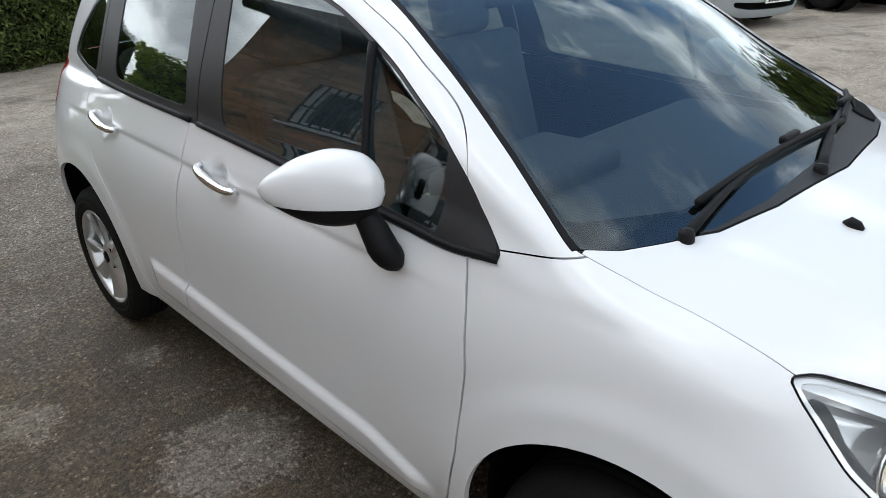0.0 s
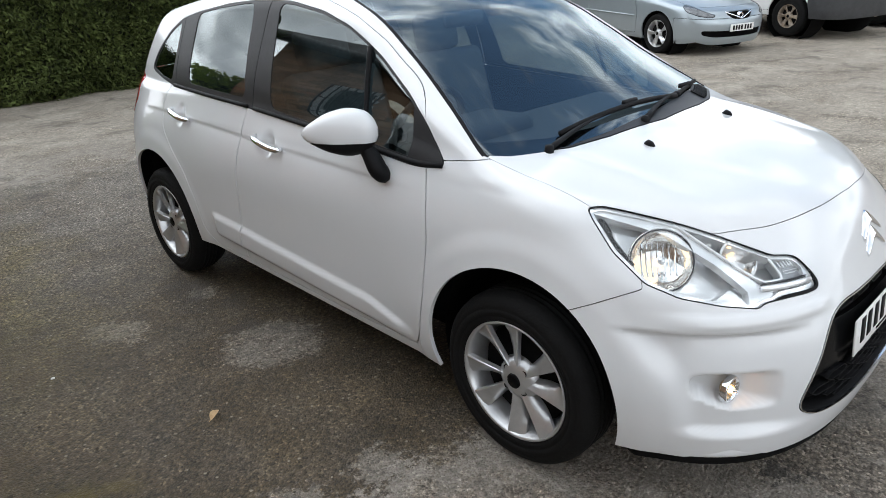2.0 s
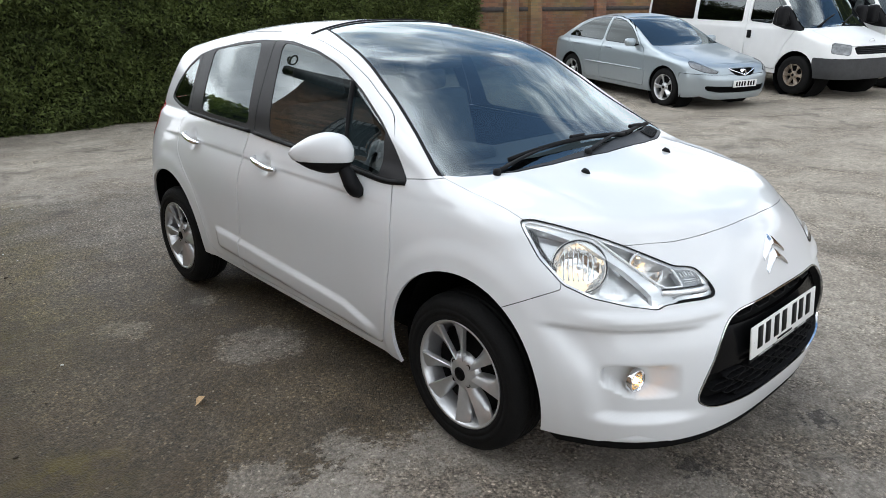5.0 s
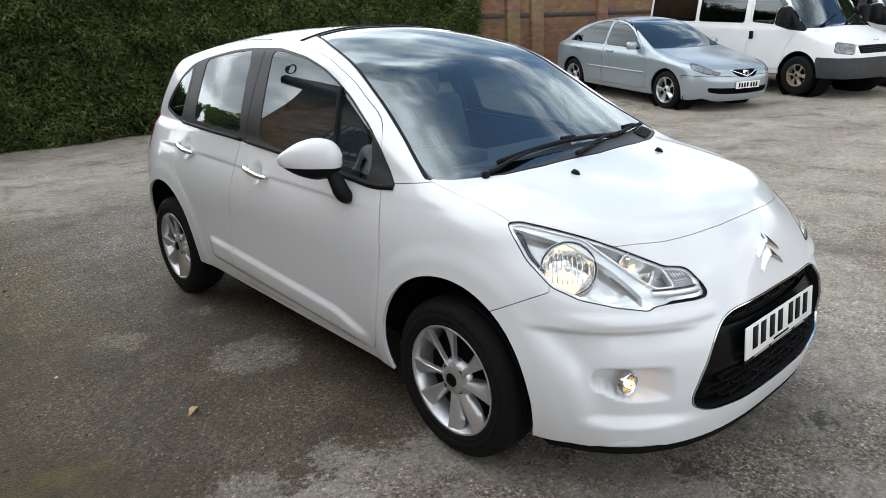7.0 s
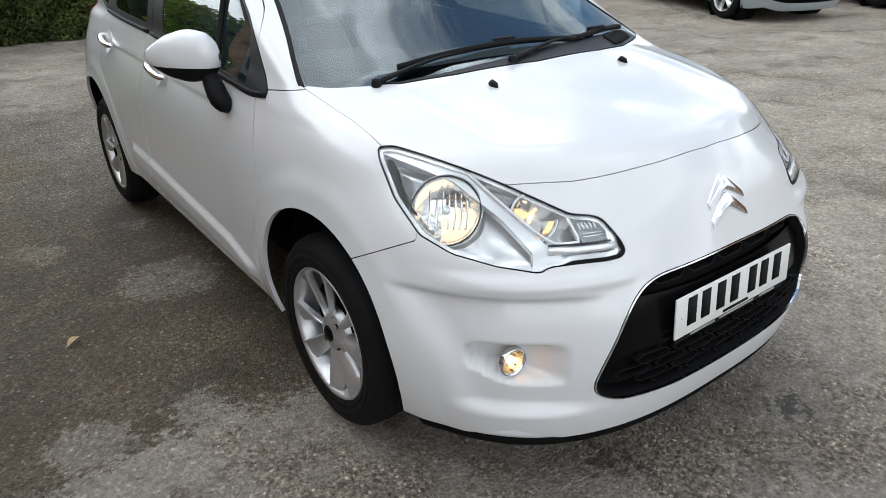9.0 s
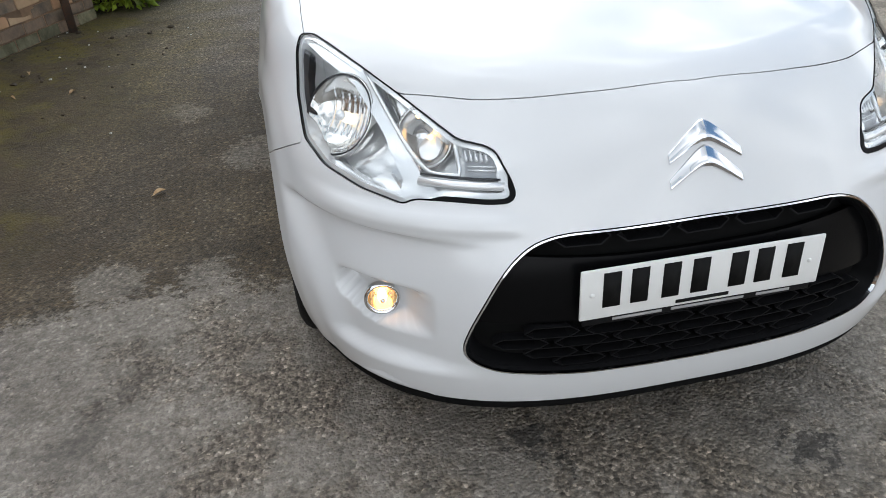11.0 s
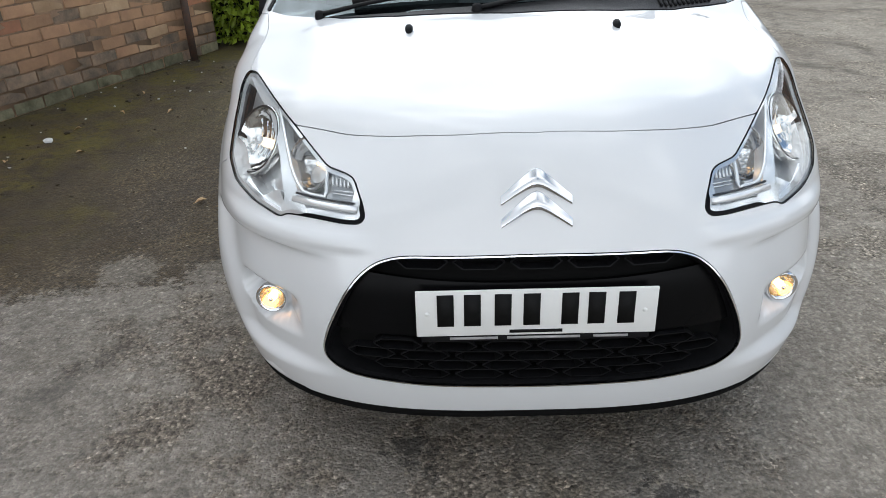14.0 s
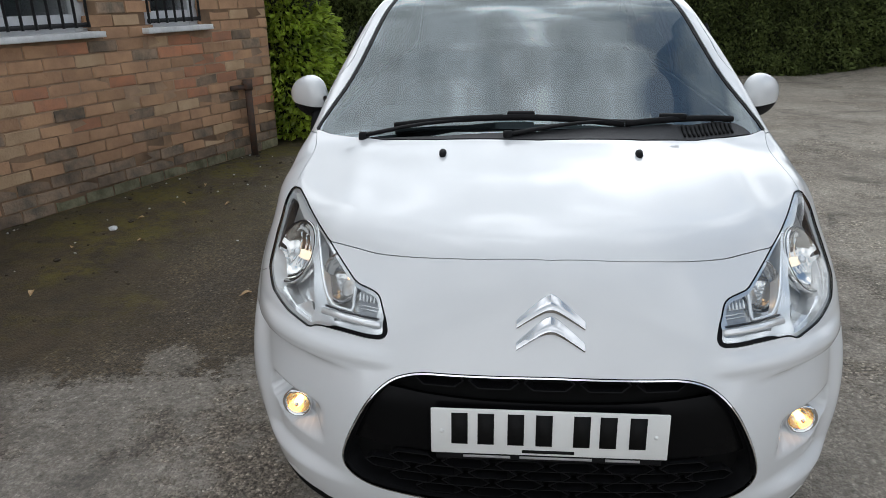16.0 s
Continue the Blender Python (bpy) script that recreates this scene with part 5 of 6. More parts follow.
def build_van():
    f = van_field
    turn = Matrix.Rotation(-SLOPE, 4, "Z")
    at = Matrix.Translation(Vector((11.48, 3.74, 0.05)) - turn @ Vector((-0.90, 0, 0))) @ turn @ Matrix.Rotation(math.atan(0.05), 4, "X")
    car = thing("minibus", "white minibus with dark grey bumper and dark windows", "van", at=at)
    far = lambda ok, d: np.where(ok, d, np.maximum(d, 0.05))  # noqa: E731
    side = lambda poly: lambda x, y, z: far(x > 0.5, within(y, z, rounded(poly, loops=1)))  # noqa: E731
    regions = (
        ("front_bumper", BUMPER_GREY, "dark grey plastic bumper", 0.012, lambda x, y, z: np.maximum.reduce([y + 0.36, z - 0.69]), True),
        ("headlight", LAMP_GREY, "clear rectangular headlight", 0.002, lambda x, y, z: far((y < 0) & (x > 0.4), within((x + y) * 0.7071, z, rounded([(-0.16, 0.75), (-0.17, 0.92), (0.16, 0.965), (0.17, 0.785)], loops=1))), False),
        ("grille", GLOSS_BLACK, "black slatted grille", -0.01, lambda x, y, z: far(y < -0.3, within(x, z, rounded([(-0.2, 0.77), (0.50, 0.77), (0.52, 0.89), (-0.2, 0.905)], loops=1))), True),
        ("windscreen", SCREEN_GLASS, "large raked windscreen", -0.004, lambda x, y, z: np.maximum.reduce([x - curve(z, (1.1, 0.86), (1.5, 0.82), (2.0, 0.74), (2.3, 0.68)), -0.16 + 0.16 * x * x - y, y - 0.86, 1.18 - z]), True),
        ("window_corner", BLACK_PLASTIC, "black corner carrying the door mirror", 0.006, side([(-0.04, 1.13), (0.16, 1.31), (0.40, 1.56), (0.60, 1.50), (0.62, 1.22), (0.30, 1.15)]), False),
        ("cab_window", DARK_GLASS, "dark cab window", -0.004, side([(0.42, 1.57), (0.66, 1.80), (1.15, 1.83), (1.15, 1.26), (0.63, 1.23), (0.61, 1.51)]), False),
        ("side_window", DARK_GLASS, "dark side window", -0.004, side([(1.34, 1.24), (1.34, 1.84), (2.55, 1.86), (2.55, 1.24)]), False),
        ("side_window", DARK_GLASS, "dark side window", -0.004, side([(2.65, 1.24), (2.65, 1.86), (4.0, 1.86), (4.0, 1.24)]), False),
        ("cab_door", VAN_WHITE, "", 0.0, side([(0.42, 0.42), (0.30, 0.85), (0.06, 1.18), (0.38, 1.56), (0.62, 1.86), (1.22, 1.9), (1.22, 0.42)]), False),
        ("bonnet", VAN_WHITE, "", 0.0, lambda x, y, z: np.maximum.reduce([x - 0.78, y + 0.20 - 0.16 * x * x, 0.90 - z]), True),
    )
    vehicle_panels(car, f, VAN_WHITE, (0, -1.15, 0.05), (1.2, 4.5, 2.5), (0.2, 3.9, 0.9), 0.036, 0.34, ((0.0, 0.36, 0.42), (2.95, 0.36, 0.42)), regions)
    for y in (0.0, 2.95):
        for s in (-1, 1):
            wheel(car, (s * 0.85, y, 0.345), s, 0.345, 0.20, 0.215, 6, 0.0, RUST_STEEL)
            shell = lathe([(0.02, s * 0.52), (0.46, s * 0.52), (0.46, s * 0.92)], 32)
            part("wheel_housing", ([(a, b + y, c + 0.36) for a, b, c in shell[0]], shell[1]), DARK, car)
    part("underbody", box((1.7, 4.6, 0.1), (0, 1.75, 0.38), 0.01), DARK, car)
    for s in (-1, 1):
        part("door_mirror", box((0.20, 0.16, 0.34), (s * 1.09, 0.30, 1.38), 0.05, None, 3), BLACK_PLASTIC, car, "tall black door mirror")
        part("mirror_arm", box((0.16, 0.06, 0.09), (s * 0.99, 0.26, 1.26), 0.02), BLACK_PLASTIC, car)
        part("door_handle", box((0.03, 0.09, 0.15), (s * (float(side_x(f, 1.12, 1.02)) + 0.008), 1.12, 1.02), 0.012, None, 2), BLACK_PLASTIC, car)
    for k in range(4):
        z = 0.79 + 0.03 * k
        part("grille_slat", tube([(x, float(front_y(f, abs(x), z)) - 0.002, z) for x in np.linspace(-0.5, 0.5, 9)], 0.006, 6), BLACK_PLASTIC, car)
    badge = lathe([(0.0, -0.012), (0.05, -0.010), (0.06, 0.0)], 20, "y")
    part("badge", move(badge, Matrix.Translation((0, float(front_y(f, 0, 0.98)), 0.98)) @ Matrix.Diagonal((1.4, 1, 0.7, 1))), SATIN, car)
    for a, b in (((-0.6, -0.12), (0.05, 0.06)), ((0.1, -0.12), (0.62, 0.10))):
        pts = [(a[0] + k * (b[0] - a[0]), a[1] + k * (b[1] - a[1]) + 0.05) for k in np.linspace(0, 1, 6)]
        part("wiper", tube([(x, y, float(top_z(f, abs(x), y)) + 0.02) for x, y in pts], 0.014, 6), BLACK_PLASTIC, car)
    tagged(copy_thing(car, at @ Matrix.Translation((2.55, 0.0, 0.0))), "white minibus parked alongside a twin", group="parked minibuses")
    tagged(car, group="parked minibuses")


# ---------------------------------------------------------------- ground
def tarmac():
    m = bpy.data.materials.new("worn_tarmac")
    m.use_nodes = True
    n, l = m.node_tree.nodes, m.node_tree.links
    b = n["Principled BSDF"]
    at = n.new("ShaderNodeTexCoord").outputs["Object"]

    def noise_of(scale, detail=6.0, rough=0.6, vector=at):
        t = n.new("ShaderNodeTexNoise")
        t.inputs["Scale"].default_value, t.inputs["Detail"].default_value, t.inputs["Roughness"].default_value = scale, detail, rough
        l.new(vector, t.inputs["Vector"])
        return t.outputs["Fac"]

    def ramp(fac, *stops):
        r = n.new("ShaderNodeValToRGB")
        while len(r.color_ramp.elements) < len(stops):
            r.color_ramp.elements.new(0.5)
        for e, (p, c) in zip(r.color_ramp.elements, stops):
            e.position, e.color = p, (*(c if isinstance(c, tuple) else (c, c, c)), 1)
        l.new(fac, r.inputs[0])
        return r.outputs[0]

    def maths(op, a, bb=None, clamp=False):
        k = n.new("ShaderNodeMath")
        k.operation, k.use_clamp = op, clamp
        for i, v in enumerate((a, bb)):
            if isinstance(v, (int, float)):
                k.inputs[i].default_value = v
            elif v is not None:
                l.new(v, k.inputs[i])
        return k.outputs[0]

    def mix(fac, a, bb, kind="MIX"):
        k = n.new("ShaderNodeMix")
        k.data_type, k.blend_type = "RGBA", kind
        for i, v in ((0, fac), (6, a), (7, bb)):
            if isinstance(v, tuple):
                k.inputs[i].default_value = (*v, 1)
            elif isinstance(v, (int, float)):
                k.inputs[i].default_value = v
            else:
                l.new(v, k.inputs[i])
        return k.outputs[2]

    sep = n.new("ShaderNodeSeparateXYZ")
    l.new(at, sep.inputs[0])
    x, y = sep.outputs["X"], sep.outputs["Y"]
    wander = maths("MULTIPLY", maths("SUBTRACT", noise_of(1.3, 7.0), 0.5), 1.9)
    fine = maths("MULTIPLY", maths("SUBTRACT", noise_of(7.0, 8.0, 0.75), 0.5), 0.9)
    wander = maths("ADD", wander, fine)
    ragged = maths("MULTIPLY", maths("SUBTRACT", noise_of(28.0, 7.0, 0.8), 0.5), 0.5)

    def span(v, lo, hi, soft, loose=1.0):
        """1 between lo and hi, with wandering edges."""
        v = maths("ADD", maths("ADD", v, ragged), maths("MULTIPLY", wander, loose))
        a = maths("DIVIDE", maths("SUBTRACT", v, lo), soft, True)
        c = maths("DIVIDE", maths("SUBTRACT", hi, v), soft, True)
        return maths("MULTIPLY", a, c)

    damp = maths("MULTIPLY", span(x, -5.5, 0.9, 0.2), span(y, 0.2, 5.4, 0.07, 0.32))
    puddled = maths("MULTIPLY", ramp(noise_of(0.55, 7.0, 0.7), (0.56, 0.0), (0.60, 1.0)), 0.35)
    damp = maths("MAXIMUM", damp, puddled)

    def spot(cx, cy, r):
        d = maths("SQRT", maths("ADD", maths("POWER", maths("SUBTRACT", x, cx), 2.0), maths("POWER", maths("SUBTRACT", y, cy), 2.0)))
        d = maths("ADD", maths("ADD", d, maths("MULTIPLY", ragged, 0.6)), maths("MULTIPLY", wander, 0.3))
        return maths("DIVIDE", maths("SUBTRACT", r, d), 0.02, True)

    for cx, cy, r in ((-0.89, 2.07, 0.11), (-0.92, 1.36, 0.20), (-1.32, 2.0, 0.13), (-1.45, 0.33, 0.17), (-1.15, 0.31, 0.12)):
        damp = maths("SUBTRACT", damp, maths("MULTIPLY", spot(cx, cy, r), 0.75), True)
    grit = n.new("ShaderNodeTexVoronoi")
    grit.inputs["Scale"].default_value = 115.0
    l.new(at, grit.inputs["Vector"])
    stones = ramp(grit.outputs["Color"], (0.06, 0.36), (0.4, 0.82), (0.8, 1.2), (0.96, 2.4))
    # a smooth grey film lies over the coarse brown aggregate, worn through in ragged patches
    film = ramp(noise_of(1.5, 10.0, 0.78), (0.44, 0.0), (0.50, 1.0))
    bare = ramp(noise_of(1.1, 9.0, 0.72), (0.30, (0.165, 0.138, 0.110)), (0.70, (0.285, 0.243, 0.196)))
    smooth = ramp(noise_of(2.0, 9.0, 0.72), (0.30, (0.222, 0.197, 0.167)), (0.70, (0.322, 0.289, 0.248)))
    dry = mix(film, bare, smooth)
    film = maths("MULTIPLY", film, maths("SUBTRACT", 1.0, damp))
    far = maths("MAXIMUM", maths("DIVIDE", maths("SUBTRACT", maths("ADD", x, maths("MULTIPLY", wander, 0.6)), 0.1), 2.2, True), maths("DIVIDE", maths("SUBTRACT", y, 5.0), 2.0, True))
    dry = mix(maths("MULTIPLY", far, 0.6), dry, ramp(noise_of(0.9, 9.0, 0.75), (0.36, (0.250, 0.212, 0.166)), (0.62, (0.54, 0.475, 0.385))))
    wet = ramp(noise_of(2.4, 9.0, 0.75), (0.3, (0.038, 0.028, 0.016)), (0.5, (0.079, 0.058, 0.033)), (0.7, (0.140, 0.105, 0.061)))
    damp = maths("MULTIPLY", damp, ramp(noise_of(3.3, 9.0, 0.8), (0.36, 0.78), (0.56, 1.0)))
    drier = maths("MULTIPLY", maths("DIVIDE", maths("SUBTRACT", maths("ADD", y, wander), 2.3), 1.4, True), 0.62)
    damp = maths("MULTIPLY", damp, maths("SUBTRACT", 1.0, drier))
    base = mix(damp, dry, wet)
    algae = maths("MULTIPLY", span(x, -6.0, -1.05, 0.5), span(y, 1.5, 6.0, 0.8))
    algae = maths("MULTIPLY", algae, ramp(noise_of(1.9, 9.0, 0.8), (0.38, 0.15), (0.60, 0.75)))
    base = mix(algae, base, (0.185, 0.148, 0.062))
    base = mix(1.0, base, ramp(noise_of(13.0, 6.0, 0.8), (0.34, 0.72), (0.66, 1.25)), "MULTIPLY")
    base = mix(maths("SUBTRACT", 1.0, maths("MULTIPLY", film, 0.7)), base, mix(1.0, base, ramp(noise_of(52.0, 4.0, 0.7), (0.34, 0.48), (0.5, 0.95), (0.66, 1.6)), "MULTIPLY"))
    base = mix(maths("SUBTRACT", 1.0, maths("MULTIPLY", film, 0.62)), base, mix(1.0, base, stones, "MULTIPLY"))
    base = mix(maths("MULTIPLY", ramp(noise_of(34.0, 6.0, 0.85), (0.44, 0.0), (0.60, 1.0)), 0.28), base, (0.060, 0.050, 0.038))
    fleck = n.new("ShaderNodeTexVoronoi")
    fleck.inputs["Scale"].default_value = 62.0
    l.new(at, fleck.inputs["Vector"])
    light = maths("MULTIPLY", ramp(fleck.outputs["Color"], (0.86, 0.0), (0.90, 1.0)), ramp(fleck.outputs["Distance"], (0.25, 0.8), (0.45, 0.0)))
    base = mix(light, base, (0.33, 0.29, 0.225))
    # stained seams and worn edges of old patches, wandering across the yard
    bent = n.new("ShaderNodeMix")
    bent.data_type, bent.blend_type = "RGBA", "ADD"
    bent.inputs[0].default_value = 0.9
    warp = n.new("ShaderNodeTexNoise")
    warp.inputs["Scale"].default_value, warp.inputs["Detail"].default_value = 1.6, 7.0
    l.new(at, warp.inputs["Vector"])
    l.new(at, bent.inputs[6])
    l.new(warp.outputs["Color"], bent.inputs[7])
    cells = n.new("ShaderNodeTexVoronoi")
    cells.feature = "DISTANCE_TO_EDGE"
    cells.inputs["Scale"].default_value = 0.55
    l.new(bent.outputs[2], cells.inputs["Vector"])
    seams = maths("MULTIPLY", ramp(cells.outputs["Distance"], (0.0, 1.0), (0.055, 0.0)), ramp(noise_of(1.7, 6.0, 0.7), (0.46, 0.0), (0.58, 0.55)))
    base = mix(seams, base, (0.060, 0.054, 0.047))
    smudge = maths("MULTIPLY", ramp(noise_of(2.9, 8.0, 0.8), (0.56, 0.0), (0.66, 0.26)), ramp(noise_of(0.35, 3.0), (0.42, 0.0), (0.58, 1.0)))
    base = mix(smudge, base, (0.075, 0.066, 0.056))
    dirt = maths("MULTIPLY", span(x, -5.0, -1.55, 0.6), ramp(noise_of(6.0, 8.0, 0.8), (0.34, 0.40), (0.58, 0.92)))
    base = mix(dirt, base, mix(ramp(noise_of(3.2, 7.0, 0.75), (0.40, 0.0), (0.62, 1.0)), (0.030, 0.022, 0.013), (0.080, 0.056, 0.030)))
    moss = maths("MULTIPLY", span(x, -4.2, -1.65, 0.6), span(y, 0.3, 6.5, 0.5))
    moss = maths("MULTIPLY", moss, maths("MULTIPLY", ramp(noise_of(1.7, 4.0, 0.6), (0.42, 0.15), (0.58, 1.0)), ramp(noise_of(7.0, 9.0, 0.8), (0.46, 0.0), (0.56, 0.9))))
    base = mix(moss, base, (0.125, 0.100, 0.016))
    for cx, cy, r in ((-2.3, 1.9, 0.12), (-2.62, 2.75, 0.20), (-2.35, 3.5, 0.20), (-2.05, 1.5, 0.08), (-2.9, 2.0, 0.17), (-2.15, 4.3, 0.25), (-2.2, 2.35, 0.10)):
        base = mix(maths("MULTIPLY", spot(cx, cy, r), ramp(noise_of(22.0, 6.0, 0.8), (0.42, 0.05), (0.58, 0.75))), base, (0.140, 0.118, 0.018))
    oil = maths("MAXIMUM", spot(-0.30, -0.66, 0.045), spot(0.33, -0.86, 0.06))
    base = mix(maths("MULTIPLY", oil, 0.7), base, (0.02, 0.019, 0.018))
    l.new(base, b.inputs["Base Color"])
    l.new(ramp(damp, (0.0, 0.9), (1.0, 0.62)), b.inputs["Roughness"])
    b.inputs["Specular IOR Level"].default_value = 0.35
    relief = n.new("ShaderNodeBump")
    relief.inputs["Strength"].default_value, relief.inputs["Distance"].default_value = 0.85, 0.007
    height = maths("ADD", maths("MULTIPLY", grit.outputs["Distance"], -1.0), maths("MULTIPLY", noise_of(160.0, 3.0), 0.8))
    l.new(height, relief.inputs["Height"])
    l.new(relief.outputs[0], b.inputs["Normal"])
    return m


SLOPE = radians(17)


def rise_of(x, y):
    """The yard climbs gently where the other vehicles stand."""
    along = (x - 8.74) * math.sin(SLOPE) + (y - 4.79) * math.cos(SLOPE)
    return 0.06 * max(0.0, along + 0.3) * min(1.0, max(0.0, (x - 5.0) / 3.0))


def build_ground():
    bm = bmesh.new()
    xs = [-150, -60, -30, -16] + [-10 + 0.5 * i for i in range(61)] + [24, 30, 60, 150]
    ys = [-150, -60, -30, -14] + [-8 + 0.5 * i for i in range(53)] + [22, 30, 60, 150]
    grid = [[bm.verts.new((x, y, rise_of(x, min(y, 14.0)) if x < 30 else rise_of(24, min(y, 14)) )) for y in ys] for x in xs]
    for i in range(len(xs) - 1):
        for j in range(len(ys) - 1):
            bm.faces.new((grid[i][j], grid[i + 1][j], grid[i + 1][j + 1], grid[i][j + 1]))
    tagged(part("ground", bm, tarmac()), "worn patchy grey tarmac, damp and mossy near the wall", "ground", kind="structure")


build_ground()

# ---------------------------------------------------------------- greenery
LEAF_DARK = material("hedge_leaf", (0.112, 0.142, 0.045), 0.92, scale=1.6, colour2=(0.052, 0.067, 0.022), island=0.6, spec=0.12)
LEAF_TREE = material("tree_leaf", (0.15, 0.17, 0.035), 0.7, scale=1.2, colour2=(0.06, 0.085, 0.02), island=0.5)
LEAF_LAUREL = material("laurel_leaf", (0.42, 0.53, 0.07), 0.36, scale=6.0, colour2=(0.17, 0.25, 0.03), island=0.5)
# near-black: the shade deep among the leaves, put into the colour
SHADY_CORE = material("shady_core", (0.026, 0.032, 0.012), 0.95, scale=5.0, colour2=(0.010, 0.013, 0.006), bump=0.8, bump_scale=9)
DEAD_LEAF = material("dead_leaf", (0.58, 0.42, 0.24), 0.7, scale=40.0, colour2=(0.40, 0.25, 0.12))
TWIG = material("twig", (0.06, 0.045, 0.03), 0.9, vary=0.4, scale=30)


def let_light_through(m, share):
    """Thin leaves pass some of the light that falls on their far side."""
    n, l = m.node_tree.nodes, m.node_tree.links
    b, back, both = n["Principled BSDF"], n.new("ShaderNodeBsdfTranslucent"), n.new("ShaderNodeMixShader")
    both.inputs[0].default_value = share
    l.new(b.inputs["Base Color"].links[0].from_socket, back.inputs["Color"])
    l.new(b.outputs[0], both.inputs[1])
    l.new(back.outputs[0], both.inputs[2])
    l.new(both.outputs[0], n["Material Output"].inputs["Surface"])


let_light_through(LEAF_LAUREL, 0.4)
let_light_through(LEAF_TREE, 0.4)


def leaf_cloud(places, rng, size, long=1.6, droop=0.2, fold=0.25):
    """Small folded leaves at (point, outward) places, as one mesh."""
    vs, fs = [], []
    for p, out in places:
        d = Vector(out) + Vector([rng.uniform(-0.8, 0.8) for _ in range(3)]) + Vector((0, 0, -droop))
        d.normalize()
        u = d.cross(Vector((rng.uniform(-1, 1), rng.uniform(-1, 1), rng.uniform(-1, 1)))).normalized()
        w = u.cross(d)
        a = size * rng.uniform(0.6, 1.3)
        p = Vector(p)
        k = len(vs)
        vs += [p, p + d * a * long * 0.5 + u * a * 0.5 + w * a * fold, p + d * a * long, p + d * a * long * 0.5 - u * a * 0.5 + w * a * fold]
        fs += [(k, k + 1, k + 2), (k, k + 2, k + 3)]
    return vs, fs


def build_hedge():
    rng = random.Random(4)
    hedge = thing("hedge", "tall dense dark green clipped conifer hedge", "hedge")
    x0, x1, y0, high = -3.3, 9.75, 10.3, 2.6
    nx, nz = 66, 15
    bm = bmesh.new()
    face = [[bm.verts.new((x0 + (x1 - x0) * i / nx, y0 + 0.12 + 0.22 * noise.noise(Vector((i * 0.35, j * 0.4, 2.0))) + (0.5 if j == nz else 0), high * j / nz)) for j in range(nz + 1)] for i in range(nx + 1)]
    back = [[bm.verts.new((x0 + (x1 - x0) * i / nx, y0 + 1.3, z)) for z in (0, high)] for i in range(nx + 1)]
    for i in range(nx):
        for j in range(nz):
            bm.faces.new((face[i][j], face[i + 1][j], face[i + 1][j + 1], face[i][j + 1]))
        bm.faces.new((face[i][nz], face[i + 1][nz], back[i + 1][1], back[i][1]))
        bm.faces.new((back[i][1], back[i + 1][1], back[i + 1][0], back[i][0]))
    for i in (0, nx):
        bm.faces.new([*face[i], back[i][1], back[i][0]])
    # solid backing behind the leaves, painted as dark as their inner shade
    part("hedge_body", bm, SHADY_CORE, hedge)
    places = []
    for _ in range(105000):
        x, z = rng.uniform(x0, x1), high * rng.random()
        i, j = (x - x0) / (x1 - x0) * nx, z / high * nz
        y = y0 + 0.10 + 0.22 * noise.noise(Vector((i * 0.35, j * 0.4, 2.0))) - rng.random() ** 2 * 0.13 - 0.11 * noise.noise(Vector((x * 2.6, z * 3.4, 7.0)))
        places.append(((x, y, max(z, 0.03)), (0.0, -0.8, 0.35)))
    for _ in range(5000):
        places.append(((x1 + rng.uniform(-0.05, 0.12), rng.uniform(y0, y0 + 1.2), rng.uniform(0.03, high)), (0.9, -0.2, 0.2)))
    tagged(part("foliage", leaf_cloud(places, rng, 0.030, 3.2, 0.5, 0.15), LEAF_DARK, hedge, smooth=False), kind="stuff")


def build_bush():
    rng = random.Random(9)
    bush = thing("laurel_bush", "bright green glossy laurel bush at the wall's end", "bush")
    stems, places = [], []
    cx, cy = -2.31, 5.24
    for k in range(14):
        a, r = rng.uniform(0, 6.28), rng.uniform(0.1, 0.42)
        top = (cx + r * math.cos(a), cy + r * math.sin(a), rng.uniform(1.0, 1.65))
        stems.append(tube(spline([(cx + 0.1 * math.cos(a), cy + 0.1 * math.sin(a), 0.0), (cx + 0.6 * r * math.cos(a), cy + 0.6 * r * math.sin(a), 0.6), top], 8), [0.016 - 0.0015 * i for i in range(8)], 6))
    for stem in stems:
        part("stem", stem, TWIG, bush)
    # added dark solid that blocks the view through and paints the inner shade
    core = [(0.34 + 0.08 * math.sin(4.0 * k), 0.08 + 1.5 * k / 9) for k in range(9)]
    part("bush_core", move(lathe([*core, (0.0, 1.62)], 20, "z"), Matrix.Translation((cx, cy, 0))), SHADY_CORE, bush)
    while len(places) < 11000:
        z = rng.uniform(0.06, 1.8)
        rad = 0.50 + 0.14 * math.sin(z * 3.1 + 0.5) + 0.10 * noise.noise(Vector((z * 2.0, 3.0, 0.0))) - 0.25 * max(0, 0.3 - z)
        a = rng.uniform(0, 6.28)
        rad *= 1 + 0.28 * noise.noise(Vector((math.cos(a) * 1.7, math.sin(a) * 1.7, z * 2.3)))
        q = rad * (1 - 0.45 * rng.random() ** 2)
        places.append(((cx + q * math.cos(a), cy + q * math.sin(a), z), (math.cos(a), math.sin(a), 0.15)))
    tagged(part("foliage", leaf_cloud(places, rng, 0.05, 2.0, 0.5), LEAF_LAUREL, bush, smooth=False), kind="stuff")


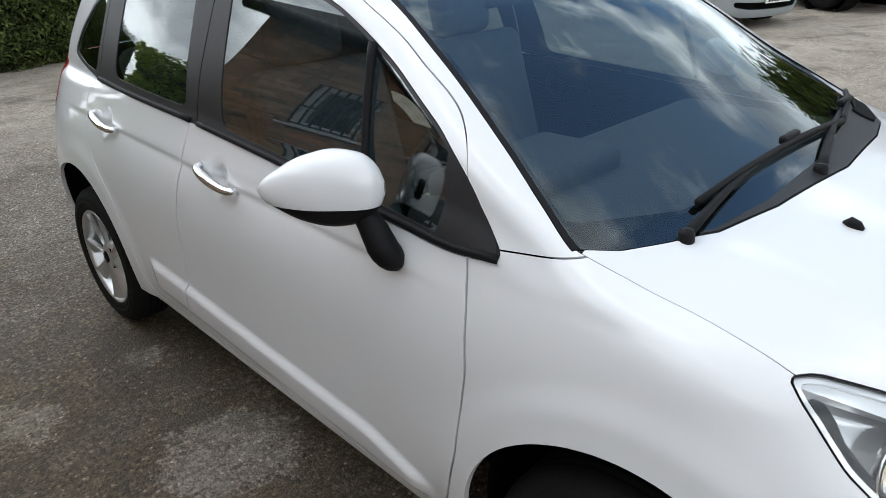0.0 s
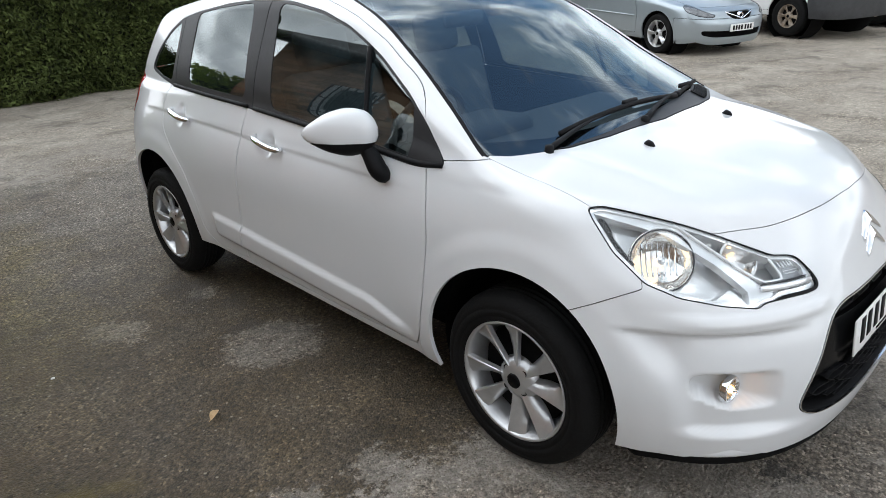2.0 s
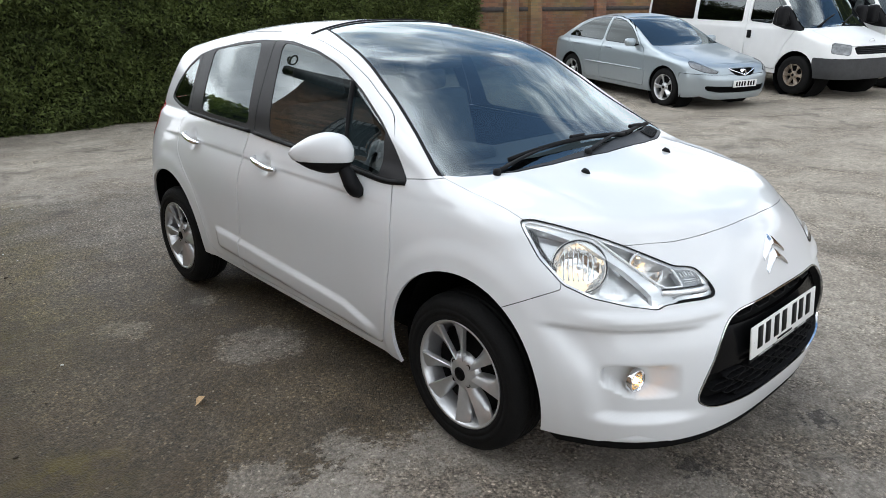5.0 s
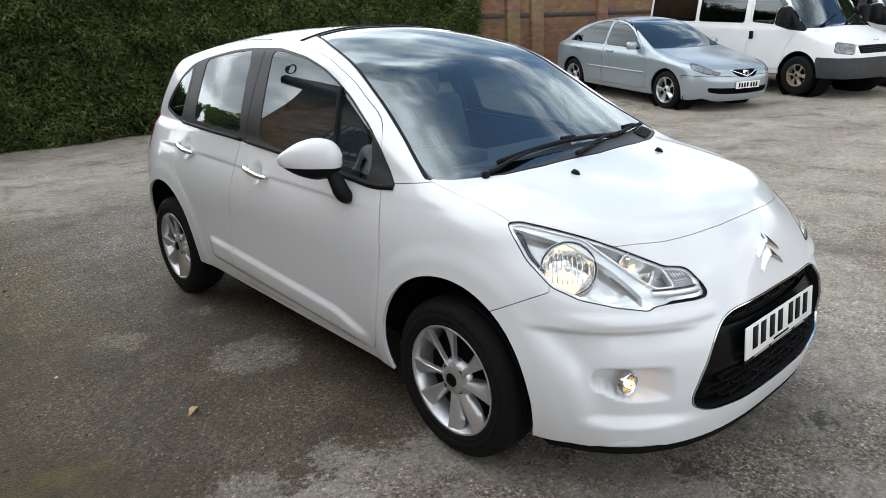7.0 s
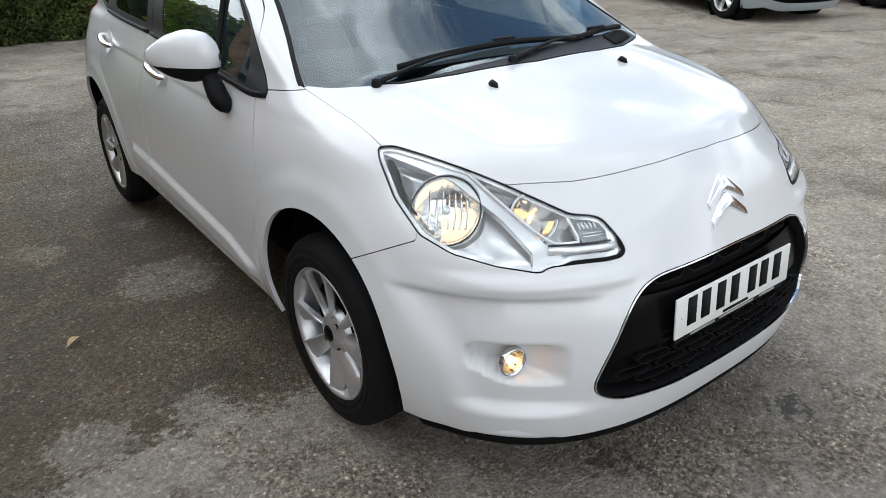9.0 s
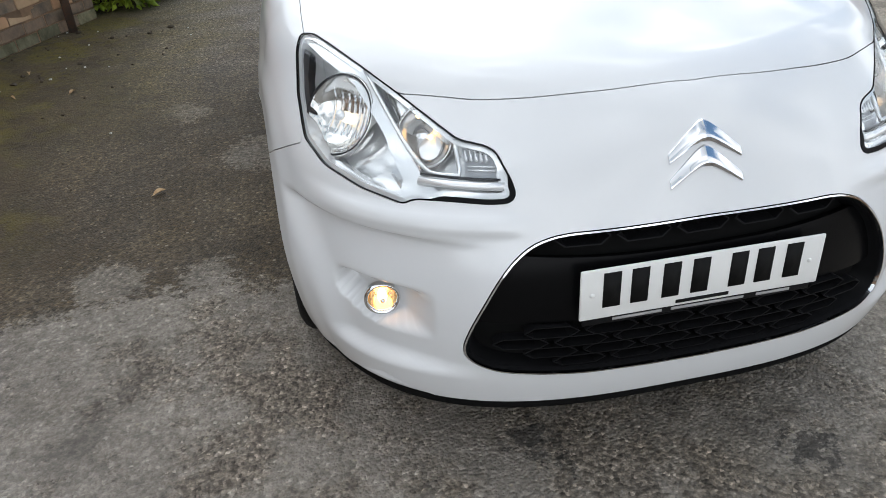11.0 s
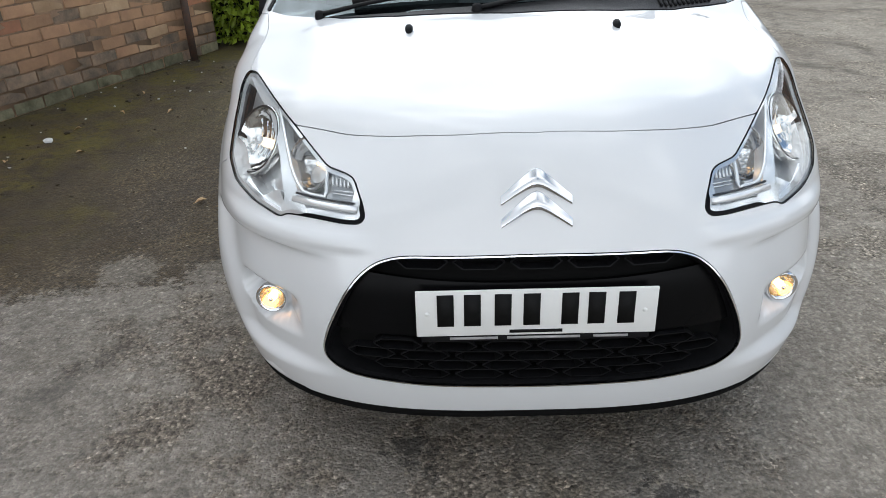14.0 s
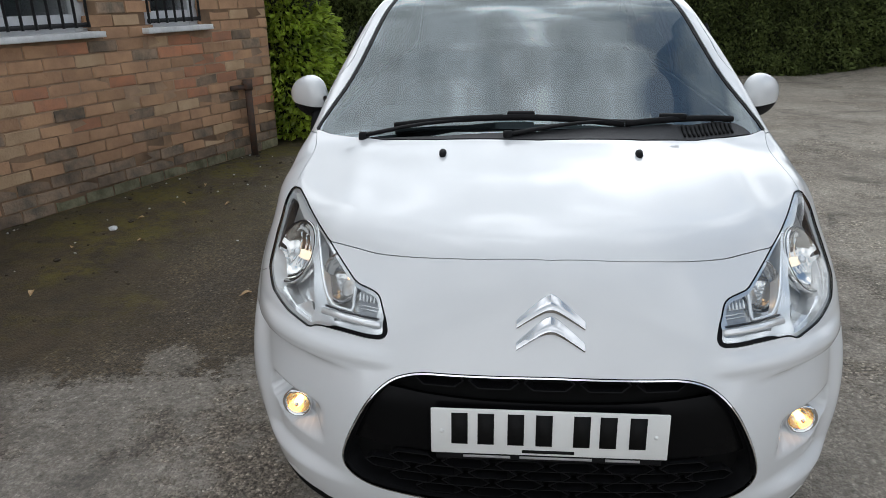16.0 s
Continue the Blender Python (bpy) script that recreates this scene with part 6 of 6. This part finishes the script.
def build_leaf(at, turn, size=0.055):
    vs, fs = [], []
    for i in range(9):
        k = i / 8
        w = 0.42 * size * math.sin(math.pi * (k * 0.92 + 0.04)) ** 0.8
        for j in (-1, 0, 1):
            vs.append((size * (k - 0.5) * 1.6, w * j, 0.006 + 0.012 * abs(j) * math.sin(math.pi * k) + 0.006 * k))
    for i in range(8):
        for j in range(2):
            a = i * 3 + j
            fs.append((a, a + 3, a + 4, a + 1))
    stem = tube([(-0.8 * size, 0, 0.006), (-1.05 * size, 0.004, 0.004)], 0.0015, 5)
    ob = part("fallen_leaf", merge((vs, fs), stem), DEAD_LEAF)
    ob.matrix_basis = Matrix.Translation(at) @ Matrix.Rotation(turn, 4, "Z")
    tagged(ob, "curled dry orange-brown leaf on the tarmac", "leaf", "fallen leaves")


def build_tree(x, y, high, seed):
    rng = random.Random(seed)
    tree = thing("tree", "leafy green tree at the yard's edge", "tree")
    tops, limbs = [], []
    trunk = spline([(x, y, 0.0), (x + 0.1, y, 0.25 * high), (x, y + 0.15, 0.55 * high), (x + 0.1, y, 0.9 * high)], 12)
    part("trunk", tube(trunk, [0.26 - 0.018 * i for i in range(12)], 12), TWIG, tree)
    for k in range(16):
        a, z0 = rng.uniform(0, 6.28), high * rng.uniform(0.28, 0.75)
        r = high * rng.uniform(0.16, 0.36) * (1.2 - z0 / high)
        end = (x + r * math.cos(a), y + r * math.sin(a), z0 + high * rng.uniform(0.08, 0.25))
        part("limb", tube(spline([(x + 0.05, y, z0), (x + 0.5 * r * math.cos(a), y + 0.5 * r * math.sin(a), z0 + 0.05 * high), end], 8), [0.07 - 0.008 * i for i in range(8)], 7), TWIG, tree)
        tops.append(end)
    places = []
    for c in tops + [(x, y, 0.95 * high), (x, y, 0.75 * high)]:
        for _ in range(1300):
            v = Vector([rng.gauss(0, 1) for _ in range(3)])
            q = Vector(c) + Vector((v.x * 0.10 * high, v.y * 0.10 * high, v.z * 0.07 * high))
            places.append((q, v.normalized()))
    tagged(part("crown", leaf_cloud(places, rng, 0.19, 1.5, 0.3), LEAF_TREE, tree, smooth=False), kind="stuff")


build_hedge()
build_bush()
build_tree(23.5, 1.6, 6.6, 3)
for at, turn, size in (((-1.37, 1.0, 0.0), 0.6, 0.036), ((-2.48, 0.96, 0.0), 2.0, 0.035), ((-2.05, 2.55, 0.0), 1.1, 0.03), ((-2.3, 1.75, 0.0), 4.0, 0.028), ((-2.52, 2.2, 0.0), 0.3, 0.026), ((-2.38, 2.55, 0.0), 2.6, 0.024), ((-2.66, 1.62, 0.0), 5.1, 0.03), ((-2.42, 3.05, 0.0), 1.8, 0.025)):
    build_leaf(at, turn, size)
def wall_foot(rng):
    """A place on the ground within reach of the brick wall."""
    along, out = rng.uniform(0.2, 3.4), 0.06 + 0.9 * rng.random() ** 1.6
    return -2.305 - 0.359 * along + 0.933 * out, 4.585 - 0.933 * along - 0.359 * out


PAPER = material("litter_paper", (0.72, 0.72, 0.70), 0.8, vary=0.2, scale=50)
rng = random.Random(12)
for i in range(120):
    bm = bmesh.new()
    bmesh.ops.create_icosphere(bm, subdivisions=1, radius=0.032 if i == 0 else rng.uniform(0.016, 0.03) if 64 <= i < 78 and i % 4 else rng.uniform(0.005, 0.012))
    for v in bm.verts:
        v.co *= rng.uniform(0.6, 1.25)
        v.co.z *= 0.55
    at = (-2.59, 1.966) if i == 0 else (rng.uniform(-3.0, -1.7), rng.uniform(0.6, 4.2)) if i < 50 else wall_foot(rng) if i > 63 else (rng.uniform(-2.2, -0.9), rng.uniform(-0.2, 5.5))
    ob = part("crumpled_paper" if i == 0 else "pebble", bm, PAPER if i % 4 == 0 else TWIG, smooth=False)
    ob.location = (*at, 0.012 if i == 0 else 0.004)
    tagged(ob, "scrap of crumpled white paper on the ground" if i == 0 else "pale chip of stone on the tarmac" if i % 4 == 0 else "dark lump of dirt on the tarmac", "litter" if i == 0 else "pebble", "" if i == 0 else "loose chips")

# ---------------------------------------------------------------- the brick building beside the car
BRICK = material("red_brick", (0.50, 0.295, 0.165), 0.9, scale=4.5, colour2=(0.36, 0.205, 0.12), bump=0.6, bump_scale=70, each=0.15, runs_on=True)
BRICK_RED = material("bright_red_brick", (0.52, 0.225, 0.12), 0.9, scale=4.5, colour2=(0.35, 0.18, 0.11), bump=0.6, bump_scale=70, each=0.18, runs_on=True)
BRICK_PALE = material("buff_brick", (0.52, 0.36, 0.22), 0.9, scale=4.5, colour2=(0.40, 0.26, 0.15), bump=0.6, bump_scale=70, each=0.12, runs_on=True)
BRICK_OLD = material("weathered_brick", (0.33, 0.225, 0.15), 0.92, scale=5.5, colour2=(0.12, 0.098, 0.072), bump=0.8, bump_scale=60, each=0.25, runs_on=True)
BRICK_MOSSY = material("mossy_brick", (0.25, 0.225, 0.14), 0.95, scale=9.0, colour2=(0.10, 0.095, 0.05), bump=0.9, bump_scale=50, each=0.25, runs_on=True)
MORTAR = material("mortar", (0.43, 0.275, 0.17), 0.95, scale=5.0, colour2=(0.28, 0.185, 0.12), bump=0.5, bump_scale=120)
SILL = material("painted_sill", (0.76, 0.76, 0.75), 0.6, scale=9.0, colour2=(0.58, 0.58, 0.57), bump=0.2, bump_scale=90)
FRAME_WHITE = material("white_frame", (0.72, 0.73, 0.74), 0.45, vary=0.12, scale=14)
IRON = material("black_iron", (0.015, 0.015, 0.016), 0.5, vary=0.3, scale=30, bump=0.2, bump_scale=150)
PIPE = material("rusty_pipe", (0.055, 0.042, 0.034), 0.75, scale=22.0, colour2=(0.10, 0.05, 0.03), bump=0.4, bump_scale=90)
ROOF = material("roof_tile", (0.075, 0.062, 0.056), 0.85, scale=5.0, colour2=(0.045, 0.04, 0.038), bump=0.4, bump_scale=30)
PANE = glass("house_glass", (0.45, 0.5, 0.5), 1.6)
ROOM = material("curtain", (0.35, 0.34, 0.32), 0.9, vary=0.3, scale=6)


def far_brick(name, a, b, mortar):
    """Brickwork seen from afar, laid by a brick pattern of true size."""
    m = bpy.data.materials.new(name)
    m.use_nodes = True
    n, l = m.node_tree.nodes, m.node_tree.links
    bsdf = n["Principled BSDF"]
    bsdf.inputs["Roughness"].default_value = 0.9
    at, turn, tex = n.new("ShaderNodeTexCoord"), n.new("ShaderNodeMapping"), n.new("ShaderNodeTexBrick")
    turn.inputs["Rotation"].default_value = (radians(90), 0, 0)
    tex.inputs["Scale"].default_value = 1.0
    tex.inputs["Brick Width"].default_value, tex.inputs["Row Height"].default_value, tex.inputs["Mortar Size"].default_value = 0.225, 0.075, 0.006
    for i, c in ((1, a), (2, b), (3, mortar)):
        tex.inputs[i].default_value = (*c, 1)
    l.new(at.outputs["Object"], turn.inputs["Vector"])
    l.new(turn.outputs[0], tex.inputs["Vector"])
    stain = n.new("ShaderNodeTexNoise")
    stain.inputs["Scale"].default_value, stain.inputs["Detail"].default_value = 1.2, 6.0
    l.new(at.outputs["Object"], stain.inputs["Vector"])
    mul = n.new("ShaderNodeMix")
    mul.data_type, mul.blend_type = "RGBA", "MULTIPLY"
    mul.inputs[0].default_value = 0.6
    l.new(tex.outputs["Color"], mul.inputs[6])
    l.new(stain.outputs["Color"], mul.inputs[7])
    l.new(mul.outputs[2], bsdf.inputs["Base Color"])
    relief = n.new("ShaderNodeBump")
    relief.inputs["Strength"].default_value, relief.inputs["Distance"].default_value, relief.invert = 0.7, 0.006, True
    l.new(tex.outputs["Fac"], relief.inputs["Height"])
    l.new(relief.outputs[0], bsdf.inputs["Normal"])
    return m


FAR_BRICK = far_brick("distant_brickwork", (0.40, 0.225, 0.12), (0.27, 0.15, 0.085), (0.24, 0.19, 0.14))
NEAR_WALL = Matrix.Translation((-2.305, 4.585, 0.0)) @ Matrix.Rotation(math.atan2(-0.933, -0.359), 4, "Z")  # x runs along the wall, +y into the yard
WALL_LONG, EAVE = 11.0, 2.68
OPENINGS = ((0.83, 1.42, 1.185, 2.1), (1.90, 3.14, 1.185, 2.1))


def build_near_building():
    house = thing("wall_east", "weathered red brick wall of a low building", "building", kind="structure", at=NEAR_WALL)
    # core with real openings
    cuts_x = sorted({0.0, WALL_LONG, *(v for o in OPENINGS for v in o[:2])})
    cuts_z = sorted({0.0, EAVE, *(v for o in OPENINGS for v in o[2:])})
    slabs = []
    for a, b in zip(cuts_x, cuts_x[1:]):
        for c, d in zip(cuts_z, cuts_z[1:]):
            if not any(o[0] <= a and b <= o[1] and o[2] <= c and d <= o[3] for o in OPENINGS):
                slabs.append(box((b - a, 0.24, d - c), ((a + b) / 2, -0.12, (c + d) / 2)))
    part("wall_core", join(*slabs), MORTAR, house)
    part("end_wall", box((0.24, 4.0, EAVE), (0.12, -2.25, EAVE / 2)), FAR_BRICK, house)
    # pitched roof with an overhang
    vs, fs = [], []
    for x in (-0.05, WALL_LONG + 0.3):
        for y, z in ((0.25, EAVE - 0.05), (-2.2, EAVE + 1.5), (-4.7, EAVE - 0.05), (-4.7, EAVE - 0.17), (-2.2, EAVE + 1.36), (0.25, EAVE - 0.17)):
            vs.append((x, y, z))
    fs = [(i, (i + 1) % 6, 6 + (i + 1) % 6, 6 + i) for i in range(6)] + [(5, 4, 3, 2, 1, 0), (6, 7, 8, 9, 10, 11)]
    part("roof", (vs, fs), ROOF, house, "dark tiled roof", smooth=False)
    part("gutter", tube([(-0.02, 0.28, EAVE - 0.12), (WALL_LONG + 0.3, 0.28, EAVE - 0.12)], 0.055, 10), IRON, house)
    scroll = [(-0.02 - 0.03 * t / 3.0, 0.28 + (0.07 - 0.0055 * t) * math.cos(t), EAVE + 0.02 + (0.07 - 0.0055 * t) * math.sin(t)) for t in np.linspace(-1.2, 10.5, 60)]
    part("scroll", tube(scroll, 0.009, 6), IRON, house, "black iron scroll at the gutter's end")
    # windows with bars
    for k, (a, b, c, d) in enumerate(OPENINGS):
        w = thing("window_%d" % (k + 1), "white window behind black iron bars in a brick wall", "window", kind="structure", at=NEAR_WALL)
        part("window_sill", box((b - a + 0.10, 0.16, 0.042), ((a + b) / 2, 0.0, c - 0.018), 0.006), SILL, w, "pale painted sill")
        for x, z, wx, wz in ((a + 0.05, (c + d) / 2, 0.10, d - c), (b - 0.05, (c + d) / 2, 0.10, d - c), ((a + b) / 2, c + 0.06, b - a - 0.20, 0.12), ((a + b) / 2, d - 0.04, b - a - 0.20, 0.08)) + (((a + b) / 2, (c + d) / 2 + 0.02, 0.09, d - c - 0.20),) * (b - a > 0.9):
            part("window_frame", box((wx, 0.07, wz), (x, -0.075, z), 0.006), FRAME_WHITE, w)
        part("pane", box((b - a - 0.20, 0.006, d - c - 0.20), ((a + b) / 2, -0.08, (c + d) / 2)), PANE, w).visible_shadow = False
        part("curtain", box((b - a, 0.02, d - c), ((a + b) / 2, -0.26, (c + d) / 2)), ROOM, w)
        n = round((b - a) / 0.105)
        for i in range(n + 1):
            x = a + 0.03 + (b - a - 0.06) * i / n
            part("bar", tube([(x, 0.015, c + 0.03), (x, 0.015, d - 0.03)], 0.010, 6), IRON, w)
        for z in (c + 0.05, (c + d) / 2):
            part("cross_bar", box((b - a - 0.03, 0.008, 0.03), ((a + b) / 2, 0.012, z)), IRON, w)
    # drain pipe
    pipe = thing("drain_pipe", "short rusty iron pipe standing against brickwork", "pipe", at=NEAR_WALL)
    part("shaft", tube([(0.43, 0.07, 0.0), (0.43, 0.07, 0.64)], 0.032, 12), PIPE, pipe)
    part("collar", merge(tube([(0.43, 0.07, 0.60), (0.43, 0.07, 0.69)], 0.044, 12), tube([(0.46, 0.06, 0.63), (0.60, 0.02, 0.63)], 0.022, 8)), PIPE, pipe)
    # the bricks nearest to the yard's visible end, one by one
    rng = random.Random(2)
    mesh_data = []
    for k in range(6):
        bm = box((0.238 if k % 2 == 0 else 0.115, 0.03, 0.0795), (0, 0, 0), 0.005, None, 1)
        for v in bm.verts:
            v.co += Vector([rng.uniform(-0.0038, 0.0038) for _ in range(3)])
        me = bpy.data.meshes.new("brick")
        bm.to_mesh(me)
        bm.free()
        old = me.copy()
        old.materials.append(BRICK_OLD)
        pale = me.copy()
        me.materials.append(BRICK)
        pale.materials.append(BRICK_PALE)
        red = old.copy()
        red.materials.clear()
        red.materials.append(BRICK_RED)
        mossy = red.copy()
        mossy.materials.clear()
        mossy.materials.append(BRICK_MOSSY)
        mesh_data.append((me, old, pale, red, mossy))
    count, rest = 0, []
    rows = int(EAVE / 0.0865)
    for row in range(rows):
        z = 0.043 + row * 0.0865
        x = 0.005 - (0.1225 if row % 2 else 0.0)
        while x < WALL_LONG:
            x0, x1 = max(x, 0.005), min(x + 0.235, WALL_LONG)
            hidden = any(o[0] - 0.01 < (x0 + x1) / 2 < o[1] + 0.01 and o[2] - 0.06 < z < o[3] + 0.01 for o in OPENINGS)
            if x1 - x0 > 0.05 and not hidden:
                near = x < 3.6 and row < 20
                old = rng.random() < (0.95, 0.9, 0.7, 0.4, 0.2, 0.1)[min(row, 5)]
                y = -0.0115 + rng.uniform(-0.004, 0.005)
                if near and count < 300:
                    half = x1 - x0 < 0.17
                    ob = new("brick", mesh_data[rng.randrange(3) * 2 + (1 if half else 0)][4 if row == 0 and rng.random() < 0.55 else 1 if old else rng.choice((0, 0, 0, 0, 0, 2, 2, 0, 3, 3))])
                    ob.parent = house
                    ob.matrix_basis = Matrix.Translation(((x0 + x1) / 2, y, z)) @ Matrix.Rotation(rng.uniform(-0.008, 0.008), 4, "Y")
                    count += 1
                else:
                    rest.append(((x0 + x1) / 2, y, z, x1 - x0))
            x += 0.245
    vs, fs = [], []
    for x, y, z, w in rest:
        k = len(vs)
        h = w / 2
        vs += [(x - h, y - 0.015, z - 0.038), (x + h, y - 0.015, z - 0.038), (x + h, y - 0.015, z + 0.038), (x - h, y - 0.015, z + 0.038)]
        vs += [(x - h + 0.003, y + 0.015, z - 0.035), (x + h - 0.003, y + 0.015, z - 0.035), (x + h - 0.003, y + 0.015, z + 0.035), (x - h + 0.003, y + 0.015, z + 0.035)]
        fs += [(k + 7, k + 6, k + 5, k + 4)[::-1], (k, k + 1, k + 5, k + 4), (k + 1, k + 2, k + 6, k + 5), (k + 2, k + 3, k + 7, k + 6), (k + 3, k, k + 4, k + 7)]
    BRICK_REST = material("red_brick_run", (0.45, 0.285, 0.185), 0.9, scale=4.5, colour2=(0.32, 0.20, 0.13), bump=0.5, bump_scale=90, island=0.3)
    tagged(part("brick_courses", (vs, fs), BRICK_REST, house, smooth=False), kind="stuff")


build_near_building()


# ---------------------------------------------------------------- the building behind the parked vehicles
def build_far_building():
    b = thing("wall_north", "plain orange-brown brick building behind the parked vehicles", "building", kind="structure", at=Matrix.Translation((9.8, 10.55, 0.3)))
    part("wall", box((34.0, 0.3, 4.2), (17.0, 0.15, 1.7)), FAR_BRICK, b)
    part("dark_course", box((34.0, 0.02, 0.10), (17.0, -0.012, 1.42)), ROOF, b, "dark brick course")
    for x in (1.3, 2.2, 5.0, 8.0):
        part("brick_pier", box((0.45, 0.12, 4.2), (x, -0.06, 1.7), 0.01), FAR_BRICK, b)


build_far_building()
side = thing("wall_side", "plain brick wall closing the yard", "wall", kind="structure", at=Matrix.Translation((25.5, 10.4, 0.0)) @ Matrix.Rotation(radians(-90), 4, "Z"))
part("wall", box((32.0, 0.3, 3.6), (16.0, 0.15, 1.8)), FAR_BRICK, side)
build_saloon()
build_van()
